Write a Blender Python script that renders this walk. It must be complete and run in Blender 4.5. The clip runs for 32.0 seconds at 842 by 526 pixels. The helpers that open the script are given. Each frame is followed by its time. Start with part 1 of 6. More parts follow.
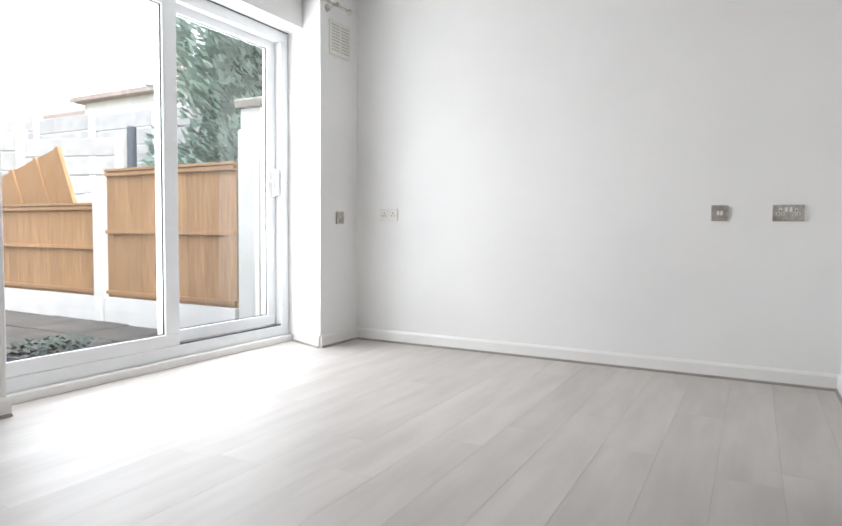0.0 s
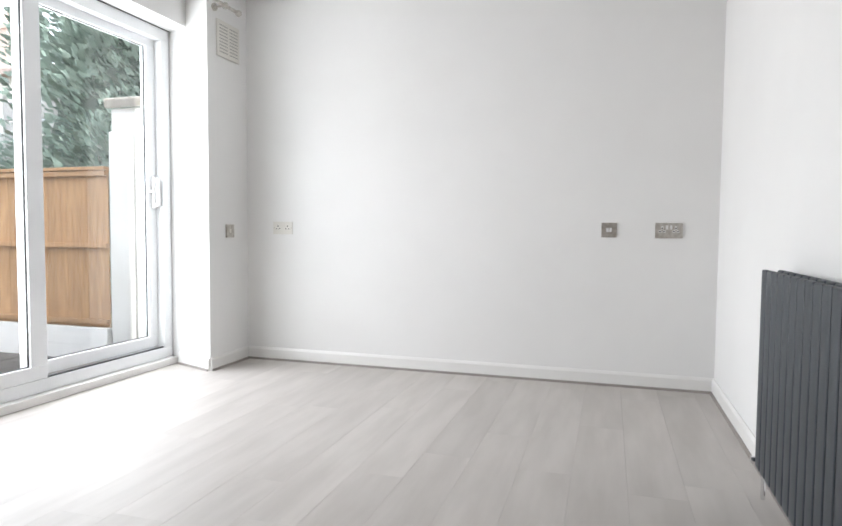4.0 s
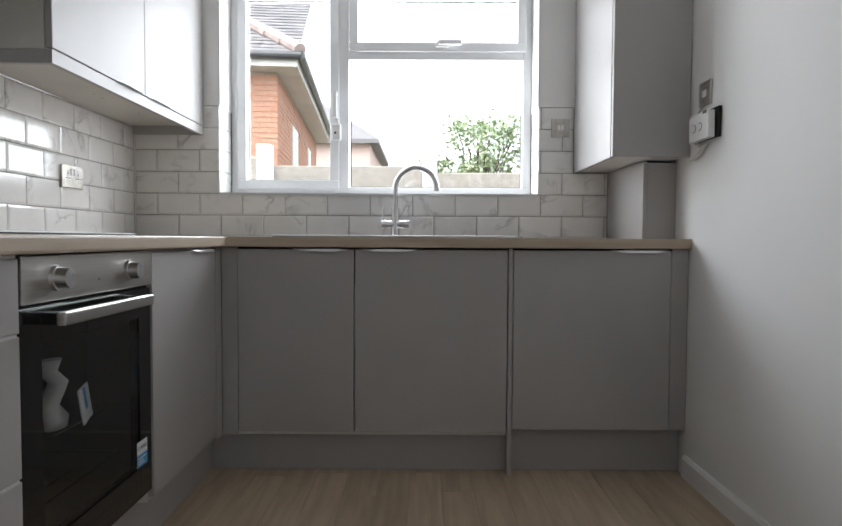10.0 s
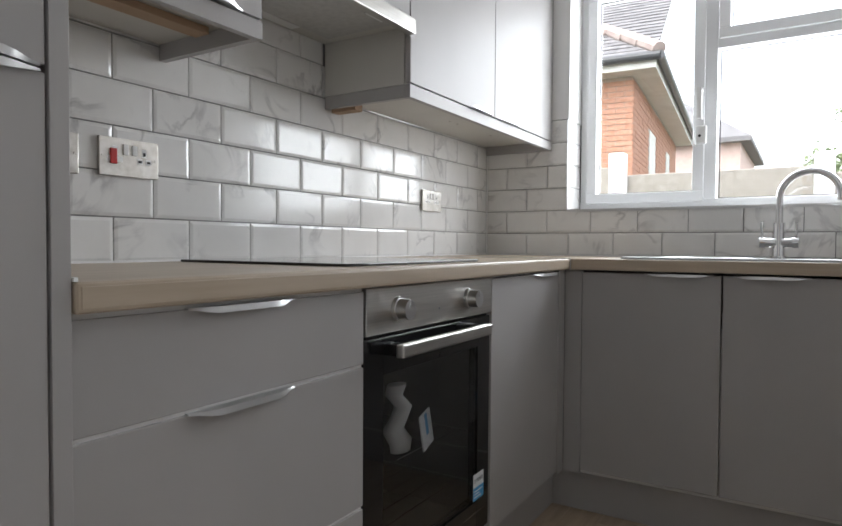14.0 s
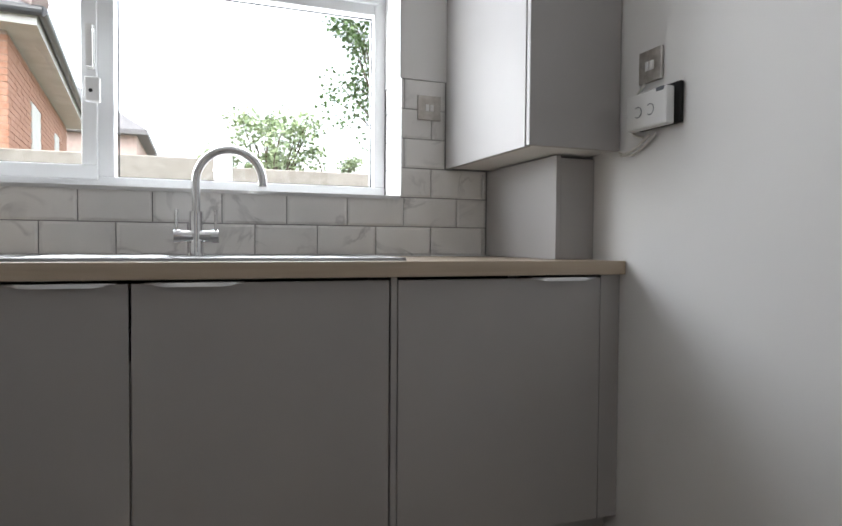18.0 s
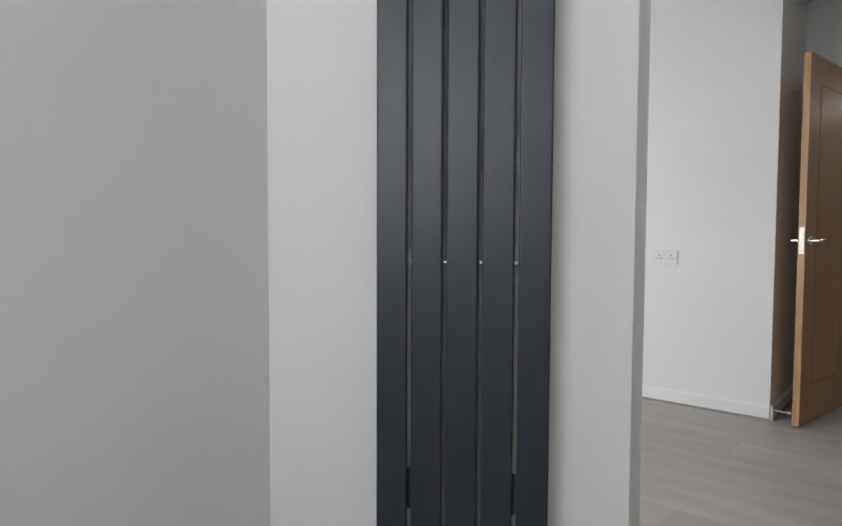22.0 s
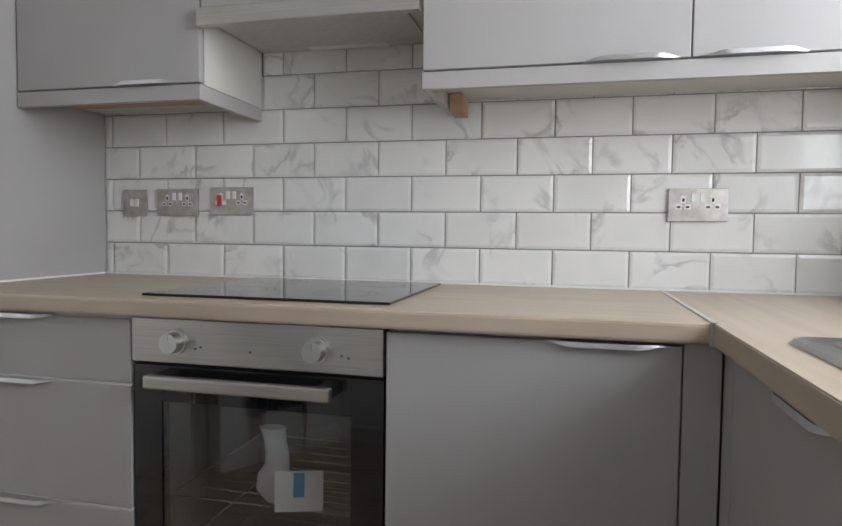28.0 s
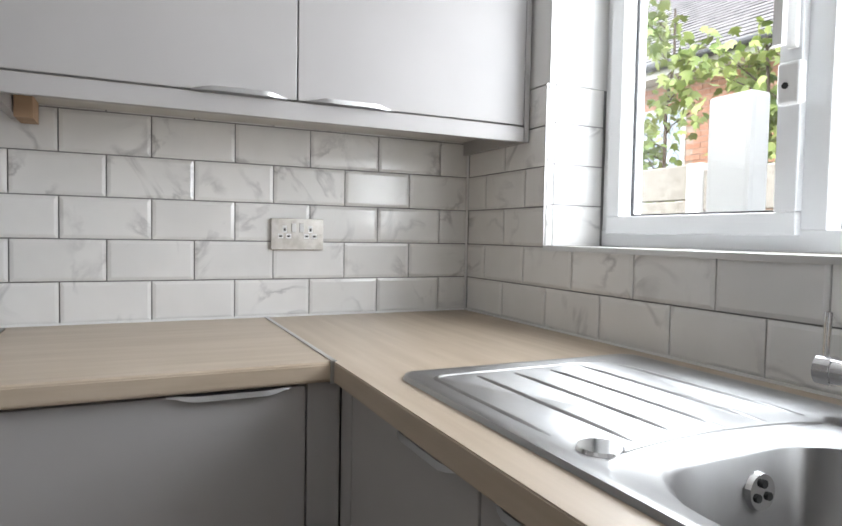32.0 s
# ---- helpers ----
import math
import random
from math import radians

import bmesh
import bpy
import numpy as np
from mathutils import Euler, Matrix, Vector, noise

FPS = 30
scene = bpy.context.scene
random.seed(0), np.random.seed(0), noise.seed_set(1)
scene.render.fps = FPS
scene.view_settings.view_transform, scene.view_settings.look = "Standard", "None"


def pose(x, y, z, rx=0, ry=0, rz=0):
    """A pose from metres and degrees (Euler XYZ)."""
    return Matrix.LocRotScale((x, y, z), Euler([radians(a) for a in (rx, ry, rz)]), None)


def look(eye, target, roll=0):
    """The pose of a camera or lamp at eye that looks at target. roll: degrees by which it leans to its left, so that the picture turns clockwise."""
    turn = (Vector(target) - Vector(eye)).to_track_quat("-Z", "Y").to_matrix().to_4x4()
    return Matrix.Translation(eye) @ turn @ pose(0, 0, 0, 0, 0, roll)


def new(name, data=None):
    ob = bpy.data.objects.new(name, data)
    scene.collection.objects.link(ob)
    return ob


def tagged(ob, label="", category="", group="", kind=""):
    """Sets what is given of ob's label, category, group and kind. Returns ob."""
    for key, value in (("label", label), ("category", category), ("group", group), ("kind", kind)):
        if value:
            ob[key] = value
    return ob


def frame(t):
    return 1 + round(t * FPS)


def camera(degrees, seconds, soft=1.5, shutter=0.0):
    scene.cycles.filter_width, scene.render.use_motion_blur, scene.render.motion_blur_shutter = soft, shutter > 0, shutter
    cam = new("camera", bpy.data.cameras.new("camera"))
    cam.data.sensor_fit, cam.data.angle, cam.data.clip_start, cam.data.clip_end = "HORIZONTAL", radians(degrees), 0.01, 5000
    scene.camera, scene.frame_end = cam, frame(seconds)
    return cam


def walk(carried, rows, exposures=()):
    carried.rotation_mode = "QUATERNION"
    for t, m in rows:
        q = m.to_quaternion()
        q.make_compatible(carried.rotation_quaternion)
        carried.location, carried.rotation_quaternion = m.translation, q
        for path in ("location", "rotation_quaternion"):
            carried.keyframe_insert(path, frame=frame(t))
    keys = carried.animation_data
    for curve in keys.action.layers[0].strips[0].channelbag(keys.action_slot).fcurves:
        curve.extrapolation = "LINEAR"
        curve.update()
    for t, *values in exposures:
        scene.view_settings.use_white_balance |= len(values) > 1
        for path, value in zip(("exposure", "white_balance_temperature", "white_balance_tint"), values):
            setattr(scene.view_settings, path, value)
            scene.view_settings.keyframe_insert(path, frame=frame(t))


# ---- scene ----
# ---- camera and walk ----
PATH = [
    (0, look((1.775, -4.708, 0.806), (3.535, -3.758, 0.701), 0.49)),
    (0.5, look((1.783, -4.818, 0.806), (3.650, -4.104, 0.702), 0.35)),
    (1, look((1.723, -4.829, 0.806), (3.663, -4.350, 0.699), 0.23)),
    (1.5, look((1.721, -4.844, 0.806), (3.690, -4.504, 0.701), 0.27)),
    (2, look((1.749, -4.846, 0.806), (3.730, -4.583, 0.725), 0.28)),
    (2.5, look((1.800, -4.846, 0.829), (3.784, -4.603, 0.755), 0.29)),
    (4.5, look((1.780, -4.425, 0.913), (3.532, -3.466, 0.795), -0.01)),
    (5, look((1.737, -4.353, 0.898), (3.157, -2.949, 0.781), -0.61)),
    (5.5, look((1.661, -4.233, 0.898), (2.775, -2.576, 0.787), -0.40)),
    (6, look((1.612, -4.072, 0.923), (2.501, -2.284, 0.813), -0.61)),
    (6.5, look((1.589, -3.927, 0.972), (2.333, -2.074, 0.863), -0.63)),
    (7, look((1.554, -3.868, 0.908), (2.238, -1.990, 0.836), -0.12)),
    (7.5, look((1.485, -3.729, 0.904), (2.087, -1.823, 0.838), 0.64)),
    (8, look((1.445, -3.567, 0.908), (1.952, -1.634, 0.837), 0.11)),
    (8.5, look((1.421, -3.368, 0.917), (1.846, -1.416, 0.840), 0.20)),
    (9, look((1.427, -3.210, 0.939), (1.770, -1.241, 0.857), 0.27)),
    (9.5, look((1.406, -3.035, 0.953), (1.624, -1.048, 0.872), 0.23)),
    (10, look((1.363, -2.956, 0.963), (1.365, -0.957, 0.885), 0.30)),
    (10.5, look((1.304, -2.918, 0.967), (1.146, -0.926, 0.893), 0.37)),
    (11, look((1.254, -2.892, 0.991), (0.943, -0.918, 0.919), 0.46)),
    (11.5, look((1.231, -2.863, 1.042), (0.758, -0.921, 0.976), 0.41)),
    (12, look((1.207, -2.860, 1.083), (0.402, -1.030, 1.022), 0.28)),
    (12.5, look((1.200, -2.865, 1.111), (0.172, -1.150, 1.054), 0.20)),
    (13, look((1.215, -2.849, 1.102), (0.113, -1.181, 1.041), 0.35)),
    (13.5, look((1.261, -2.814, 1.060), (0.158, -1.147, 0.992), 0.35)),
    (15.5, look((1.478, -2.471, 0.933), (0.861, -0.568, 0.907), 0.32)),
    (16, look((1.468, -2.383, 0.978), (1.024, -0.434, 0.904), 0.37)),
    (16.5, look((1.397, -2.255, 0.997), (1.268, -0.260, 0.931), 0.28)),
    (17, look((1.339, -2.156, 1.004), (1.413, -0.159, 0.924), 0.06)),
    (17.5, look((1.325, -2.108, 1.004), (1.645, -0.135, 0.928), -0.14)),
    (18, look((1.244, -2.065, 1.012), (1.931, -0.188, 0.950), 0.43)),
    (18.5, look((1.227, -2.000, 1.029), (2.462, -0.427, 0.974), 0.47)),
    (19, look((1.304, -1.893, 1.009), (2.860, -0.637, 0.964), 0.22)),
    (19.5, look((1.370, -1.815, 1.020), (3.197, -1.002, 0.930), 0.10)),
    (20, look((1.470, -1.680, 1.030), (3.429, -1.278, 0.940), 0.10)),
    (20.5, look((1.440, -1.610, 1.045), (3.434, -1.763, 0.955), 0.10)),
    (21, look((1.407, -1.532, 1.062), (3.283, -2.211, 0.929), 0.07)),
    (21.5, look((1.392, -1.410, 1.045), (3.064, -2.502, 0.940), 0.55)),
    (22, look((1.409, -1.278, 1.037), (2.707, -2.796, 0.939), 0.25)),
    (22.5, look((1.369, -1.234, 1.032), (2.421, -2.933, 0.931), 0.52)),
    (23, look((1.360, -1.241, 1.030), (2.199, -3.054, 0.923), 0.70)),
    (23.5, look((1.361, -1.325, 1.023), (1.945, -3.235, 0.915), 1.13)),
    (24, look((1.413, -1.412, 1.014), (1.612, -3.400, 0.921), 1.40)),
    (24.5, look((1.470, -1.424, 1.031), (1.280, -3.414, 0.950), 1.82)),
    (25, look((1.572, -1.335, 1.033), (0.822, -3.188, 0.981), 2.29)),
    (25.5, look((1.646, -1.240, 1.042), (0.579, -2.931, 0.990), 1.81)),
    (27.5, look((1.743, -0.991, 1.086), (-0.057, -1.855, 0.977), 0.53)),
    (28, look((1.751, -0.866, 1.116), (-0.192, -1.330, 1.017), 0.67)),
    (28.5, look((1.792, -0.763, 1.152), (-0.204, -0.821, 1.051), 0.85)),
    (29, look((1.821, -0.702, 1.166), (-0.156, -0.417, 1.065), 0.97)),
    (29.5, look((1.863, -0.660, 1.189), (-0.033, -0.032, 1.085), 1.09)),
    (30, look((1.891, -0.657, 1.233), (0.114, 0.255, 1.127), 1.31)),
    (30.5, look((1.885, -0.697, 1.293), (0.158, 0.307, 1.189), 1.32)),
    (31, look((1.850, -0.759, 1.303), (0.135, 0.265, 1.199), 1.32)),
    (31.5, look((1.794, -0.848, 1.278), (0.078, 0.173, 1.174), 1.28)),
    (32, look((1.701, -0.956, 1.200), (-0.107, -0.107, 1.110), 1.06)),
]
EXPOSURES = [(0, 3.3, 6650, 12), (4.5, 3.33, 6650, 12), (6, 3.4, 6610, 12), (7.5, 3.4, 6610, 12), (9, 2.99, 6500, 12), (13, 2.99, 6570, 12), (17, 2.99, 6570, 12), (23, 2.99, 6620, 12), (25, 3.09, 6620, 12), (28, 3.07, 6540, 12), (30, 3.07, 6560, 12), (32, 3.07, 6580, 12)]
cam = camera(68.6, 32.0, soft=1.6)
walk(cam, PATH, EXPOSURES)

# ---- world and sun ----
world = bpy.data.worlds.new("overcast_sky")
scene.world = world
world.use_nodes = True
wn = world.node_tree.nodes
sky = wn.new("ShaderNodeTexSky")
sky.sky_type = "NISHITA"
sky.sun_disc = False
sky.sun_elevation = radians(62)
sky.sun_rotation = radians(180)
sky.dust_density = 2.5
sky.air_density = 1.2
soften = wn.new("ShaderNodeHueSaturation")
soften.inputs["Saturation"].default_value = 0.35
world.node_tree.links.new(sky.outputs["Color"], soften.inputs["Color"])
world.node_tree.links.new(soften.outputs["Color"], wn["Background"].inputs["Color"])
wn["Background"].inputs["Strength"].default_value = 0.105
sun_data = bpy.data.lights.new("sun", "SUN")
sun_data.energy = 0.15
sun_data.angle = radians(45)
sun_data.color = (1.0, 0.98, 0.955)
sun = new("sun", sun_data)
sun.matrix_world = look((1, -6.4, 12), (2, 0, 0))


def window_light(name, x0, x1, z0, z1, y, watts):
    """Daylight of the sky in a window's opening."""
    data = bpy.data.lights.new(name, "AREA")
    data.shape, data.size, data.size_y = "RECTANGLE", x1 - x0, z1 - z0
    data.energy = watts
    data.color = (0.90, 0.95, 1.0)
    ob = new(name, data)
    ob.matrix_world = look(((x0 + x1) / 2, y, (z0 + z1) / 2), ((x0 + x1) / 2, y - 1, (z0 + z1) / 2))
    return ob


window_light("kitchen_window_light", 0.46, 1.87, 1.24, 2.19, 0.29, 4.6)
window_light("patio_door_light", 3.35, 5.15, 0.25, 2.1, -1.58, 7.2)

# ---- materials ----
def material(name, colour, rough=0.5, metal=0.0, second=None, scale=8.0, detail=4.0, stretch=(1, 1, 1), bump=0.0,
             bump_scale=60.0, mix=(0.35, 0.65), per_object=0.0, spec=0.5, coat=0.0):
    """A painted, wooden, stone or metal surface with variation at two scales."""
    mat = bpy.data.materials.new(name)
    mat.use_nodes = True
    nt = mat.node_tree
    bsdf = nt.nodes["Principled BSDF"]
    bsdf.inputs["Base Color"].default_value = (*colour, 1)
    bsdf.inputs["Roughness"].default_value = rough
    bsdf.inputs["Metallic"].default_value = metal
    bsdf.inputs["Specular IOR Level"].default_value = spec
    bsdf.inputs["Coat Weight"].default_value = coat
    bsdf.inputs["Coat Roughness"].default_value = 0.08
    coord = nt.nodes.new("ShaderNodeTexCoord")
    mapping = nt.nodes.new("ShaderNodeMapping")
    mapping.inputs["Scale"].default_value = stretch
    nt.links.new(coord.outputs["Object"], mapping.inputs["Vector"])
    vector = mapping.outputs["Vector"]
    info = nt.nodes.new("ShaderNodeObjectInfo")
    if per_object:
        push = nt.nodes.new("ShaderNodeVectorMath")
        push.operation = "SCALE"
        push.inputs[0].default_value = (37.0, 71.0, 53.0)
        nt.links.new(info.outputs["Random"], push.inputs["Scale"])
        add = nt.nodes.new("ShaderNodeVectorMath")
        nt.links.new(vector, add.inputs[0])
        nt.links.new(push.outputs["Vector"], add.inputs[1])
        vector = add.outputs["Vector"]
    if second:
        noise_tex = nt.nodes.new("ShaderNodeTexNoise")
        noise_tex.inputs["Scale"].default_value = scale
        noise_tex.inputs["Detail"].default_value = detail
        nt.links.new(vector, noise_tex.inputs["Vector"])
        ramp = nt.nodes.new("ShaderNodeValToRGB")
        ramp.color_ramp.elements[0].position, ramp.color_ramp.elements[1].position = mix
        ramp.color_ramp.elements[0].color = (*colour, 1)
        ramp.color_ramp.elements[1].color = (*second, 1)
        nt.links.new(noise_tex.outputs["Fac"], ramp.inputs["Fac"])
        out = ramp.outputs["Color"]
        if per_object:
            hsv = nt.nodes.new("ShaderNodeHueSaturation")
            span = nt.nodes.new("ShaderNodeMapRange")
            span.inputs["To Min"].default_value = 1 - per_object
            span.inputs["To Max"].default_value = 1 + per_object
            nt.links.new(info.outputs["Random"], span.inputs["Value"])
            nt.links.new(span.outputs["Result"], hsv.inputs["Value"])
            nt.links.new(out, hsv.inputs["Color"])
            out = hsv.outputs["Color"]
        nt.links.new(out, bsdf.inputs["Base Color"])
    if bump:
        fine = nt.nodes.new("ShaderNodeTexNoise")
        fine.inputs["Scale"].default_value = bump_scale
        fine.inputs["Detail"].default_value = 5
        nt.links.new(vector, fine.inputs["Vector"])
        bmp = nt.nodes.new("ShaderNodeBump")
        bmp.inputs["Strength"].default_value = bump
        bmp.inputs["Distance"].default_value = 0.004
        nt.links.new(fine.outputs["Fac"], bmp.inputs["Height"])
        nt.links.new(bmp.outputs["Normal"], bsdf.inputs["Normal"])
    return mat


def marble_material():
    """White glazed ceramic with thin grey veins, different on every tile."""
    mat = material("glazed_marble_tile", (0.83, 0.82, 0.80), 0.12, second=(0.76, 0.75, 0.73), scale=5, per_object=0.03, spec=0.6)
    nt = mat.node_tree
    bsdf = nt.nodes["Principled BSDF"]
    base = bsdf.inputs["Base Color"].links[0].from_socket
    info = [n for n in nt.nodes if n.bl_idname == "ShaderNodeObjectInfo"][0]
    coord = [n for n in nt.nodes if n.bl_idname == "ShaderNodeTexCoord"][0]
    push = nt.nodes.new("ShaderNodeVectorMath")
    push.operation = "SCALE"
    push.inputs[0].default_value = (13.0, 29.0, 17.0)
    nt.links.new(info.outputs["Random"], push.inputs["Scale"])
    add = nt.nodes.new("ShaderNodeVectorMath")
    nt.links.new(coord.outputs["Object"], add.inputs[0])
    nt.links.new(push.outputs["Vector"], add.inputs[1])
    vein = nt.nodes.new("ShaderNodeTexNoise")
    vein.inputs["Scale"].default_value = 4.2
    vein.inputs["Detail"].default_value = 6
    vein.inputs["Distortion"].default_value = 1.1
    nt.links.new(add.outputs["Vector"], vein.inputs["Vector"])
    away = nt.nodes.new("ShaderNodeMath")
    away.operation = "SUBTRACT"
    away.inputs[1].default_value = 0.5
    nt.links.new(vein.outputs["Fac"], away.inputs[0])
    size = nt.nodes.new("ShaderNodeMath")
    size.operation = "ABSOLUTE"
    nt.links.new(away.outputs[0], size.inputs[0])
    ramp = nt.nodes.new("ShaderNodeValToRGB")
    ramp.color_ramp.elements[0].position, ramp.color_ramp.elements[1].position = 0.0, 0.035
    ramp.color_ramp.elements[0].color = (0.62, 0.62, 0.62, 1)
    ramp.color_ramp.elements[1].color = (0, 0, 0, 1)
    nt.links.new(size.outputs[0], ramp.inputs["Fac"])
    blotch = nt.nodes.new("ShaderNodeTexNoise")
    blotch.inputs["Scale"].default_value = 7
    nt.links.new(add.outputs["Vector"], blotch.inputs["Vector"])
    gate = nt.nodes.new("ShaderNodeMapRange")
    gate.inputs["From Min"].default_value, gate.inputs["From Max"].default_value = 0.45, 0.65
    nt.links.new(blotch.outputs["Fac"], gate.inputs["Value"])
    amount = nt.nodes.new("ShaderNodeMath")
    amount.operation = "MULTIPLY"
    nt.links.new(ramp.outputs["Color"], amount.inputs[0])
    nt.links.new(gate.outputs["Result"], amount.inputs[1])
    blend = nt.nodes.new("ShaderNodeMixRGB")
    blend.inputs["Color2"].default_value = (0.36, 0.35, 0.35, 1)
    nt.links.new(amount.outputs[0], blend.inputs["Fac"])
    nt.links.new(base, blend.inputs["Color1"])
    nt.links.new(blend.outputs["Color"], bsdf.inputs["Base Color"])
    return mat


def glass_material(name, tint=(1, 1, 1), shine=0.045):
    mat = bpy.data.materials.new(name)
    mat.use_nodes = True
    nt = mat.node_tree
    nt.nodes.remove(nt.nodes["Principled BSDF"])
    clear = nt.nodes.new("ShaderNodeBsdfTransparent")
    clear.inputs["Color"].default_value = (*tint, 1)
    gloss = nt.nodes.new("ShaderNodeBsdfGlossy")
    gloss.inputs["Roughness"].default_value = 0.0
    mixer = nt.nodes.new("ShaderNodeMixShader")
    mixer.inputs[0].default_value = shine
    nt.links.new(clear.outputs[0], mixer.inputs[1])
    nt.links.new(gloss.outputs[0], mixer.inputs[2])
    nt.links.new(mixer.outputs[0], nt.nodes["Material Output"].inputs["Surface"])
    return mat


def leaf_material(name, colour, second):
    mat = material(name, colour, 0.6, second=second, scale=3, per_object=0.1)
    return mat


PAINT = material("white_wall_paint", (0.815, 0.808, 0.795), 0.75, second=(0.79, 0.783, 0.77), scale=1.7, bump=0.05, bump_scale=180)
CEIL = material("ceiling_paint", (0.83, 0.825, 0.815), 0.85, second=(0.80, 0.795, 0.785), scale=2, bump=0.08, bump_scale=120)
GLOSS_WHITE = material("white_gloss_paint", (0.82, 0.81, 0.79), 0.32, second=(0.79, 0.78, 0.76), scale=4)
UPVC = material("white_upvc", (0.84, 0.85, 0.86), 0.28, second=(0.81, 0.82, 0.83), scale=6)
PLANK_GREY = material("pale_grey_oak_laminate", (0.53, 0.495, 0.465), 0.5, second=(0.46, 0.428, 0.40), scale=3, detail=7,
                      stretch=(0.6, 3.5, 1), bump=0.05, bump_scale=60, per_object=0.06)
PLANK_OAK = material("light_oak_vinyl", (0.50, 0.395, 0.285), 0.4, second=(0.38, 0.29, 0.20), scale=5, detail=8,
                     stretch=(6.0, 0.5, 1), bump=0.05, bump_scale=50, per_object=0.10)
BEAD = material("grey_brown_bead", (0.30, 0.27, 0.25), 0.5, second=(0.24, 0.215, 0.20), scale=9)
CAB_GREY = material("matt_grey_cabinet", (0.415, 0.400, 0.392), 0.42, second=(0.39, 0.376, 0.368), scale=3, bump=0.02, bump_scale=300)
CARCASS = material("white_melamine", (0.74, 0.735, 0.72), 0.45, second=(0.70, 0.695, 0.68), scale=5)
PALE_CARCASS = material("cream_melamine", (0.62, 0.60, 0.555), 0.5, second=(0.58, 0.56, 0.52), scale=5)
SOFTWOOD = material("raw_softwood", (0.50, 0.35, 0.23), 0.7, second=(0.39, 0.25, 0.15), scale=10, stretch=(1, 0.2, 1))
OAK_TOP = material("pale_oak_worktop", (0.54, 0.405, 0.265), 0.35, second=(0.43, 0.31, 0.19), scale=7, detail=8,
                   stretch=(1.2, 1.2, 7), bump=0.04, bump_scale=70)
OAK_TOP_X = material("pale_oak_worktop_grain", (0.50, 0.412, 0.318), 0.36, second=(0.43, 0.345, 0.255), scale=6, detail=8,
                     stretch=(0.5, 7, 7), bump=0.04, bump_scale=70)
OAK_TOP_Y = material("pale_oak_worktop_long", (0.50, 0.412, 0.318), 0.36, second=(0.43, 0.345, 0.255), scale=6, detail=8,
                     stretch=(7, 0.5, 7), bump=0.04, bump_scale=70)
OAK_DOOR = material("varnished_oak", (0.48, 0.285, 0.14), 0.38, second=(0.40, 0.225, 0.10), scale=6, detail=9,
                    stretch=(8, 8, 0.5), bump=0.03, bump_scale=90)
TILE = marble_material()
GROUT = material("grey_grout", (0.30, 0.295, 0.29), 0.85, second=(0.23, 0.225, 0.22), scale=30)
STEEL = material("brushed_steel", (0.58, 0.56, 0.53), 0.33, 1.0, second=(0.50, 0.485, 0.46), scale=6, stretch=(1, 1, 60), bump=0.02, bump_scale=200)
SINK_STEEL = material("stainless_sink", (0.42, 0.416, 0.412), 0.34, 1.0, second=(0.35, 0.347, 0.344), scale=9, bump=0.03, bump_scale=40)
CHROME = material("chrome", (0.78, 0.78, 0.79), 0.07, 1.0)
NICKEL = material("satin_nickel", (0.60, 0.575, 0.54), 0.42, 1.0, second=(0.45, 0.42, 0.38), scale=40)
ALU = material("aluminium", (0.66, 0.66, 0.66), 0.3, 1.0)
BLACK = material("black_enamel", (0.012, 0.012, 0.013), 0.25)
DARK = material("dark_gap", (0.02, 0.02, 0.02), 0.8)
HOB_GLASS = material("black_ceramic_glass", (0.010, 0.010, 0.011), 0.03, spec=0.6)
OVEN_GLASS = glass_material("oven_window", (0.85, 0.85, 0.85), 0.09)
ANTHRACITE = material("anthracite_radiator_paint", (0.030, 0.039, 0.050), 0.42, second=(0.025, 0.033, 0.043), scale=14, bump=0.03, bump_scale=260)
PLASTIC = material("white_plastic", (0.80, 0.80, 0.79), 0.35)
CREAM_PLASTIC = material("cream_plastic", (0.72, 0.70, 0.65), 0.35)
RED = material("red_rocker", (0.55, 0.02, 0.015), 0.35)
BLUE = material("blue_print", (0.05, 0.32, 0.62), 0.5)
PAPER = material("paper", (0.82, 0.84, 0.85), 0.6, second=(0.76, 0.78, 0.79), scale=20)
SILICONE = material("white_silicone", (0.84, 0.84, 0.83), 0.3)
GLASS = glass_material("window_glass", (0.97, 0.985, 0.98))
BLACK_SEAL = material("black_gasket", (0.025, 0.025, 0.027), 0.6)
GREY_INK = material("grey_print", (0.12, 0.13, 0.15), 0.6)
CONCRETE = material("pale_concrete", (0.36, 0.332, 0.292), 0.9, second=(0.25, 0.228, 0.198), scale=16, detail=12, mix=(0.3, 0.72), bump=0.35, bump_scale=40, per_object=0.06)
WHITE_CONC = material("painted_concrete", (0.74, 0.735, 0.72), 0.85, second=(0.66, 0.655, 0.64), scale=4, bump=0.2, bump_scale=50, per_object=0.04)
PALE_PANEL = material("pale_panel_concrete", (0.47, 0.465, 0.46), 0.9, second=(0.38, 0.375, 0.37), scale=6, bump=0.2, bump_scale=40, per_object=0.06)
RENDER = material("white_render", (0.70, 0.695, 0.675), 0.9, second=(0.62, 0.61, 0.58), scale=3, bump=0.25, bump_scale=90)
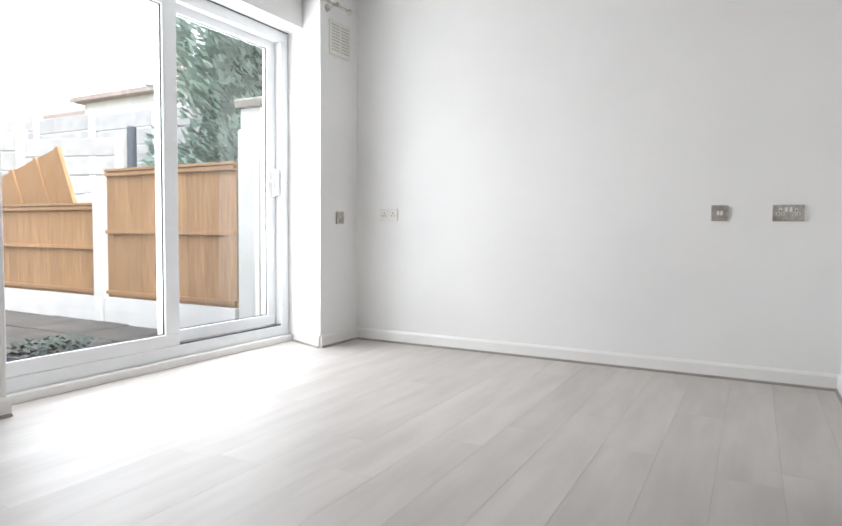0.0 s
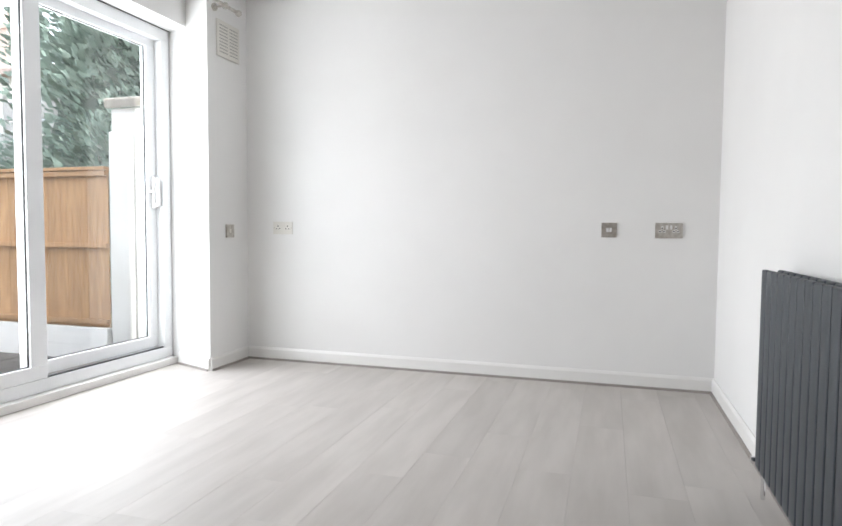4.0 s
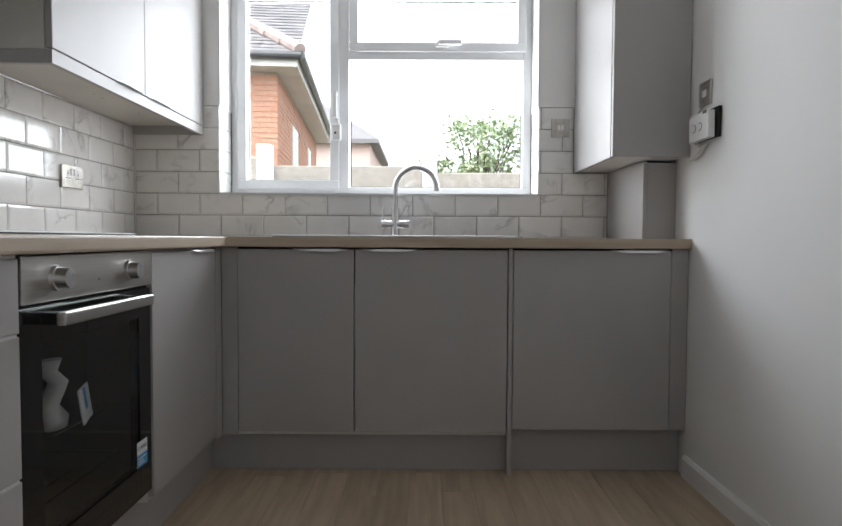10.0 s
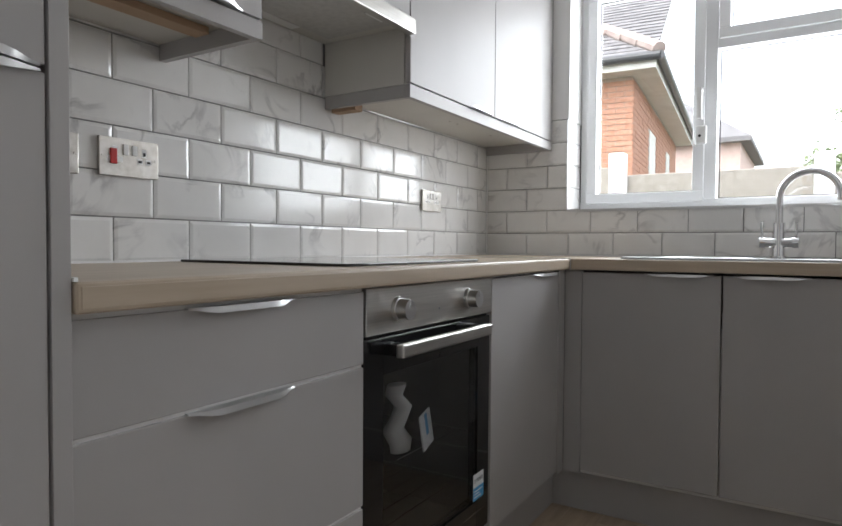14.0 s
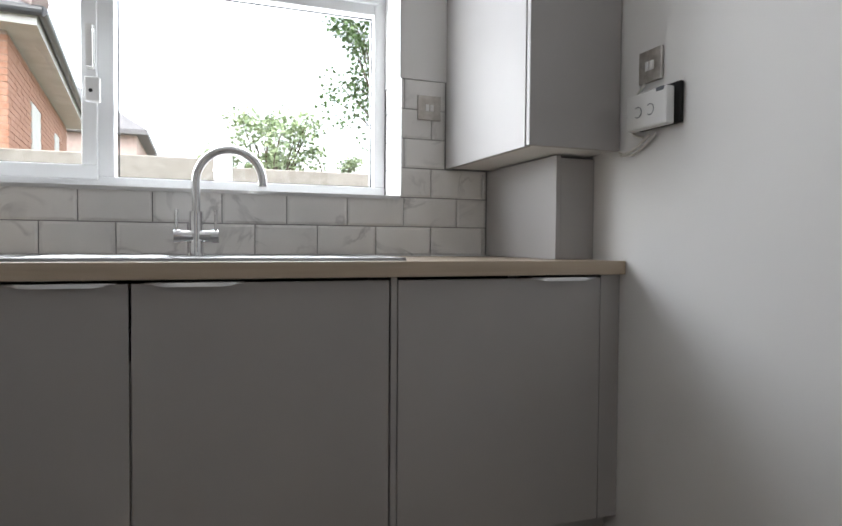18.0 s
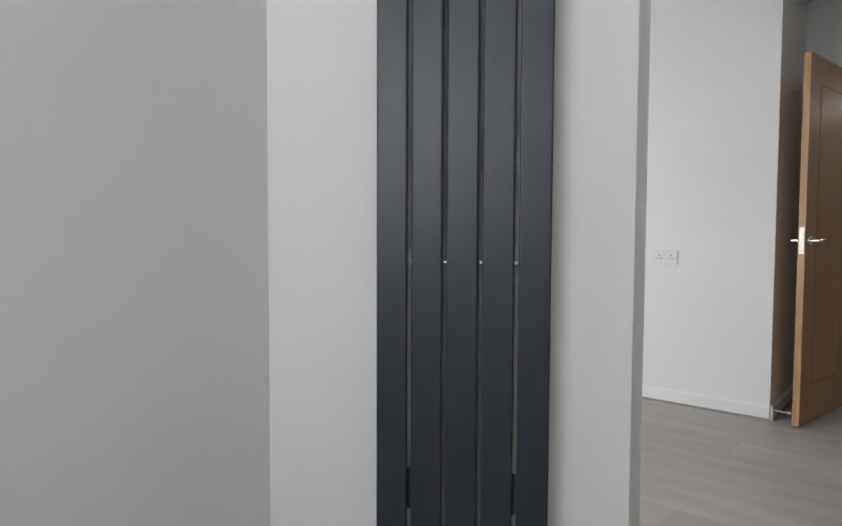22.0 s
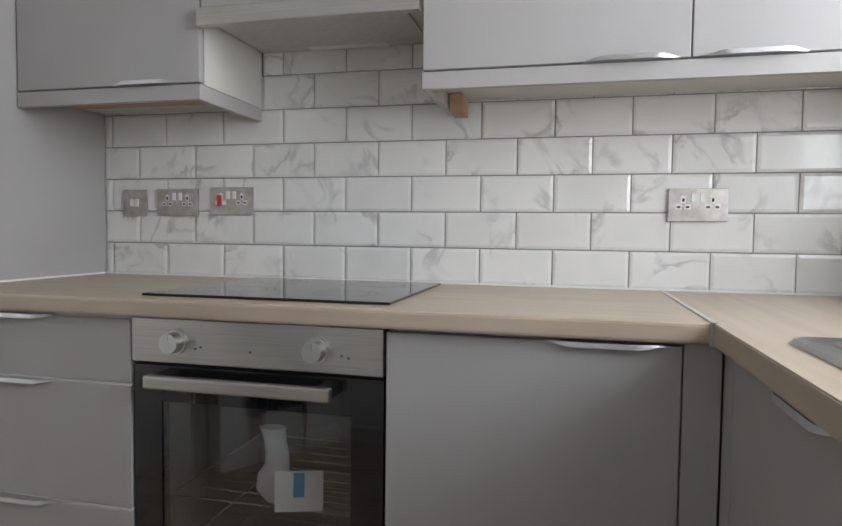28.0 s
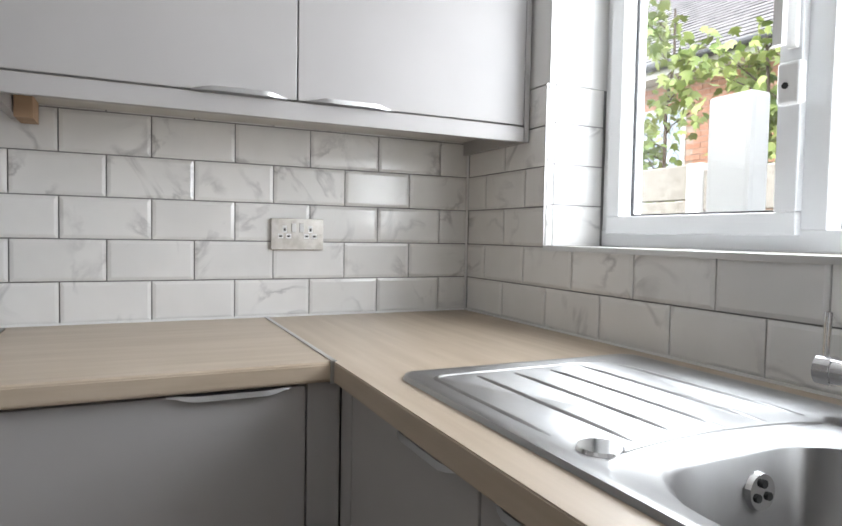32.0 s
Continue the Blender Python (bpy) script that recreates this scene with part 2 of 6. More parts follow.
FENCE = material("new_timber_fence", (0.43, 0.255, 0.125), 0.75, second=(0.31, 0.17, 0.078), scale=7, detail=8, stretch=(6, 6, 0.6), bump=0.1, bump_scale=80, per_object=0.10)
PAVING = material("worn_paving", (0.10, 0.094, 0.089), 0.9, second=(0.048, 0.045, 0.042), scale=4, detail=9, bump=0.4, bump_scale=30, per_object=0.12)
SOIL = material("garden_ground", (0.16, 0.145, 0.12), 0.95, second=(0.09, 0.10, 0.05), scale=1.2, detail=9, bump=0.5, bump_scale=12)
BRICK = material("red_brick", (0.56, 0.31, 0.215), 0.85, second=(0.46, 0.22, 0.14), scale=18, bump=0.2, bump_scale=120, per_object=0.16)
MORTAR = material("lime_mortar", (0.50, 0.40, 0.33), 0.95, second=(0.42, 0.33, 0.27), scale=20)
SLATE = material("grey_roof_tile", (0.22, 0.212, 0.215), 0.8, second=(0.13, 0.126, 0.13), scale=8, per_object=0.2, bump=0.2)
# Red paled with haze for the far houses; the near hip tiles share it.
HAZY_ROOF_RED = material("hazy_red_roof_tile", (0.42, 0.34, 0.31), 0.85, second=(0.30, 0.235, 0.215), scale=6, bump=0.2)
GUTTER = material("black_gutter", (0.05, 0.052, 0.056), 0.4)
FASCIA = material("white_fascia", (0.72, 0.71, 0.68), 0.6, second=(0.62, 0.61, 0.57), scale=5)
LEAF = leaf_material("maple_leaf", (0.20, 0.30, 0.07), (0.37, 0.42, 0.13))
# Green of the far trees, lightened to carry the haze in the colour.
LEAF_HAZY = leaf_material("hazy_tree_leaf", (0.20, 0.28, 0.14), (0.33, 0.40, 0.22))
SEEDLING = leaf_material("seedling_leaf", (0.055, 0.085, 0.07), (0.10, 0.14, 0.10))
# Distance haze is mixed into the chimney's brick; the pale far wall uses it too.
PALE_HAZED_BRICK = material("pale_hazed_brick", (0.62, 0.47, 0.42), 0.85, second=(0.52, 0.38, 0.33), scale=8)
LEAF_DARK = leaf_material("shrub_leaf", (0.055, 0.12, 0.03), (0.10, 0.17, 0.045))
# Conifer green made paler and bluer, haze included in the base colour.
CONIFER = leaf_material("conifer_spray", (0.17, 0.24, 0.205), (0.27, 0.345, 0.30))
BARK = material("bark", (0.12, 0.085, 0.06), 0.9, second=(0.07, 0.05, 0.035), scale=14, bump=0.4)
LEAD = material("dull_lead", (0.30, 0.31, 0.33), 0.6)
CRATE = material("dark_grey_plastic_crate", (0.085, 0.10, 0.12), 0.5)
BULB_GLASS = bpy.data.materials.new("lit_bulb")
BULB_GLASS.use_nodes = True
BULB_GLASS.node_tree.nodes["Principled BSDF"].inputs["Emission Color"].default_value = (1.0, 0.95, 0.86, 1)
BULB_GLASS.node_tree.nodes["Principled BSDF"].inputs["Emission Strength"].default_value = 0.6


# ---- helpers for shapes ----
def add_box(bm, x0, x1, y0, y1, z0, z1, m=None):
    vs = [bm.verts.new((x, y, z)) for z in (z0, z1) for y in (y0, y1) for x in (x0, x1)]
    for f in ((0, 2, 3, 1), (4, 5, 7, 6), (0, 1, 5, 4), (2, 6, 7, 3), (0, 4, 6, 2), (1, 3, 7, 5)):
        bm.faces.new([vs[i] for i in f])
    if m is not None:
        bmesh.ops.transform(bm, matrix=m, verts=vs)
    return vs


def add_prism(bm, outline, z0, z1):
    """An upright prism over an outline of (x, y), given anticlockwise."""
    low = [bm.verts.new((x, y, z0)) for x, y in outline]
    top = [bm.verts.new((x, y, z1)) for x, y in outline]
    n = len(outline)
    bm.faces.new(list(reversed(low)))
    bm.faces.new(top)
    for i in range(n):
        bm.faces.new((low[i], low[(i + 1) % n], top[(i + 1) % n], top[i]))


def add_cyl(bm, a, b, r0, r1=None, seg=16, caps=True):
    """A round bar from a to b."""
    r1 = r0 if r1 is None else r1
    a, b = Vector(a), Vector(b)
    axis = (b - a)
    m = Matrix.Translation((a + b) / 2) @ axis.to_track_quat("Z", "Y").to_matrix().to_4x4()
    bmesh.ops.create_cone(bm, cap_ends=caps, segments=seg, radius1=r0, radius2=r1, depth=axis.length, matrix=m)


def add_tube(bm, points, r, seg=12, closed_ends=True):
    """A round tube along points."""
    pts = [Vector(q) for q in points]
    rings = []
    side = None
    for i, q in enumerate(pts):
        d = (pts[min(i + 1, len(pts) - 1)] - pts[max(i - 1, 0)]).normalized()
        if side is None:
            side = d.orthogonal().normalized()
        side = (side - d * side.dot(d)).normalized()
        up = d.cross(side)
        rr = r[i] if isinstance(r, (list, tuple)) else r
        rings.append([bm.verts.new(q + rr * (math.cos(a) * side + math.sin(a) * up)) for a in [2 * math.pi * k / seg for k in range(seg)]])
    for a, b in zip(rings, rings[1:]):
        for k in range(seg):
            bm.faces.new((a[k], a[(k + 1) % seg], b[(k + 1) % seg], b[k]))
    if closed_ends:
        bm.faces.new(list(reversed(rings[0])))
        bm.faces.new(rings[-1])


def bevel_all(bm, width, seg=2):
    bmesh.ops.bevel(bm, geom=list(bm.edges), offset=width, segments=seg, affect="EDGES", profile=0.6, clamp_overlap=True)


def mesh_of(name, bm, mat, smooth=False):
    me = bpy.data.meshes.new(name)
    bmesh.ops.recalc_face_normals(bm, faces=list(bm.faces))
    bm.to_mesh(me)
    bm.free()
    if mat is not None:
        me.materials.append(mat)
    if smooth:
        for p in me.polygons:
            p.use_smooth = True
    return me


def part(name, bm, mat, parent=None, label="", smooth=False):
    """Links a bmesh as one mesh object under a thing or a part."""
    ob = new(name, mesh_of(name, bm, mat, smooth))
    if parent is not None:
        ob.parent = parent
    if label:
        ob["label"] = label
    return ob


def thing(name, label, category, group="", kind="", at=(0, 0, 0)):
    ob = new(name)
    ob.empty_display_size = 0.05
    ob.location = at
    return tagged(ob, label, category, group, kind)


def block(name, x0, x1, y0, y1, z0, z1, mat, parent=None, bev=0.0015, label="", seg=2):
    bm = bmesh.new()
    add_box(bm, x0, x1, y0, y1, z0, z1)
    if bev:
        bevel_all(bm, bev, seg)
    return part(name, bm, mat, parent, label)


def structure(name, bm, mat, label, category="wall"):
    return tagged(part(name, bm, mat), label, category, kind="structure")


def smooth_edges(ob, angle=35):
    for p in ob.data.polygons:
        p.use_smooth = True
    ob.data.set_sharp_from_angle(angle=radians(angle))


# ---- plan in metres ----
ZK = 0.05                       # kitchen floor
TOP = 0.968                     # worktop
EAST = 2.39                     # kitchen east wall
CEILING = 2.49
DX, DY = 0.848, 0.530           # direction of the slanted wall
ORG = (1.915, -2.536)           # on its living room face
THICK = 0.22


def slant(a, n):
    """A point on the slanted wall: a metres along it, n metres towards the kitchen from its living room face."""
    return (ORG[0] + a * DX - n * DY, ORG[1] + a * DY + n * DX)


def slant_box(bm, a0, a1, n0, n1, z0, z1):
    add_prism(bm, [slant(a0, n0), slant(a1, n0), slant(a1, n1), slant(a0, n1)], z0, z1)


SLANT_M = Matrix(((DX, -DY, 0, ORG[0]), (DY, DX, 0, ORG[1]), (0, 0, 1, 0), (0, 0, 0, 1)))
WX0, WX1, WZ0, WZ1 = 0.403, 1.922, 1.178, 2.252      # kitchen window reveal
PX0, PX1, PZ1 = 3.222, 5.270, 2.20                    # patio door opening
NW_Y, NE_Y = -1.925, -2.12                            # living room wall faces beside the patio door
LE = 5.565                                           # living room east wall
LS = -5.12                                           # living room south wall

# ---- large structure ----
bm = bmesh.new()
add_box(bm, -0.30, -0.010, -3.199, 0.30, -0.3, 2.6)
wall_west = structure("wall_west", bm, GROUT, "kitchen side wall behind grey-jointed marble-look tiles")
bm = bmesh.new()
add_box(bm, -0.012, -0.004, -3.199, -2.365, -0.1, 2.5)
add_box(bm, -0.012, -0.004, -2.365, 0.0, 1.80, 2.5)
structure("plaster_west", bm, PAINT, "white painted plaster above the kitchen tiles")

bm = bmesh.new()
add_box(bm, -0.012, WX0, 0.010, 0.30, -0.3, 2.6)
add_box(bm, WX1, EAST + 0.13, 0.010, 0.30, -0.3, 2.6)
add_box(bm, WX0, WX1, 0.010, 0.30, -0.3, WZ0 - 0.012)
add_box(bm, WX0, WX1, 0.010, 0.30, WZ1, 2.6)
wall_north = structure("wall_north", bm, GROUT, "kitchen window wall behind marble-look metro tiles")
TILE_TOP = TOP + 0.002 + 6 * 0.1035
bm = bmesh.new()
add_box(bm, -0.004, WX0, 0.003, 0.0095, TILE_TOP + 0.001, 2.5)
add_box(bm, WX1, EAST, 0.003, 0.0095, TILE_TOP + 0.001, 2.5)
add_box(bm, WX0, WX1, 0.003, 0.0095, WZ1, 2.5)
structure("plaster_north", bm, PAINT, "white painted plaster round the kitchen window")
bm = bmesh.new()
add_box(bm, WX0 - 0.002, WX0 + 0.004, 0.003, 0.19, TILE_TOP + 0.001, WZ1)
add_box(bm, WX1 - 0.004, WX1 + 0.002, 0.003, 0.19, TILE_TOP + 0.001, WZ1)
add_box(bm, WX0, WX1, 0.003, 0.19, WZ1 - 0.004, WZ1 + 0.002)
structure("window_reveal", bm, PAINT, "white painted window reveal")

bm = bmesh.new()
add_box(bm, EAST, EAST + 0.13, -2.02, 0.010, -0.3, 2.6)
wall_east = structure("wall_east", bm, PAINT, "plain white painted kitchen wall")
bm = bmesh.new()
PC = (2.735, -1.925)                                 # corner of the slanted wall and the pier in the living room
add_prism(bm, [slant(0.03, 0), PC, (2.735, -1.80), slant(0.93, THICK), slant(0.03, THICK)], -0.3, 2.6)
structure("wall_slanted", bm, PAINT, "white painted slanted wall beside the kitchen doorway")
JA, JB = (1.272, -3.42), (1.170, -3.20)               # living and kitchen corners of the doorway's far reveal
JC, JD = slant(0.03, THICK), slant(0.03, 0)          # kitchen and living corners of its near reveal
bm = bmesh.new()
add_prism(bm, [(-0.4, -3.42), JA, JB, (-0.4, -3.20)], -0.3, 2.6)
structure("wall_kitchen_south", bm, PAINT, "white painted wall between kitchen and living room")
bm = bmesh.new()
add_prism(bm, [JA, JD, JC, JB], 2.08, 2.6)
structure("wall_door_lintel", bm, PAINT, "white painted wall above the kitchen doorway")

bm = bmesh.new()
add_box(bm, 2.736, PX0, NW_Y, -1.50, -0.3, 2.6)
add_box(bm, 2.521, 2.735, -1.795, -1.50, -0.3, 2.6)
structure("wall_pier", bm, PAINT, "white painted pier beside the patio door")
bm = bmesh.new()
add_prism(bm, [(5.130, NE_Y), (LE + 0.2, NE_Y), (LE + 0.2, -1.50), (PX1 + 0.01, -1.50), (PX1, -1.76)], -0.3, 2.6)
structure("wall_return", bm, PAINT, "white painted return wall beside the patio door")
bm = bmesh.new()
add_box(bm, PX0, PX1 - 0.002, -1.90, -1.50, PZ1, 2.6)
structure("wall_lintel", bm, PAINT, "white painted wall above the patio door")
bm = bmesh.new()
add_box(bm, LE, LE + 0.2, LS - 0.2, NE_Y, -0.3, 2.6)
structure("wall_living_east", bm, PAINT, "long plain white painted living room wall")
SCX = 2.135                      # outer corner of the south wall
HALL_Y = -5.83                  # wall with the hall door
bm = bmesh.new()
add_box(bm, SCX, LE, LS - 0.8, LS, -0.3, 2.6)
structure("wall_living_south", bm, PAINT, "white painted wall with the radiator")
HD0, HD1 = 1.10, 1.905           # hall doorway
bm = bmesh.new()
add_box(bm, HD1, SCX, HALL_Y - 0.12, HALL_Y, -0.3, 2.6)
add_box(bm, -0.4, HD0, HALL_Y - 0.12, HALL_Y, -0.3, 2.6)
add_box(bm, HD0, HD1, HALL_Y - 0.12, HALL_Y, 2.06, 2.6)
structure("wall_hall_door", bm, PAINT, "white painted wall round the hall doorway")
bm = bmesh.new()
add_box(bm, -0.5, -0.4, HALL_Y - 0.12, -3.4, -0.3, 2.6)
structure("wall_living_west", bm, PAINT, "plain white living room wall")
FAR_Y = -7.73
FD0, FD1 = 1.095, 1.775
for hall_name, hall_box in (("wall_hall_east", (1.935, 2.10, FAR_Y - 0.12, HALL_Y - 0.12, -0.3)), ("wall_hall_west", (0.86, 0.98, FAR_Y - 0.12, HALL_Y - 0.12, -0.3)),
                            ("wall_hall_end", (FD1, 1.935, FAR_Y - 0.12, FAR_Y, -0.3)), ("wall_hall_end", (0.98, FD0, FAR_Y - 0.12, FAR_Y, -0.3)),
                            ("wall_hall_head", (FD0, FD1, FAR_Y - 0.12, FAR_Y, 2.03))):
    bm = bmesh.new()
    add_box(bm, *hall_box, 2.6)
    structure(hall_name, bm, PAINT, "white painted hallway wall")

bm = bmesh.new()
add_box(bm, -0.6, LE + 0.3, -8.3, -1.86, CEILING, CEILING + 0.15)
add_box(bm, -0.4, EAST + 0.2, -1.86, 0.35, CEILING, CEILING + 0.15)
add_box(bm, EAST + 0.2, LE + 0.3, -1.86, -1.45, CEILING, CEILING + 0.15)
structure("ceiling", bm, CEIL, "plain white ceiling", "ceiling")
bm = bmesh.new()
add_box(bm, -0.4, LE + 0.2, -8.2, -1.9, -0.35, -0.012)
add_box(bm, 2.53, LE + 0.2, -1.9, -1.56, -0.35, -0.012)
floor_living = structure("floor", bm, material("dark_joint", (0.38, 0.355, 0.33), 0.8), "pale grey oak laminate floor", "floor")
bm = bmesh.new()
add_prism(bm, [(-0.2, 0.1), (-0.2, -3.3), (1.24, -3.3), slant(0.03, 0.11), slant(0.93, 0.12), (2.5, -1.9), (2.5, 0.1)], -0.05, ZK - 0.006)
floor_kitchen = structure("floor_kitchen", bm, material("brown_joint", (0.22, 0.165, 0.11), 0.8), "light oak plank floor in the kitchen", "floor")


# ---- kitchen units ----
def j_handle(parent, p0, along, out, up=(0, 0, 1), length=0.19, name="handle"):
    """A slim aluminium edge pull whose lip swells in the middle and tapers into the door's top edge."""
    p0, along, out, up = Vector(p0), Vector(along), Vector(out), Vector(up)
    bm = bmesh.new()
    rows = []
    steps = 14
    for i in range(steps + 1):
        u = i / steps
        swell = max(0.0, min(1.0, min(u, 1 - u) / 0.22))
        swell = swell * swell * (3 - 2 * swell)
        c = p0 + along * (u - 0.5) * length
        d, h = 0.003 + 0.014 * swell, 0.0015 + 0.0065 * swell
        ring = [c - out * 0.012 + up * 0.0015, c + out * d + up * 0.0015, c + out * (d + 0.0015) - up * h,
                c + out * (d - 0.0015) - up * h, c + out * (d - 0.002) - up * 0.0005, c - out * 0.012 - up * 0.0005]
        rows.append([bm.verts.new(q) for q in ring])
    for a, b in zip(rows, rows[1:]):
        for k in range(6):
            bm.faces.new((a[k], a[(k + 1) % 6], b[(k + 1) % 6], b[k]))
    bm.faces.new(rows[0])
    bm.faces.new(list(reversed(rows[-1])))
    ob = part(name, bm, ALU, parent, "brushed aluminium edge pull")
    smooth_edges(ob, 40)
    return ob


def door_front(parent, x0, x1, y0, y1, z0, z1, name="door", mat=None):
    return block(name, x0, x1, y0, y1, z0, z1, mat or CAB_GREY, parent, 0.0022)


LOW, HIGH = 0.217, 0.921        # lower and upper edge of the base doors
# tall housing beside the worktop
tall = thing("tall_cabinet", "tall grey handled fridge housing beside the worktop", "cabinet")
block("body", 0.0, 0.598, -3.078, -2.387, ZK + 0.14, 2.18, CARCASS, tall)
block("end_panel", 0.0, 0.622, -2.385, -2.363, ZK + 0.002, 2.20, CAB_GREY, tall, 0.001)
block("end_panel", 0.0, 0.622, -3.100, -3.080, ZK + 0.002, 2.20, CAB_GREY, tall, 0.001)
d = door_front(tall, 0.600, 0.620, -3.077, -2.388, 0.217, 1.198)
j_handle(d, (0.620, -2.495, 1.199), (0, 1, 0), (1, 0, 0), length=0.2)
d = door_front(tall, 0.600, 0.620, -3.077, -2.388, 1.206, 2.18)
j_handle(d, (0.620, -2.495, 1.2045), (0, 1, 0), (1, 0, 0), up=(0, 0, -1), length=0.2)
block("plinth", 0.53, 0.545, -3.078, -2.387, ZK + 0.001, 0.21, CAB_GREY, tall)

# drawer unit
drawers = thing("drawer_unit", "grey three-drawer base unit under the oak worktop", "cabinet")
block("body", 0.005, 0.598, -2.360, -1.790, 0.20, 0.928, CARCASS, drawers)
for za, zb in ((0.779, HIGH), (0.500, 0.773), (LOW, 0.494)):
    d = door_front(drawers, 0.583, 0.602, -2.359, -1.789, za, zb, "drawer_front")
    j_handle(d, (0.602, -2.09, zb + 0.0005), (0, 1, 0), (1, 0, 0), length=0.21)
block("plinth", 0.53, 0.545, -2.36, -1.79, ZK + 0.001, 0.20, CAB_GREY, drawers)

# oven
oven = thing("oven", "built-in steel and black glass oven with its stickers still on", "oven")

bm = bmesh.new()
add_box(bm, 0.02, 0.03, -1.775, -1.222, 0.26, 0.82)
add_box(bm, 0.03, 0.565, -1.775, -1.765, 0.26, 0.82)
add_box(bm, 0.03, 0.565, -1.232, -1.222, 0.26, 0.82)
add_box(bm, 0.03, 0.565, -1.765, -1.232, 0.26, 0.27)
add_box(bm, 0.03, 0.565, -1.765, -1.232, 0.81, 0.82)
part("cavity", bm, material("enamel_cavity", (0.11, 0.115, 0.12), 0.35), oven)
panel = block("control_panel", 0.560, 0.604, -1.783, -1.214, 0.831, 0.926, STEEL, oven, 0.002, "brushed steel control panel")
for ky in (-1.672, -1.352):
    bm = bmesh.new()
    add_cyl(bm, (0.603, ky, 0.878), (0.612, ky, 0.878), 0.027, 0.026, 28)
    add_cyl(bm, (0.612, ky, 0.878), (0.636, ky, 0.878), 0.0225, 0.021, 28)
    add_box(bm, 0.6355, 0.638, ky - 0.002, ky + 0.002, 0.884, 0.897)
    smooth_edges(part("knob", bm, ALU, panel, "round satin metal knob"), 30)
for i, my in enumerate((-1.628, -1.615, -1.50, -1.30, -1.285)):
    block("marking", 0.6035, 0.6048, my - 0.0025, my + 0.0025, 0.862 + 0.004 * (i % 2), 0.867 + 0.004 * (i % 2), GREY_INK, panel, 0)
oven_door = block("oven_door", 0.570, 0.598, -1.715, -1.282, 0.745, 0.823, HOB_GLASS, oven, 0.0008, "black glass drop-down oven door")
for y0, y1, z0, z1 in ((-1.783, -1.715, 0.245, 0.823), (-1.282, -1.214, 0.245, 0.823), (-1.715, -1.282, 0.245, 0.330)):
    block("door_border", 0.570, 0.598, y0, y1, z0, z1, HOB_GLASS, oven_door, 0.0008)
block("window", 0.590, 0.5945, -1.715, -1.282, 0.330, 0.745, OVEN_GLASS, oven_door, 0)
block("vent_strip", 0.575, 0.590, -1.780, -1.217, 0.8235, 0.8305, DARK, oven, 0)
bm = bmesh.new()
add_box(bm, 0.632, 0.652, -1.722, -1.308, 0.784, 0.812)
bevel_all(bm, 0.005, 3)
handle = part("bar_handle", bm, STEEL, oven_door, "flat brushed steel bar handle")
for hy in (-1.700, -1.330):
    block("handle_bracket", 0.597, 0.634, hy - 0.018, hy + 0.018, 0.786, 0.810, BLACK, oven_door, 0.003)
bm = bmesh.new()
for rz in (0.36, 0.50):
    for ry in (-1.758, -1.238):
        add_cyl(bm, (0.06, ry, rz), (0.55, ry, rz), 0.003, seg=6)
    for k in range(9):
        rx = 0.08 + k * 0.055
        add_cyl(bm, (rx, -1.758, rz + 0.003), (rx, -1.238, rz + 0.003), 0.002, seg=6)
part("wire_rack", bm, CHROME, oven, "chromed wire racks")
block("guarantee_sticker", 0.5985, 0.5992, -1.305, -1.245, 0.335, 0.405, PAPER, oven_door, 0)
block("sticker_band", 0.5992, 0.5996, -1.305, -1.245, 0.335, 0.369, BLUE, oven_door, 0)
for k, (a, b) in enumerate(((-1.300, -1.262), (-1.300, -1.270), (-1.300, -1.255))):
    block("print_line", 0.5996, 0.5999, a, b, 0.342 + 0.008 * k, 0.345 + 0.008 * k, PAPER, oven_door, 0)


def lettering(text, size, m, mat, parent=None, name="lettering", depth=0.0004):
    """Flat raised letters in the built-in font."""
    cu = bpy.data.curves.new(name, "FONT")
    cu.body, cu.size, cu.extrude = text, size, depth
    cu.align_x, cu.align_y = "CENTER", "CENTER"
    src = bpy.data.objects.new(name, cu)
    scene.collection.objects.link(src)
    dg = bpy.context.evaluated_depsgraph_get()
    me = bpy.data.meshes.new_from_object(src.evaluated_get(dg))
    bpy.data.objects.remove(src)
    me.materials.clear()
    me.materials.append(mat)
    ob = new(name, me)
    ob.matrix_world = m
    if parent is not None:
        ob.parent = parent
    return ob


FACE_E = Matrix(((0, 0, 1, 0), (1, 0, 0, 0), (0, 1, 0, 0), (0, 0, 0, 1)))    # text that faces east
lettering("2 YEARS", 0.014, Matrix.Translation((0.5996, -1.275, 0.387)) @ FACE_E, GREY_INK, oven_door)
block("plinth", 0.53, 0.545, -1.79, -0.531, ZK + 0.001, 0.20, CAB_GREY, oven)
bm = bmesh.new()
rnd = random.Random(4)
rings = []
for i in range(7):
    z = 0.505 + i * 0.028
    w = 0.034 + 0.008 * math.sin(i * 1.3) - (0.010 if i > 4 else 0)
    cx, cy = 0.49 + 0.010 * math.sin(i * 2.1), -1.50 + 0.010 * math.cos(i * 1.7)
    rings.append([bm.verts.new((cx + 0.02 * math.cos(a), cy + w * math.sin(a), z)) for a in [k * math.pi / 5 for k in range(10)]])
for a, b in zip(rings, rings[1:]):
    for k in range(10):
        bm.faces.new((a[k], a[(k + 1) % 10], b[(k + 1) % 10], b[k]))
bm.faces.new(rings[-1])
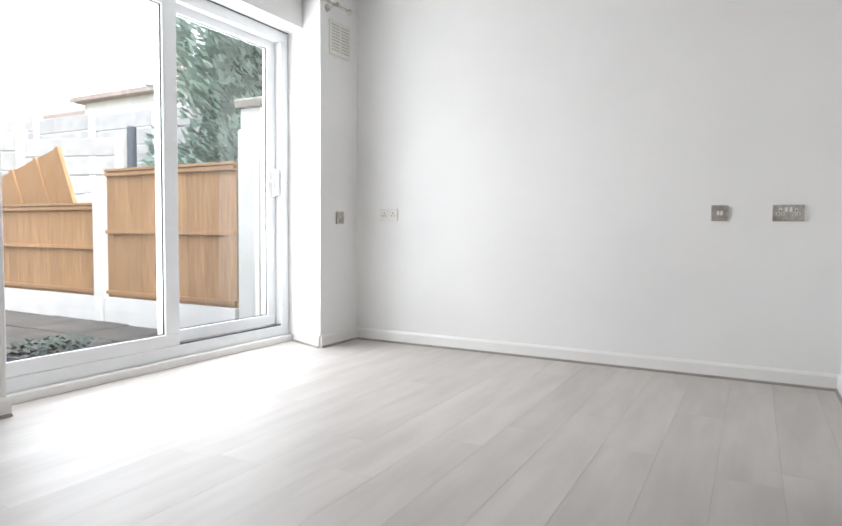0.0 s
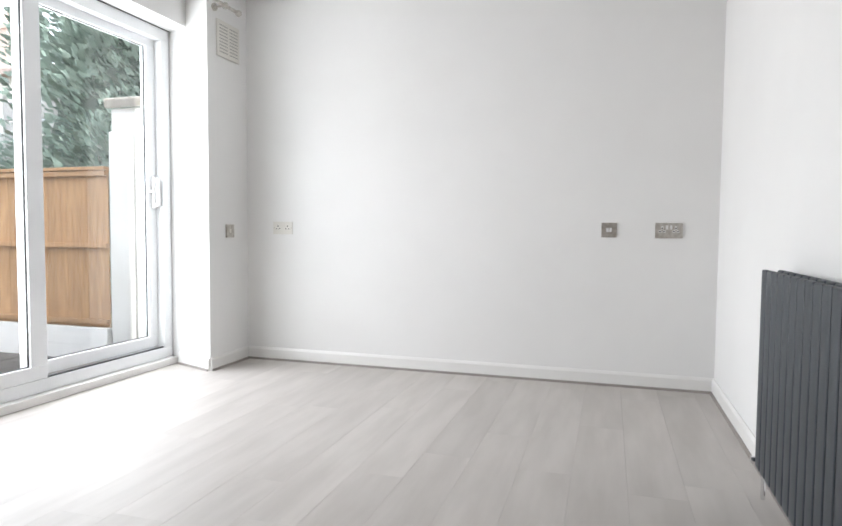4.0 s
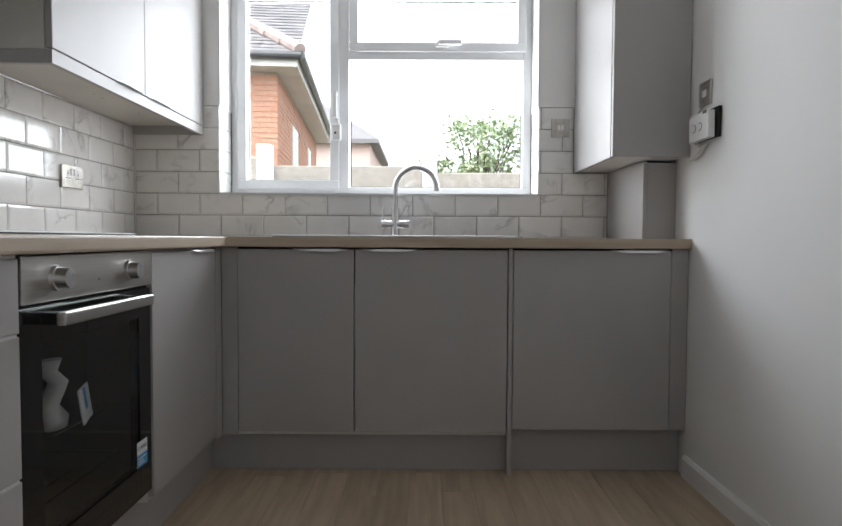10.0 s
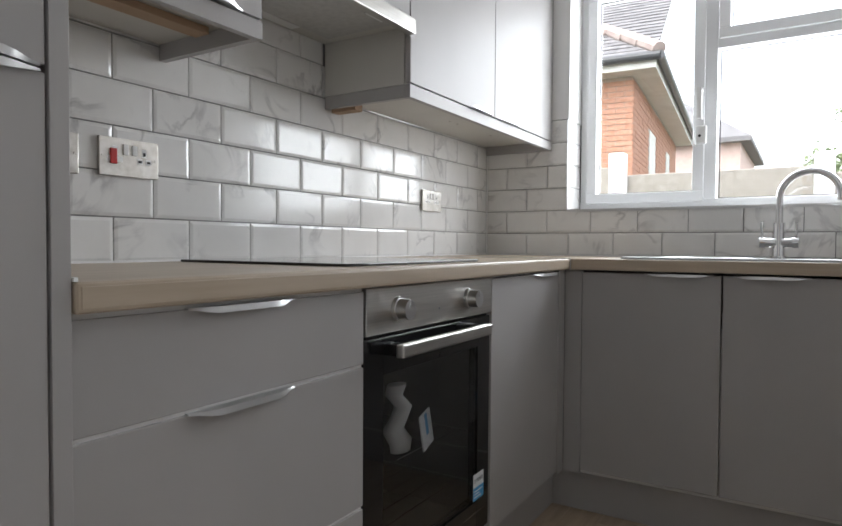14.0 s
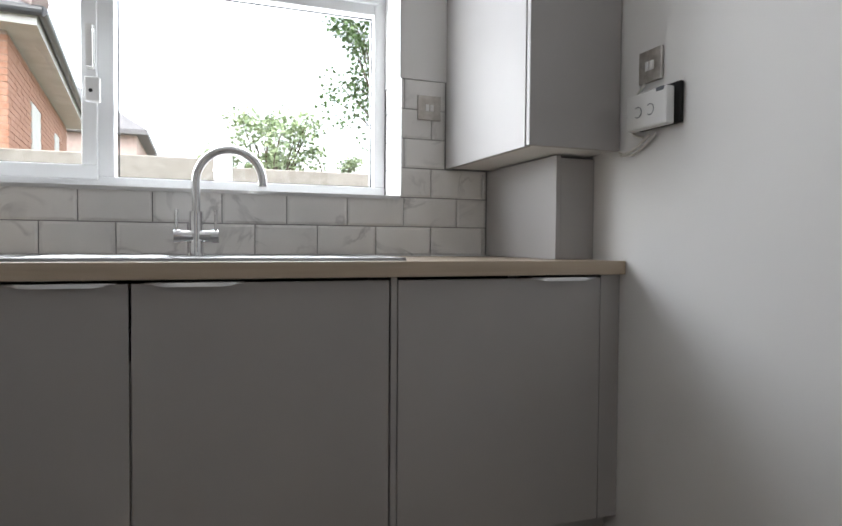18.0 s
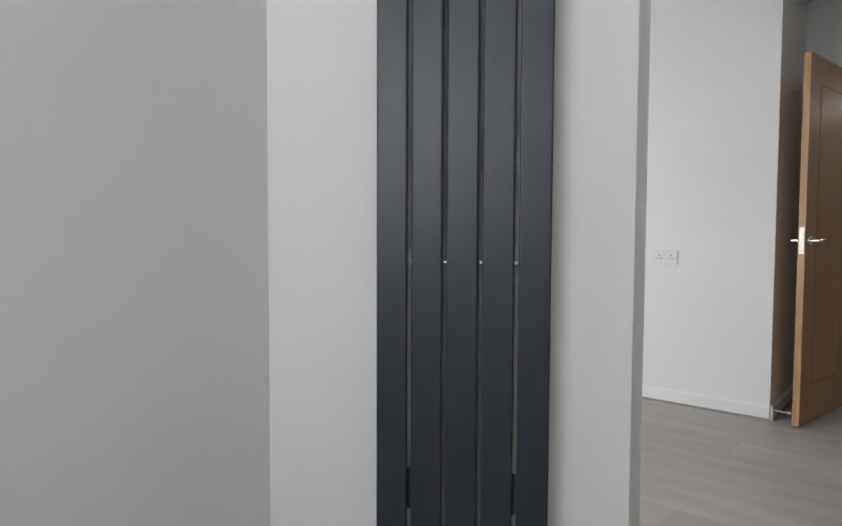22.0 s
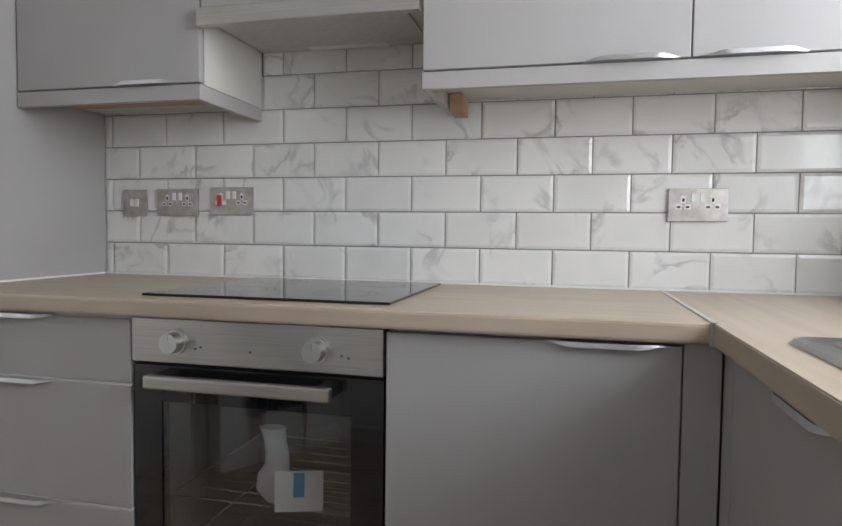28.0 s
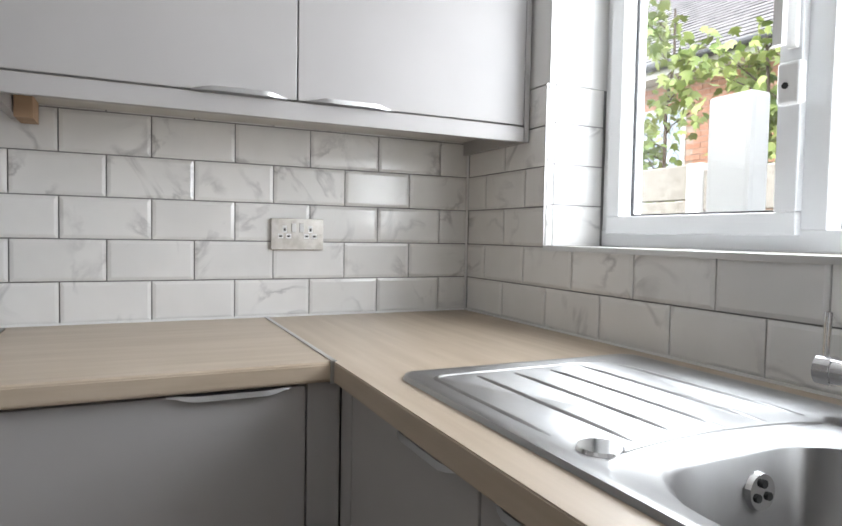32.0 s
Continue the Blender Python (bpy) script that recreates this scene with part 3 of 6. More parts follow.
bm.faces.new(list(reversed(rings[0])))
smooth_edges(tagged(part("plastic_bag", bm, PAPER), "crumpled white plastic bag on the oven rack", "bag"), 60)
bm = bmesh.new()
add_box(bm, 0, 0.004, -0.052, 0.052, 0, 0.085, pose(0.53, -1.425, 0.506, 0, -8, 18))
booklet = tagged(part("instruction_booklet", bm, PAPER), "white instruction leaflet leaning inside the oven", "booklet")
bm = bmesh.new()
add_box(bm, 0.0042, 0.0050, -0.012, 0.012, 0.030, 0.082, pose(0.53, -1.425, 0.506, 0, -8, 18))
part("printed_panel", bm, BLUE, booklet)

# corner door beside the oven, and the window run
corner = thing("corner_base_unit", "grey corner base unit beside the oven", "cabinet")
block("body", 0.005, 0.580, -1.208, -0.605, 0.20, 0.928, CARCASS, corner)
d = door_front(corner, 0.583, 0.602, -1.208, -0.668, LOW, HIGH)
j_handle(d, (0.602, -0.80, HIGH + 0.0005), (0, 1, 0), (1, 0, 0), length=0.21)
block("filler", 0.585, 0.603, -0.665, -0.603, 0.205, 0.928, CAB_GREY, corner, 0.001)
sink_unit = thing("sink_base_unit", "grey double-door base unit under the sink", "cabinet")
block("body", 0.62, 1.70, -0.578, -0.02, 0.20, 0.75, CARCASS, sink_unit)
for xa, xb, hx in ((0.665, 1.108, 0.98), (1.113, 1.697, 1.245)):
    d = door_front(sink_unit, xa, xb, -0.600, -0.581, LOW, HIGH)
    j_handle(d, (hx, -0.600, HIGH + 0.0005), (1, 0, 0), (0, -1, 0), length=0.21)
block("filler", 0.6032, 0.6635, -0.600, -0.585, 0.205, 0.928, CAB_GREY, sink_unit, 0.001)
block("plinth", 0.546, 1.700, -0.545, -0.530, ZK + 0.001, 0.205, CAB_GREY, sink_unit)
appliance = thing("appliance_housing", "grey door in front of an integrated appliance space", "cabinet")
block("side_panel", 1.701, 1.717, -0.602, -0.02, ZK + 0.001, 0.928, CAB_GREY, appliance, 0.001)
d = door_front(appliance, 1.720, 2.322, -0.600, -0.581, LOW + 0.012, HIGH)
j_handle(d, (2.20, -0.600, HIGH + 0.0005), (1, 0, 0), (0, -1, 0), length=0.21)
block("plinth", 1.718, 2.388, -0.545, -0.530, ZK + 0.001, 0.215, CAB_GREY, appliance)
block("filler", 2.3235, 2.388, -0.600, -0.585, LOW + 0.012, 0.928, CAB_GREY, appliance, 0.001)
block("back_board", 1.72, 2.32, -0.05, -0.03, ZK + 0.001, 0.92, DARK, appliance, 0)

# worktops with square rounded edges
wt_w = tagged(block("worktop", 0.0005, 0.628, -2.361, -0.6235, 0.930, TOP, OAK_TOP_Y, None, 0.006, seg=3), "pale oak-effect worktop along the cooker wall", "worktop", "oak worktops")
bm = bmesh.new()
for x0, x1, y0, y1 in ((0.0005, 0.800, -0.623, -0.0005), (1.745, EAST - 0.001, -0.623, -0.0005), (0.800, 1.745, -0.623, -0.555), (0.800, 1.745, -0.120, -0.0005)):
    add_box(bm, x0, x1, y0, y1, 0.930, TOP)
bmesh.ops.remove_doubles(bm, verts=list(bm.verts), dist=0.0001)
wt_n = tagged(part("worktop", bm, OAK_TOP_X), "pale oak-effect worktop under the window", "worktop", "oak worktops")
block("joint_strip", 0.002, 0.6275, -0.6285, -0.6190, TOP + 0.0002, TOP + 0.0022, ALU, wt_n, 0.0005, "aluminium joint strip")
block("strip_end", 0.6275, 0.6310, -0.6300, -0.6180, 0.928, TOP + 0.0022, ALU, wt_n, 0.0005)
block("front_edge", 0.6272, 0.6292, -2.355, -0.632, 0.936, TOP - 0.006, OAK_TOP_Y, wt_w, 0.0006, "oak-effect front edge band")
block("front_edge", 0.634, EAST - 0.003, -0.6245, -0.6222, 0.932, TOP - 0.002, OAK_TOP_X, wt_n, 0.0006, "oak-effect front edge band")
bm = bmesh.new()
add_box(bm, 0.001, 0.006, -2.362, -0.001, TOP, TOP + 0.005)
add_box(bm, 0.001, EAST, -0.006, -0.001, TOP, TOP + 0.005)
add_box(bm, 0.001, 0.625, -2.362, -2.357, TOP, TOP + 0.005)
add_box(bm, -0.0008, 0.0045, -0.0045, 0.0006, TOP + 0.006, 1.59)
tagged(part("silicone_seal", bm, SILICONE), "thin white silicone bead along the worktop", "trim", kind="structure")

# hob
hob = thing("ceramic_hob", "black glass ceramic hob set on the oak worktop", "hob")
block("glass_plate", 0.050, 0.562, -1.790, -1.214, TOP + 0.0005, TOP + 0.0065, HOB_GLASS, hob, 0.0018)
for cx, cy, r in ((0.18, -1.64, 0.075), (0.18, -1.36, 0.095), (0.42, -1.64, 0.095), (0.42, -1.36, 0.075)):
    bm = bmesh.new()
    for r0 in (r, r - 0.02):
        seg = 40
        inner = [bm.verts.new((cx + (r0 - 0.0012) * math.cos(a), cy + (r0 - 0.0012) * math.sin(a), TOP + 0.0068)) for a in [2 * math.pi * k / seg for k in range(seg)]]
        outer = [bm.verts.new((cx + r0 * math.cos(a), cy + r0 * math.sin(a), TOP + 0.0068)) for a in [2 * math.pi * k / seg for k in range(seg)]]
        for k in range(seg):
            bm.faces.new((inner[k], inner[(k + 1) % seg], outer[(k + 1) % seg], outer[k]))
    part("heating_zone", bm, material("hob_print", (0.10, 0.10, 0.10), 0.4) if "hob_print" not in bpy.data.materials else bpy.data.materials["hob_print"], hob)

# wall cabinets
WT = 2.20


def wall_cabinet(label, y0, y1, splits, handles, x_front=0.33):
    unit = thing("wall_cabinet", label, "cabinet", "grey wall cabinets")
    for name, xa, ya, yb, za, zb in (("side_panel", 0.308, y0, y0 + 0.018, 1.490, WT), ("side_panel", 0.308, y1 - 0.018, y1, 1.490, WT),
                                     ("bottom_panel", 0.308, y0 + 0.018, y1 - 0.018, 1.490, 1.508), ("top_panel", 0.308, y0 + 0.018, y1 - 0.018, WT - 0.018, WT),
                                     ("back_panel", 0.012, y0 + 0.018, y1 - 0.018, 1.508, WT - 0.018)):
        block(name, 0.002, xa, ya, yb, za, zb, PALE_CARCASS, unit, 0.0006, "cream melamine panel")
    edges = [y0] + splits + [y1]
    for a, b, hy in zip(edges, edges[1:], handles):
        d = door_front(unit, 0.311, x_front, a + 0.0015, b - 0.0015, 1.494, WT)
        j_handle(d, (x_front, hy, 1.4935), (0, 1, 0), (1, 0, 0), up=(0, 0, -1), length=0.2)
    block("pelmet", 0.312, 0.330, y0, y1, 1.450, 1.489, CAB_GREY, unit, 0.001, "light grey pelmet strip")
    return unit


cab_s = wall_cabinet("grey wall cabinet with one lift handle over the switches", -2.360, -1.792, [], [-1.95])
block("pelmet_return", 0.002, 0.311, -1.811, -1.793, 1.450, 1.489, CAB_GREY, cab_s, 0.001)
block("batten", 0.16, 0.205, -2.30, -1.830, 1.473, 1.489, SOFTWOOD, cab_s, 0.001, "raw softwood batten")
cab_l = wall_cabinet("grey two-door wall cabinet beside the kitchen window", -1.208, -0.020, [-0.622], [-0.745, -0.500])
block("pelmet_return", 0.002, 0.311, -1.207, -1.189, 1.450, 1.489, CAB_GREY, cab_l, 0.001)
block("batten", 0.012, 0.11, -1.186, -1.150, 1.440, 1.489, SOFTWOOD, cab_l, 0.001, "raw softwood batten end")
block("end_panel", 0.002, 0.330, -0.0195, -0.004, 1.450, WT, CAB_GREY, cab_l, 0.001)
for k, fy in enumerate((-0.66, -0.60, -0.30)):
    bm = bmesh.new()
    add_cyl(bm, (0.16, fy, 1.4885), (0.16, fy, 1.4905), 0.006, seg=12)
    part("shelf_screw", bm, NICKEL, cab_l)

# cooker hood under its flap door
hood = thing("cooker_hood", "slim steel-fronted cooker hood between the wall cabinets", "hood")
block("hood_body", 0.004, 0.325, -1.786, -1.212, 1.655, 1.72, PALE_CARCASS, hood, 0.002)
block("front_rail", 0.325, 0.352, -1.788, -1.211, 1.628, 1.672, STEEL, hood, 0.003, "brushed steel pull-out front")
block("filter", 0.06, 0.300, -1.74, -1.26, 1.649, 1.655, material("hood_filter", (0.55, 0.54, 0.52), 0.5, second=(0.48, 0.47, 0.45), scale=60), hood, 0.001, "pale grey grease filter")
for cy in (-1.70, -1.38):
    block("filter_catch", 0.290, 0.300, cy, cy + 0.08, 1.646, 1.650, PLASTIC, hood, 0.001)
block("lamp_lens", 0.020, 0.055, -1.62, -1.38, 1.650, 1.656, PLASTIC, hood, 0.001)
flap = thing("wall_cabinet", "short grey flap-door cabinet above the cooker hood", "cabinet", "grey wall cabinets")
block("body", 0.002, 0.308, -1.786, -1.212, 1.722, WT, PALE_CARCASS, flap, 0.001)
door_front(flap, 0.311, 0.33, -1.788, -1.2115, 1.676, WT)

# boiler cupboard and boxing
boiler = thing("boiler_cupboard", "tall grey cupboard hiding the boiler over the worktop", "cabinet")
block("side_panel", 2.090, 2.108, -0.570, -0.002, 1.280, WT, CAB_GREY, boiler, 0.0015)
block("door", 2.092, 2.386, -0.592, -0.573, 1.282, WT, CAB_GREY, boiler, 0.002)
block("bottom_panel", 2.109, 2.386, -0.570, -0.002, 1.284, 1.300, CARCASS, boiler, 0.001, "white underside")
boxing = thing("pipe_boxing", "grey boxed-in pipe casing standing on the worktop", "panel")
block("side_panel", 2.255, 2.271, -0.470, -0.001, TOP + 0.001, 1.279, CAB_GREY, boxing, 0.0012)
block("front_panel", 2.271, 2.388, -0.470, -0.454, TOP + 0.001, 1.272, CAB_GREY, boxing, 0.0012)

# sink with drainer
def rounded(x0, x1, y0, y1, r, n=6):
    out = []
    for cx, cy, a0 in ((x1 - r, y1 - r, 0), (x0 + r, y1 - r, 90), (x0 + r, y0 + r, 180), (x1 - r, y0 + r, 270)):
        for k in range(n + 1):
            a = radians(a0 + 90 * k / n)
            out.append((cx + r * math.cos(a), cy + r * math.sin(a)))
    return out


sink = thing("sink", "stainless steel sink with a ribbed drainer and one bowl", "sink")
bm = bmesh.new()
SX0, SX1, SY0, SY1 = 0.778, 1.765, -0.564, -0.066
BX0, BX1, BY0, BY1 = 1.250, 1.695, -0.520, -0.185
nseg = 6


def loop_at(pts, z):
    return [bm.verts.new((x, y, z)) for x, y in pts]


def bridge(a, b):
    n = len(a)
    for k in range(n):
        bm.faces.new((a[k], a[(k + 1) % n], b[(k + 1) % n], b[k]))


rim0 = loop_at(rounded(SX0, SX1, SY0, SY1, 0.035, nseg), TOP + 0.0005)
rim1 = loop_at(rounded(SX0 + 0.003, SX1 - 0.003, SY0 + 0.003, SY1 - 0.003, 0.033, nseg), TOP + 0.0075)
rim2 = loop_at(rounded(SX0 + 0.014, SX1 - 0.014, SY0 + 0.014, SY1 - 0.014, 0.030, nseg), TOP + 0.0085)
rim3 = loop_at(rounded(SX0 + 0.020, SX1 - 0.020, SY0 + 0.020, SY1 - 0.020, 0.028, nseg), TOP + 0.0045)
bridge(rim0, rim1)
bridge(rim1, rim2)
bridge(rim2, rim3)
edge_out = [bm.edges.get((rim3[k], rim3[(k + 1) % len(rim3)])) for k in range(len(rim3))]
lip = loop_at(rounded(BX0 - 0.012, BX1 + 0.012, BY0 - 0.010, BY1 + 0.012, 0.115, nseg), TOP + 0.0047)
edge_in = [bm.edges.new((lip[k], lip[(k + 1) % len(lip)])) for k in range(len(lip))]
bmesh.ops.triangle_fill(bm, edges=edge_out + edge_in, use_beauty=True)
b1 = loop_at(rounded(BX0, BX1, BY0, BY1, 0.105, nseg), TOP - 0.004)
b2 = loop_at(rounded(BX0 + 0.010, BX1 - 0.010, BY0 + 0.010, BY1 - 0.010, 0.098, nseg), TOP - 0.125)
b3 = loop_at(rounded(BX0 + 0.035, BX1 - 0.035, BY0 + 0.035, BY1 - 0.035, 0.08, nseg), TOP - 0.150)
bridge(lip, b1)
bridge(b1, b2)
bridge(b2, b3)
bm.faces.new(b3)
basin = part("basin", bm, SINK_STEEL, sink)
smooth_edges(basin, 50)
def pressed_line(name, pts, w=0.0055, h=0.0030):
    """A line pressed up out of the steel along points on the drainer."""
    bm = bmesh.new()
    rows = []
    n = len(pts) - 1
    for i, (x, y) in enumerate(pts):
        a, b = pts[max(i - 1, 0)], pts[min(i + 1, n)]
        d = Vector((b[0] - a[0], b[1] - a[1], 0)).normalized()
        q = Vector((-d.y, d.x, 0))
        f = min(1.0, i / 2.0, (n - i) / 2.0)
        c = Vector((x, y, TOP + 0.0040))
        rows.append([bm.verts.new(c - q * w), bm.verts.new(c - q * w * 0.4 + Vector((0, 0, h * f))), bm.verts.new(c + q * w * 0.4 + Vector((0, 0, h * f))), bm.verts.new(c + q * w)])
    for a, b in zip(rows, rows[1:]):
        for j in range(3):
            bm.faces.new((a[j], a[j + 1], b[j + 1], b[j]))
    smooth_edges(part(name, bm, SINK_STEEL, sink), 60)


for gy in (-0.445, -0.374, -0.302, -0.230, -0.157):
    pressed_line("drainer_rib", [(0.832 + 0.370 * i / 14, gy) for i in range(15)])
corner = [(0.815 + 0.03 - 0.03 * math.sin(a), -0.520 + 0.03 - 0.03 * math.cos(a)) for a in [math.pi / 2 * k / 6 for k in range(7)]]
pressed_line("drainer_border", [(1.150 - 0.25 * i / 6, -0.520) for i in range(7)] + corner + [(0.815, -0.48 + 0.34 * i / 8) for i in range(9)])
pressed_line("bowl_lip", [(1.222 - 0.02 * math.sin(math.pi * i / 16), -0.525 + 0.365 * i / 16) for i in range(17)], 0.008, 0.0035)
bm = bmesh.new()
add_cyl(bm, (1.190, -0.498, TOP + 0.003), (1.190, -0.498, TOP + 0.0085), 0.028, 0.025, 28)
smooth_edges(part("waste_control", bm, CHROME, sink, "round chrome pop-up waste control"), 30)
bm = bmesh.new()
m = Matrix.Translation((1.2575, -0.330, 0.925)) @ pose(0, 0, 0, 0, 86, 0)
bmesh.ops.create_cone(bm, cap_ends=True, segments=24, radius1=0.022, radius2=0.020, depth=0.006, matrix=m)
overflow = part("overflow_ring", bm, CHROME, sink, "round chrome overflow")
for k in range(3):
    bm = bmesh.new()
    bmesh.ops.create_cone(bm, cap_ends=True, segments=10, radius1=0.0048, radius2=0.0048, depth=0.004,
                          matrix=Matrix.Translation((1.2612, -0.330 + 0.010 * math.cos(k * 2.09 + 1.57), 0.925 + 0.010 * math.sin(k * 2.09 + 1.57))) @ pose(0, 0, 0, 0, 86, 0))
    part("overflow_hole", bm, DARK, overflow)
bm = bmesh.new()
add_cyl(bm, (1.47, -0.37, TOP - 0.151), (1.47, -0.37, TOP - 0.147), 0.045, 0.042, 28)
part("waste", bm, CHROME, sink)

# tap
tap = thing("mixer_tap", "chrome swan-neck mixer tap with two lever handles", "tap")
TX, TY = 1.247, -0.106
bm = bmesh.new()
add_cyl(bm, (TX, TY, TOP + 0.004), (TX, TY, TOP + 0.012), 0.031, 0.029, 28)
add_cyl(bm, (TX, TY, TOP + 0.012), (TX, TY, TOP + 0.135), 0.021, 0.020, 28)
smooth_edges(part("tap_body", bm, CHROME, tap), 30)
bm = bmesh.new()
R = 0.093
pts = [(TX, TY, TOP + 0.13 + 0.0185 * k) for k in range(6)]
zc = TOP + 0.226
pts += [(TX + R - R * math.cos(a), TY - 0.029 * (1 - math.cos(a)), zc + R * math.sin(a)) for a in [math.pi * k / 24 for k in range(1, 24)]]
pts += [(TX + 2 * R, TY - 0.058, zc - 0.005 * k) for k in range(0, 4)]
add_tube(bm, pts, [0.0125] * (len(pts) - 4) + [0.0128, 0.013, 0.013, 0.013], 18)
smooth_edges(part("spout", bm, CHROME, tap), 50)
for sx in (-1, 1):
    bm = bmesh.new()
    add_cyl(bm, (TX + sx * 0.012, TY - 0.006, TOP + 0.062), (TX + sx * 0.044, TY - 0.010, TOP + 0.062), 0.0175, 0.0175, 24)
    add_cyl(bm, (TX + sx * 0.044, TY - 0.010, TOP + 0.062), (TX + sx * 0.064, TY - 0.012, TOP + 0.062), 0.0205, 0.0195, 24)
    lever = part("tap_valve", bm, CHROME, tap)
    smooth_edges(lever, 30)
    bm = bmesh.new()
    add_cyl(bm, (TX + sx * 0.055, TY - 0.012, TOP + 0.08), (TX + sx * 0.055, TY - 0.010, TOP + 0.140), 0.0042, 0.0055, 12)
    smooth_edges(part("lever", bm, CHROME, lever), 30)


# ---- sockets and switches ----
def wall_frame(origin, right, out):
    """A frame on a wall: local x to the right as one faces it, y out of the wall, z up."""
    r, o = Vector(right), Vector(out)
    return Matrix(((r.x, o.x, 0, origin[0]), (r.y, o.y, 0, origin[1]), (0, 0, 1, origin[2]), (0, 0, 0, 1)))


def plate_part(name, m, x0, x1, y0, y1, z0, z1, mat, parent, bev=0.0008, label=""):
    bm = bmesh.new()
    add_box(bm, x0, x1, y0, y1, z0, z1)
    if bev:
        bevel_all(bm, bev, 2)
    bmesh.ops.transform(bm, matrix=m, verts=list(bm.verts))
    return part(name, bm, mat, parent, label)


def pin_holes(m, cx, cz, parent, mat):
    plate_part("pin_hole", m, cx - 0.003, cx + 0.003, 0.0085, 0.0094, cz + 0.004, cz + 0.013, mat, parent, 0)
    for s in (-1, 1):
        plate_part("pin_hole", m, cx + s * 0.011 - 0.0045, cx + s * 0.011 + 0.0045, 0.0085, 0.0094, cz - 0.012, cz - 0.007, mat, parent, 0)


def double_socket(m, mat, inner, label, wide=0.146, red=False):
    t = thing("double_socket", label, "socket", "electrical fittings")
    w = wide / 2
    plate = plate_part("face_plate", m, -w, w, 0.0005, 0.0085, -0.043, 0.043, mat, t, 0.0015)
    for s in (-1, 1):
        if mat is not PLASTIC:
            for hx, hz, hw, hh in ((s * 0.036, 0.0145, 0.006, 0.010), (s * 0.036 - 0.011, -0.005, 0.0075, 0.0065), (s * 0.036 + 0.011, -0.005, 0.0075, 0.0065)):
                plate_part("insert", m, hx - hw, hx + hw, 0.0082, 0.0089, hz - hh, hz + hh, inner, t, 0)
        if not (red and s < 0):
            pin_holes(m, s * 0.036, 0.004, t, DARK)
        plate_part("rocker", m, s * 0.011 - 0.006, s * 0.011 + 0.006, 0.008, 0.0118, 0.006, 0.030, inner, t, 0.001)
    if red:
        plate_part("red_rocker", m, -0.048, -0.033, 0.008, 0.0125, -0.016, 0.018, RED, t, 0.001, "red cooker switch")
    for s in (-1, 1):
        plate_part("screw", m, s * (w - 0.008) - 0.003, s * (w - 0.008) + 0.003, 0.008, 0.0094, -0.003, 0.003, NICKEL, t, 0.0005)
    return t


def small_plate(m, mat, inner, label, rockers=1, category="switch", name="wall_switch", w=0.043):
    t = thing(name, label, category, "electrical fittings")
    plate_part("face_plate", m, -w, w, 0.0005, 0.0085, -0.043, 0.043, mat, t, 0.0015)
    for k in range(rockers):
        cx = (k - (rockers - 1) / 2) * 0.017
        plate_part("rocker", m, cx - 0.0065, cx + 0.0065, 0.008, 0.0120, -0.012, 0.012, inner, t, 0.001)
    for s in (-1, 1):
        plate_part("screw", m, s * 0.034 - 0.003, s * 0.034 + 0.003, 0.008, 0.0094, -0.003, 0.003, NICKEL, t, 0.0005)
    return t


def on_west(y, z):
    return wall_frame((0.001, y, z), (0, 1, 0), (1, 0, 0))


small_plate(on_west(-2.241, 1.201), NICKEL, PLASTIC, "satin nickel double rocker switch on the tiles", 2)
double_socket(on_west(-2.084, 1.203), NICKEL, PLASTIC, "satin nickel double socket on the tiles")
double_socket(on_west(-1.893, 1.207), NICKEL, PLASTIC, "satin nickel cooker switch with red rocker and socket", red=True)
double_socket(on_west(-0.540, 1.196), NICKEL, PLASTIC, "satin nickel double socket beside the window corner")
small_plate(wall_frame((2.024, -0.001, 1.492), (1, 0, 0), (0, -1, 0)), NICKEL, PLASTIC, "satin nickel switch on the tiles by the window", 2)


def on_east(y, z):
    return wall_frame((EAST - 0.0005, y, z), (0, -1, 0), (-1, 0, 0))


small_plate(on_east(-0.717, 1.490), NICKEL, PLASTIC, "satin nickel double switch on the white wall", 2)
m = on_east(-0.742, 1.368)
stat = thing("heating_programmer", "white heating programmer hung over a dark back plate", "thermostat")
plate_part("back_plate", m, -0.060, 0.092, 0.001, 0.012, -0.048, 0.056, DARK, stat, 0.002, "dark wall plate")
front = plate_part("cover", m @ pose(0, 0.016, 0, 0, 0, 0), -0.074, 0.078, 0.0, 0.026, -0.050, 0.046, PLASTIC, stat, 0.006)
for cx, n in ((-0.028, 9), (0.018, 9)):
    bm = bmesh.new()
    pts = [(cx + 0.014 * math.cos(a), 0.0425, -0.004 + 0.014 * math.sin(a)) for a in [-2.2 + 4.4 * k / 14 for k in range(15)]]
    add_tube(bm, pts, 0.0011, 6)
    bmesh.ops.transform(bm, matrix=m, verts=list(bm.verts))
    part("dial_mark", bm, GREY_INK, stat)
plate_part("display", m, 0.040, 0.068, 0.0415, 0.0428, 0.036, 0.046, GREY_INK, stat, 0)
bm = bmesh.new()
add_tube(bm, [(EAST - 0.010, -0.700, 1.445), (EAST - 0.014, -0.672, 1.420), (EAST - 0.018, -0.650, 1.375), (EAST - 0.020, -0.652, 1.335), (EAST - 0.018, -0.672, 1.312), (EAST - 0.012, -0.70, 1.303)], 0.004, 8)
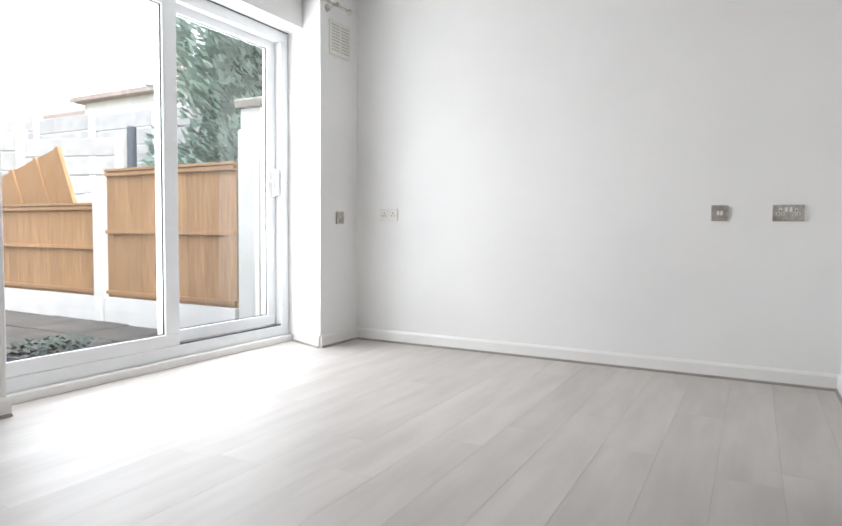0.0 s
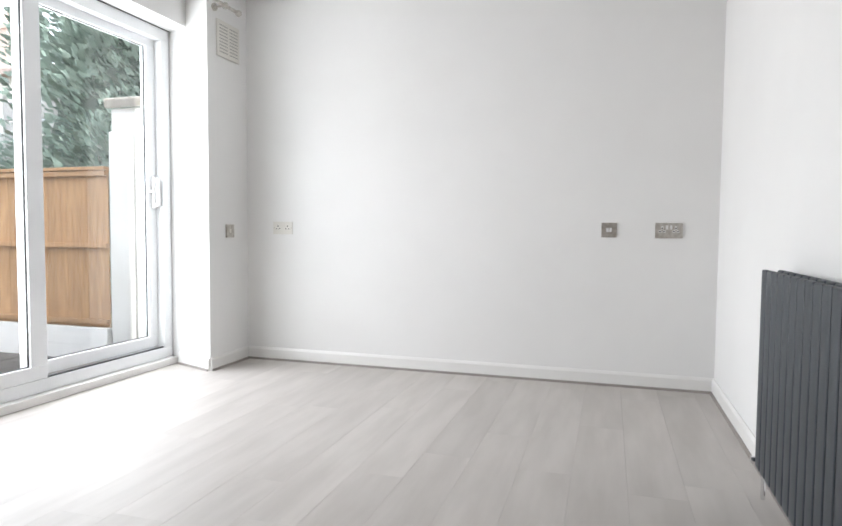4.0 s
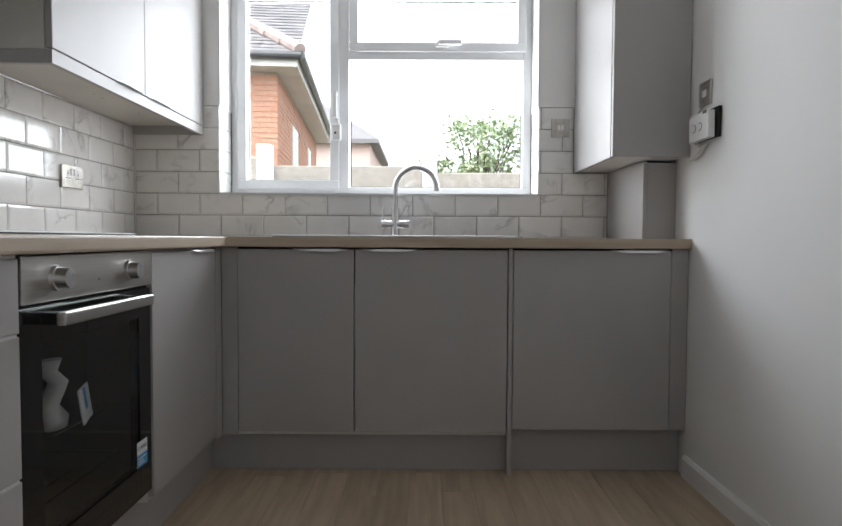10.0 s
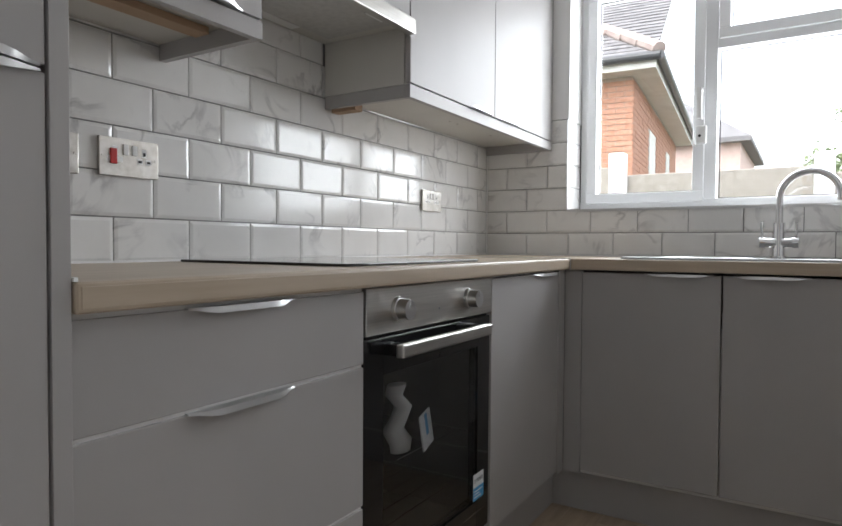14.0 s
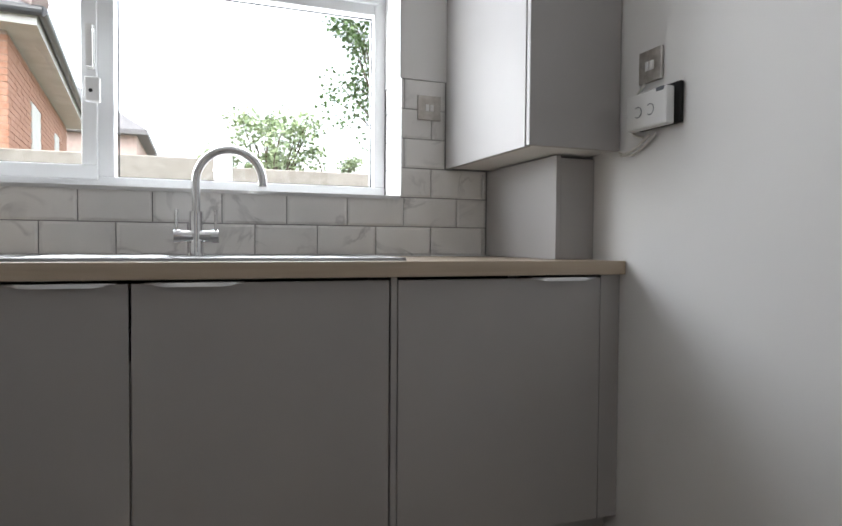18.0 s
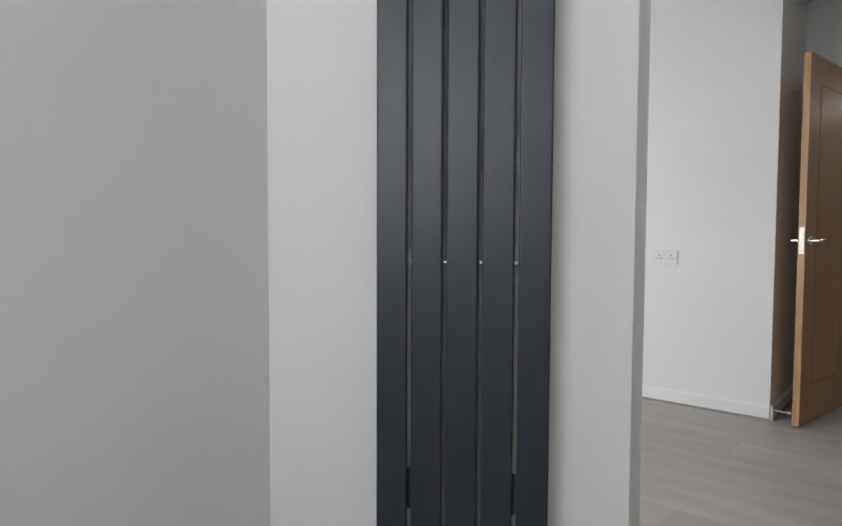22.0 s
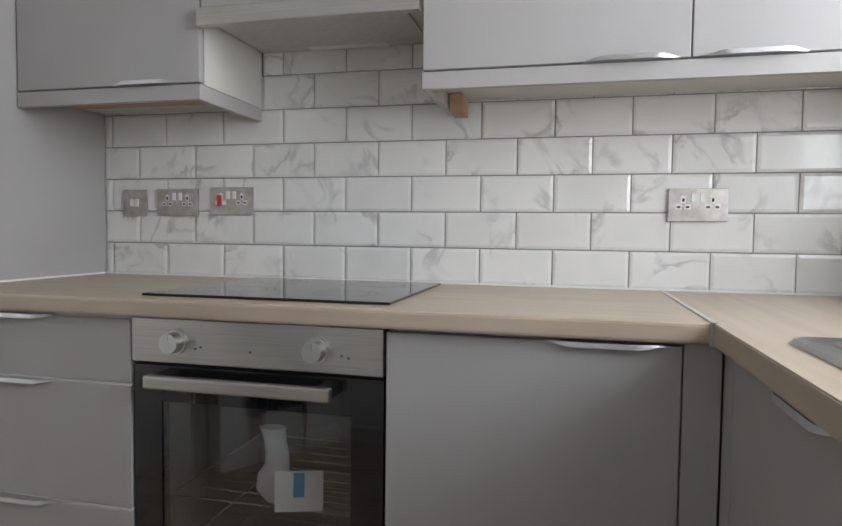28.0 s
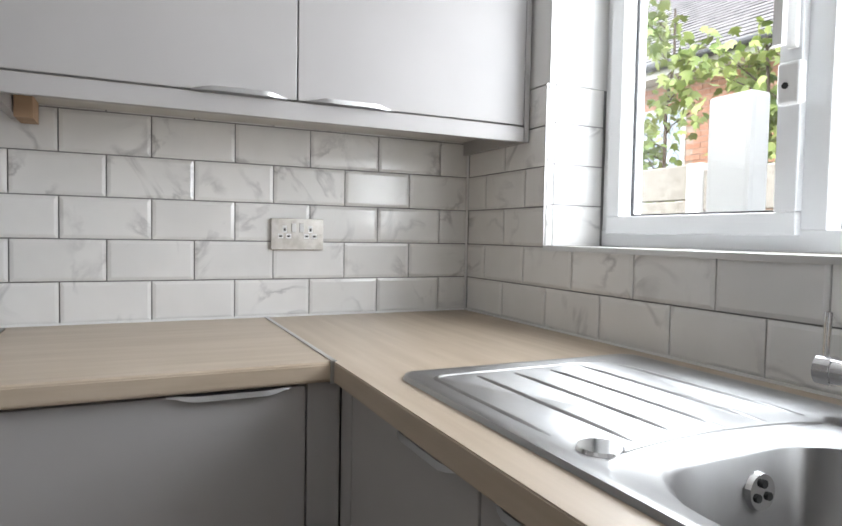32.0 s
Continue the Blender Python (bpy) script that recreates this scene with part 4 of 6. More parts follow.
add_tube(bm, [(EAST - 0.012, -0.725, 1.306), (EAST - 0.016, -0.700, 1.288), (EAST - 0.018, -0.665, 1.272), (EAST - 0.014, -0.625, 1.268), (EAST - 0.010, -0.600, 1.276)], 0.004, 8)
add_tube(bm, [(EAST - 0.010, -0.745, 1.306), (EAST - 0.012, -0.705, 1.280), (EAST - 0.012, -0.660, 1.262), (EAST - 0.010, -0.605, 1.266)], 0.0035, 8)
smooth_edges(tagged(part("cable", bm, CREAM_PLASTIC), "loose cream cables looping into the boiler cupboard", "cable"), 60)

# ---- kitchen window ----
win = tagged(new("window_1"), "white upvc kitchen window with a side opener and a top fanlight", "window", kind="structure")
win.location = (0, 0.05, 0)
FY0, FY1 = 0.135, 0.205


def frame_bar(name, x0, x1, z0, z1, parent, y0=None, y1=None, mat=None, bev=0.004):
    return block(name, x0, x1, FY0 if y0 is None else y0, FY1 if y1 is None else y1, z0, z1, mat or UPVC, parent, bev)


frame_bar("frame_sill", WX0 + 0.002, WX1 - 0.002, WZ0 + 0.002, WZ0 + 0.045, win)
frame_bar("frame_head", WX0 + 0.002, WX1 - 0.002, WZ1 - 0.055, WZ1 - 0.006, win)
frame_bar("frame_jamb", WX0 + 0.004, WX0 + 0.048, WZ0 + 0.045, WZ1 - 0.055, win)
frame_bar("frame_jamb", WX1 - 0.046, WX1 - 0.004, WZ0 + 0.045, WZ1 - 0.055, win)
frame_bar("mullion", 0.945, 0.998, WZ0 + 0.045, WZ1 - 0.055, win)
frame_bar("transom", 0.998, WX1 - 0.046, 1.862, 1.912, win)


def sash(x0, x1, z0, z1, w, name, proud=0.018):
    s = frame_bar(name, x0, x1, z0, z0 + w, win, FY0 - proud, FY1 - 0.01)
    frame_bar("sash_rail", x0, x1, z1 - w, z1, s, FY0 - proud, FY1 - 0.01)
    frame_bar("sash_stile", x0, x0 + w, z0 + w, z1 - w, s, FY0 - proud, FY1 - 0.01)
    frame_bar("sash_stile", x1 - w, x1, z0 + w, z1 - w, s, FY0 - proud, FY1 - 0.01)
    return s


def pane(x0, x1, z0, z1, parent, y=None):
    y = FY0 + 0.03 if y is None else y
    g = block("pane", x0 - 0.004, x1 + 0.004, y, y + 0.004, z0 - 0.004, z1 + 0.004, GLASS, parent, 0)
    g.visible_shadow = False
    bm = bmesh.new()
    add_box(bm, x0, x0 + 0.004, y - 0.006, y, z0, z1)
    add_box(bm, x1 - 0.004, x1, y - 0.006, y, z0, z1)
    add_box(bm, x0 + 0.004, x1 - 0.004, y - 0.006, y, z0, z0 + 0.004)
    add_box(bm, x0 + 0.004, x1 - 0.004, y - 0.006, y, z1 - 0.004, z1)
    part("gasket", bm, BLACK_SEAL, parent)
    return g


side = sash(0.440, 0.950, 1.212, 2.205, 0.045, "side_sash")
pane(0.487, 0.903, 1.259, 2.158, side)
fan = sash(1.002, 1.888, 1.900, 2.205, 0.044, "fanlight_sash")
pane(1.048, 1.842, 1.946, 2.159, fan)
pane(1.006, 1.874, 1.224, 1.858, win, FY0 + 0.035)
# espagnolette handle, lock and fanlight handle
bm = bmesh.new()
add_box(bm, 0.925, 0.945, 0.104, 0.118, 1.560, 1.700)
bevel_all(bm, 0.005, 2)
add_cyl(bm, (0.935, 0.104, 1.680), (0.935, 0.072, 1.680), 0.010, 0.009, 14)
add_box(bm, 0.926, 0.944, 0.066, 0.080, 1.560, 1.690)
smooth_edges(part("window_handle", bm, PLASTIC, side, "white window handle"), 40)
bm = bmesh.new()
add_box(bm, 0.916, 0.962, 0.095, 0.118, 1.455, 1.535)
bevel_all(bm, 0.008, 3)
lock = part("window_lock", bm, PLASTIC, side, "white add-on window lock")
bm = bmesh.new()
add_cyl(bm, (0.935, 0.096, 1.490), (0.935, 0.092, 1.490), 0.006, seg=12)
part("keyhole", bm, DARK, lock)
bm = bmesh.new()
add_box(bm, 1.435, 1.500, 0.100, 0.118, 1.918, 1.944)
bevel_all(bm, 0.005, 2)
add_box(bm, 1.445, 1.560, 0.080, 0.096, 1.926, 1.946)
add_box(bm, 1.452, 1.478, 0.090, 0.104, 1.924, 1.944)
smooth_edges(part("fanlight_handle", bm, PLASTIC, fan, "white fanlight handle"), 40)
bm = bmesh.new()
add_box(bm, 1.16, 1.72, 0.118, 0.136, WZ1 - 0.040, WZ1 - 0.012)
for k in range(27):
    add_box(bm, 1.17 + 0.02 * k, 1.182 + 0.02 * k, 0.114, 0.118, WZ1 - 0.032, WZ1 - 0.020)
part("trickle_vent", bm, CREAM_PLASTIC, win, "yellowed trickle vent strip")
block("sill_board", WX0 + 0.001, WX1 - 0.001, -0.051, FY0 + 0.002, WZ0 - 0.011, WZ0 + 0.001, GLOSS_WHITE, win, 0.001, "white tiled window sill")
block("edge_trim", WX0 + 0.001, WX1 - 0.001, -0.054, -0.051, WZ0 - 0.011, WZ0 + 0.0015, ALU, win, 0.0004, "thin metal tile trim")
for tx in (WX0 - 0.002, WX1 - 0.001):
    block("edge_trim", tx, tx + 0.003, -0.053, -0.0498, WZ0, TILE_TOP, ALU, win, 0.0004)

# ---- kitchen radiator, skirting and doorway ----
rad = thing("vertical_radiator", "tall anthracite flat-panel radiator on the slanted wall", "radiator")
RN = THICK + 0.035
for k in range(5):
    a0 = 0.175 + 0.0609 * k
    bm = bmesh.new()
    add_box(bm, a0, a0 + 0.0540, RN + 0.024, RN + 0.036, 0.30, 2.10)
    bevel_all(bm, 0.004, 3)
    bmesh.ops.transform(bm, matrix=SLANT_M, verts=list(bm.verts))
    part("panel", bm, ANTHRACITE, rad)
for k in range(4):
    a0 = 0.175 + 0.0540 + 0.0609 * k
    bm = bmesh.new()
    add_box(bm, a0 + 0.001, a0 + 0.006, RN + 0.012, RN + 0.020, 0.984, 0.989)
    bmesh.ops.transform(bm, matrix=SLANT_M, verts=list(bm.verts))
    part("seam_clip", bm, NICKEL, rad)
def on_slant(name, mat, add, label=""):
    bm = bmesh.new()
    add(bm)
    bmesh.ops.transform(bm, matrix=SLANT_M, verts=list(bm.verts))
    return part(name, bm, mat, rad, label)


for z in (0.36, 2.02):
    on_slant("header_tube", ANTHRACITE, lambda bm: add_box(bm, 0.176, 0.471, RN - 0.012, RN + 0.0235, z, z + 0.04))
for a in (0.23, 0.41):
    for z in (0.55, 1.85):
        on_slant("wall_bracket", ANTHRACITE, lambda bm: add_box(bm, a, a + 0.03, THICK + 0.0005, RN + 0.024, z, z + 0.05))
for a in (0.20, 0.44):
    on_slant("valve_pipe", CHROME, lambda bm: add_cyl(bm, (a, RN + 0.01, ZK), (a, RN + 0.01, 0.31), 0.0075, seg=12))
    on_slant("valve", CHROME, lambda bm: add_cyl(bm, (a, RN + 0.01, 0.20), (a, RN + 0.01, 0.30), 0.016, seg=14))


def skirting(name, p0, p1, z, side, label="white gloss skirting board", h=0.085, t=0.014):
    """A skirting board with a chamfered top from p0 to p1; side points into the room."""
    a, b, s = Vector((*p0, 0)), Vector((*p1, 0)), Vector((*side, 0)).normalized()
    bm = bmesh.new()
    prof = [(0, 0), (t, 0), (t, h - 0.014), (t * 0.45, h), (0, h)]
    ends = [[bm.verts.new(q + s * o + Vector((0, 0, z + u))) for o, u in prof] for q in (a, b)]
    n = len(prof)
    for k in range(n):
        bm.faces.new((ends[0][k], ends[0][(k + 1) % n], ends[1][(k + 1) % n], ends[1][k]))
    bm.faces.new(ends[0])
    bm.faces.new(list(reversed(ends[1])))
    board = tagged(part(name, bm, GLOSS_WHITE), label, "skirting", kind="structure")
    if z == 0:
        bm = bmesh.new()
        rim = [(t, 0), (t + 0.011, 0), (t + 0.009, 0.007), (t + 0.004, 0.012), (t, 0.013)]
        ends = [[bm.verts.new(q + s * o + Vector((0, 0, z + u))) for o, u in rim] for q in (a, b)]
        for k in range(5):
            bm.faces.new((ends[0][k], ends[0][(k + 1) % 5], ends[1][(k + 1) % 5], ends[1][k]))
        bm.faces.new(ends[0])
        bm.faces.new(list(reversed(ends[1])))
        part("floor_bead", bm, BEAD, board, "grey-brown floor bead")
    return board


NDIR = (-DY, DX)
SDIR = (DY, -DX)
skirting("baseboard", (EAST - 0.0005, -0.604), (EAST - 0.0005, -1.975), ZK, (-1, 0))
skirting("baseboard", slant(0.66, THICK + 0.0005), slant(0.032, THICK + 0.0005), ZK, NDIR)
skirting("baseboard", (1.18, -3.1995), (0.0, -3.1995), ZK, (0, 1))
FU = (Vector(PC) - Vector(slant(0.03, 0))).normalized()  # along the slanted wall in the living room
FN = Vector((FU.y, -FU.x))
skirting("baseboard", tuple(Vector(slant(0.03, 0)) + FU * 0.06 + FN * 0.0005), tuple(Vector(PC) + FN * 0.0005), 0, tuple(FN))
skirting("baseboard", (2.745, NW_Y - 0.0005), (PX0 + 0.012, NW_Y - 0.0005), 0, (0, -1))
skirting("baseboard", (5.130, NE_Y - 0.0005), (LE, NE_Y - 0.0005), 0, (0, -1))
skirting("baseboard", (5.1295, NE_Y), (5.252, -1.80), 0, (-0.932, 0.362))
skirting("baseboard", (LE - 0.0005, NE_Y), (LE - 0.0005, LS), 0, (-1, 0))
skirting("baseboard", (SCX, LS + 0.0005), (LE, LS + 0.0005), 0, (0, 1))
skirting("baseboard", (SCX - 0.0005, LS), (SCX - 0.0005, HALL_Y), 0, (-1, 0))
skirting("baseboard", (1.9345, HALL_Y - 0.12), (1.9345, FAR_Y), 0, (-1, 0))
skirting("baseboard", (0.9805, HALL_Y - 0.12), (0.9805, FAR_Y), 0, (1, 0))


def slant_part(name, a0, a1, n0, n1, z0, z1, mat, parent, bev=0.002, label=""):
    bm = bmesh.new()
    add_box(bm, a0, a1, n0, n1, z0, z1)
    if bev:
        bevel_all(bm, bev, 2)
    bmesh.ops.transform(bm, matrix=SLANT_M, verts=list(bm.verts))
    return part(name, bm, mat, parent, label)


doorcase = tagged(new("door_1"), "white painted lining of the kitchen doorway with an oak door", "doorway", kind="structure")
slant_part("jamb_lining", -0.005, 0.029, -0.0004, 0.105, 0.0, 2.078, GLOSS_WHITE, doorcase, 0.0006)
slant_part("door_stop", -0.017, -0.006, 0.048, 0.080, 0.0, 2.044, GLOSS_WHITE, doorcase)


def prism_part(name, outline, z0, z1, mat, parent, label=""):
    bm = bmesh.new()
    add_prism(bm, outline, z0, z1)
    return part(name, bm, mat, parent, label)


UJ = (Vector(JB) - Vector(JA)).normalized()          # along the far reveal, towards the kitchen
WJ = Vector((-UJ.y, UJ.x)) * -1                      # out of the far reveal, into the doorway


def far_jamb(a0, a1, o0, o1):
    """An outline beside the far reveal: a along it from the living room corner, o out of it."""
    return [tuple(Vector(JA) + UJ * a + WJ * o) for a, o in ((a0, o0), (a0, o1), (a1, o1), (a1, o0))]


prism_part("jamb_lining", far_jamb(0.0, 0.235, 0.0005, 0.030), 0.0, 2.078, GLOSS_WHITE, doorcase)
prism_part("door_stop", far_jamb(0.055, 0.085, 0.030, 0.042), 0.0, 2.044, GLOSS_WHITE, doorcase)
prism_part("head_lining", [JA, JD, JC, JB], 2.045, 2.0795, GLOSS_WHITE, doorcase)
prism_part("architrave", [(1.170, -3.1995), (1.170, -3.183), (1.110, -3.183), (1.110, -3.1995)], ZK, 2.11, GLOSS_WHITE, doorcase)
slant_part("architrave", 0.004, 0.062, -0.016, -0.0005, 0.0, 2.11, GLOSS_WHITE, doorcase, 0.005)
block("architrave", 1.152, 1.210, -3.436, -3.4205, 0.0, 2.11, GLOSS_WHITE, doorcase, 0.004)
HN = (Vector(JD) - Vector(JA)).normalized()
HO = Vector((HN.y, -HN.x)) * 0.016
prism_part("architrave", [tuple(Vector(JA) + HO), tuple(Vector(JD) + HO), tuple(Vector(JD) + HO * 0.03), tuple(Vector(JA) + HO * 0.03)], 2.081, 2.14, GLOSS_WHITE, doorcase)
slant_part("strike_plate", -0.0075, -0.0055, 0.015, 0.040, 1.02, 1.12, GLOSS_WHITE, doorcase, 0.0005, "painted-over strike plate")
prism_part("threshold", [JA, JD, tuple(Vector(JD).lerp(Vector(JC), 0.55)), tuple(Vector(JA).lerp(Vector(JB), 0.55))], -0.01, 0.052, OAK_TOP_X, doorcase, "oak threshold strip")


def oak_door(parent, w, h, t=0.035, name="door_leaf"):
    """A flush oak door in its own frame: hinge edge at x 0, leaf along +x, faces at y 0 and t; a shallow grooved panel line on each face."""
    bm = bmesh.new()
    add_box(bm, 0, w, 0, t, 0.006, h)
    bevel_all(bm, 0.0015, 1)
    leaf = part(name, bm, OAK_DOOR, parent, "straight-grained oak veneer leaf")
    for y, s in ((0, -1), (t, 1)):
        bm = bmesh.new()
        for x0, x1, z0, z1 in ((0.16, w - 0.16, h - 0.150, h - 0.146), (0.16, w - 0.16, 0.21, 0.214), (0.16, 0.164, 0.214, h - 0.150), (w - 0.164, w - 0.16, 0.214, h - 0.150)):
            add_box(bm, x0, x1, y - 0.0006, y + 0.0006, z0, z1)
        part("panel_groove", bm, material("oak_groove", (0.16, 0.085, 0.035), 0.6) if "oak_groove" not in bpy.data.materials else bpy.data.materials["oak_groove"], leaf)
        bm = bmesh.new()
        hx, hz = w - 0.055, 1.0
        add_cyl(bm, (hx, y, hz), (hx, y + s * 0.008, hz), 0.026, 0.025, 24)
        add_cyl(bm, (hx, y + s * 0.008, hz), (hx, y + s * 0.048, hz), 0.009, 0.009, 14)
        add_tube(bm, [(hx, y + s * 0.045, hz), (hx - 0.02, y + s * 0.050, hz + 0.001), (hx - 0.07, y + s * 0.050, hz + 0.006), (hx - 0.115, y + s * 0.046, hz + 0.002)], [0.009, 0.009, 0.008, 0.007], 12)
        smooth_edges(part("lever_handle", bm, CHROME, leaf, "curved chrome lever handle"), 40)
    bm = bmesh.new()
    add_box(bm, w - 0.0005, w + 0.0015, 0.006, t - 0.006, 0.93, 1.07)
    part("latch_plate", bm, NICKEL, leaf)
    return leaf


def place_door(label, hinge, angle, w=0.762, h=1.98, mirror=False):
    t = thing("oak_door", label, "door", "oak doors")
    oak_door(t, w, h)
    t.matrix_world = Matrix.Translation((hinge[0], hinge[1], 0.004)) @ Matrix.Rotation(radians(angle), 4, "Z")
    return t


hx, hy = 1.297, -3.445
kd = place_door("oak kitchen door standing open into the living room", (hx, hy), -93.5, 0.72)
hinge = thing("butt_hinge", "polished steel butt hinge on the oak door edge", "hinge")
block("hinge_leaf", hx + 0.004, hx + 0.033, hy + 0.0006, hy + 0.0030, 1.022, 1.128, CHROME, hinge, 0.0005)
for k in range(3):
    bm = bmesh.new()
    add_cyl(bm, (hx + 0.018 + 0.004 * (k % 2), hy + 0.0028, 1.040 + 0.035 * k), (hx + 0.018 + 0.004 * (k % 2), hy + 0.0040, 1.040 + 0.035 * k), 0.0045, seg=12)
    part("screw", bm, NICKEL, hinge)
bm = bmesh.new()
add_cyl(bm, (hx + 0.038, hy + 0.006, 1.020), (hx + 0.038, hy + 0.006, 1.130), 0.006, seg=12)
part("hinge_pin", bm, CHROME, hinge)


# ---- patio door ----
patio = tagged(new("door_2"), "white upvc sliding patio door with two tall glass leaves", "patio door", kind="structure")
PY0, PY1 = -1.725, -1.615
QX0, QX1 = PX0 + 0.002, PX1 - 0.002


def pbar(name, x0, x1, z0, z1, parent=patio, y0=PY0, y1=PY1, mat=UPVC, bev=0.004, label=""):
    return block(name, x0, x1, y0, y1, z0, z1, mat, parent, bev, label)


pbar("frame_sill", QX0, QX1, 0.045, 0.115)
pbar("frame_head", QX0, QX1, 2.125, 2.198)
pbar("frame_jamb", QX0, QX0 + 0.07, 0.115, 2.125)
pbar("frame_jamb", QX1 - 0.075, QX1, 0.115, 2.125)
pbar("threshold_board", QX0, QX1, 0.0005, 0.044, patio, PY0 - 0.045, PY1, GLOSS_WHITE, 0.003, "white threshold board")
pbar("track_groove", QX0 + 0.9, QX1 - 0.08, 0.1155, 0.122, patio, PY0 + 0.006, PY0 + 0.020, DARK, 0)
# Black strip stands for the shadow line above the frame head.
pbar("head_shadow_trim", QX0, QX1, 2.199, 2.215, patio, PY0 - 0.010, PY0 + 0.02, BLACK_SEAL, 0.001, "black strip drawn as the shadow line over the door head")


def leaf_frame(x0, x1, z0, z1, y0, y1, w0, w1, label):
    s = pbar("bottom_rail", x0, x1, z0, z0 + 0.072, patio, y0, y1, UPVC, 0.004, label)
    pbar("top_rail", x0, x1, z1 - 0.055, z1, s, y0, y1)
    pbar("stile", x0, x0 + w0, z0 + 0.072, z1 - 0.055, s, y0, y1)
    pbar("stile", x1 - w1, x1, z0 + 0.072, z1 - 0.055, s, y0, y1)
    y = (y0 + y1) / 2
    gx0, gx1, gz0, gz1 = x0 + w0, x1 - w1, z0 + 0.072, z1 - 0.055
    g = block("pane", gx0 - 0.004, gx1 + 0.004, y, y + 0.004, gz0 - 0.004, gz1 + 0.004, GLASS, s, 0)
    g.visible_shadow = False
    bm = bmesh.new()
    for a, b, c, e in ((gx0, gx0 + 0.005, gz0, gz1), (gx1 - 0.005, gx1, gz0, gz1), (gx0 + 0.005, gx1 - 0.005, gz0, gz0 + 0.005), (gx0 + 0.005, gx1 - 0.005, gz1 - 0.005, gz1)):
        add_box(bm, a, b, y - 0.008, y, c, e)
    part("gasket", bm, BLACK_SEAL, s)
    return s


fixed_leaf = leaf_frame(QX0 + 0.04, 4.300, 0.1155, 2.13, PY0 + 0.004, PY0 + 0.048, 0.07, 0.098, "fixed upvc leaf")
slide_leaf = leaf_frame(4.218, QX1 - 0.060, 0.1225, 2.128, PY0 + 0.056, PY0 + 0.100, 0.072, 0.092, "sliding upvc leaf")
bm = bmesh.new()
add_box(bm, 5.148, 5.180, PY0 + 0.030, PY0 + 0.055, 1.035, 1.245)
bevel_all(bm, 0.006, 2)
add_box(bm, 5.152, 5.176, PY0 + 0.006, PY0 + 0.022, 1.05, 1.23)
add_box(bm, 5.152, 5.176, PY0 + 0.018, PY0 + 0.034, 1.05, 1.07)
add_box(bm, 5.152, 5.176, PY0 + 0.018, PY0 + 0.034, 1.21, 1.23)
hnd = part("pull_handle", bm, PLASTIC, slide_leaf, "white pull handle")
bm = bmesh.new()
add_cyl(bm, (5.135, PY0 + 0.05, 1.145), (5.135, PY0 + 0.030, 1.145), 0.010, 0.008, 12)
add_box(bm, 5.115, 5.140, PY0 + 0.028, PY0 + 0.034, 1.140, 1.150)
part("lock_snib", bm, CHROME, hnd)

# curtain pole above the patio door
pole = thing("curtain_pole", "satin steel curtain pole above the patio door", "curtain pole")
RY, RZ = NE_Y - 0.085, 2.300
bm = bmesh.new()
add_cyl(bm, (2.75, RY, RZ), (5.33, RY, RZ), 0.011, seg=16)
smooth_edges(part("pole", bm, NICKEL, pole), 40)
bm = bmesh.new()
bmesh.ops.create_uvsphere(bm, u_segments=16, v_segments=10, radius=0.021, matrix=Matrix.Translation((5.345, RY, RZ)))
smooth_edges(part("finial", bm, NICKEL, pole), 60)
bm = bmesh.new()
add_cyl(bm, (5.20, NE_Y - 0.001, RZ), (5.20, NE_Y - 0.012, RZ), 0.024, seg=18)
add_cyl(bm, (5.20, NE_Y - 0.010, RZ), (5.20, RY, RZ), 0.006, seg=12)
add_tube(bm, [(5.20, RY + 0.018 * math.cos(a), RZ + 0.018 * math.sin(a)) for a in [math.pi * k / 8 for k in range(17)]], 0.005, 8)
smooth_edges(part("bracket", bm, NICKEL, pole), 40)

# ---- living room fittings ----
vent = thing("wall_vent", "white square slotted air vent high on the return wall", "vent")
m = wall_frame((5.344, NE_Y - 0.0005, 2.125), (1, 0, 0), (0, -1, 0))
plate_part("vent_frame", m, -0.122, 0.122, 0.0, 0.010, -0.115, 0.115, CREAM_PLASTIC, vent, 0.002)
for k in range(9):
    for s in (-1, 1):
        plate_part("slot", m, s * 0.055 - 0.045, s * 0.055 + 0.045, 0.0095, 0.0110, -0.088 + 0.021 * k, -0.081 + 0.021 * k, material("vent_shadow", (0.42, 0.41, 0.39), 0.7) if "vent_shadow" not in bpy.data.materials else bpy.data.materials["vent_shadow"], vent, 0)
small_plate(wall_frame((5.348, NE_Y - 0.0005, 0.892), (1, 0, 0), (0, -1, 0)), NICKEL, CREAM_PLASTIC, "satin nickel fused outlet on the return wall", 1, "outlet", "fused_outlet")


def on_living_east(y, z):
    return wall_frame((LE - 0.0005, y, z), (0, -1, 0), (-1, 0, 0))


double_socket(on_living_east(-2.400, 0.915), CREAM_PLASTIC, CREAM_PLASTIC, "plain white double socket on the long white wall")
small_plate(on_living_east(-4.534, 0.916), NICKEL, PLASTIC, "satin nickel data outlet on the long white wall", 2, "outlet", "data_outlet")
double_socket(on_living_east(-4.860, 0.915), NICKEL, PLASTIC, "satin nickel double socket on the long white wall")
double_socket(wall_frame((2.725, LS + 0.0005, 0.892), (-1, 0, 0), (0, 1, 0)), CREAM_PLASTIC, CREAM_PLASTIC, "white double socket near the outer wall corner")
q = Vector(slant(0.03, 0)) + FU * 0.158 + FN * 0.0005
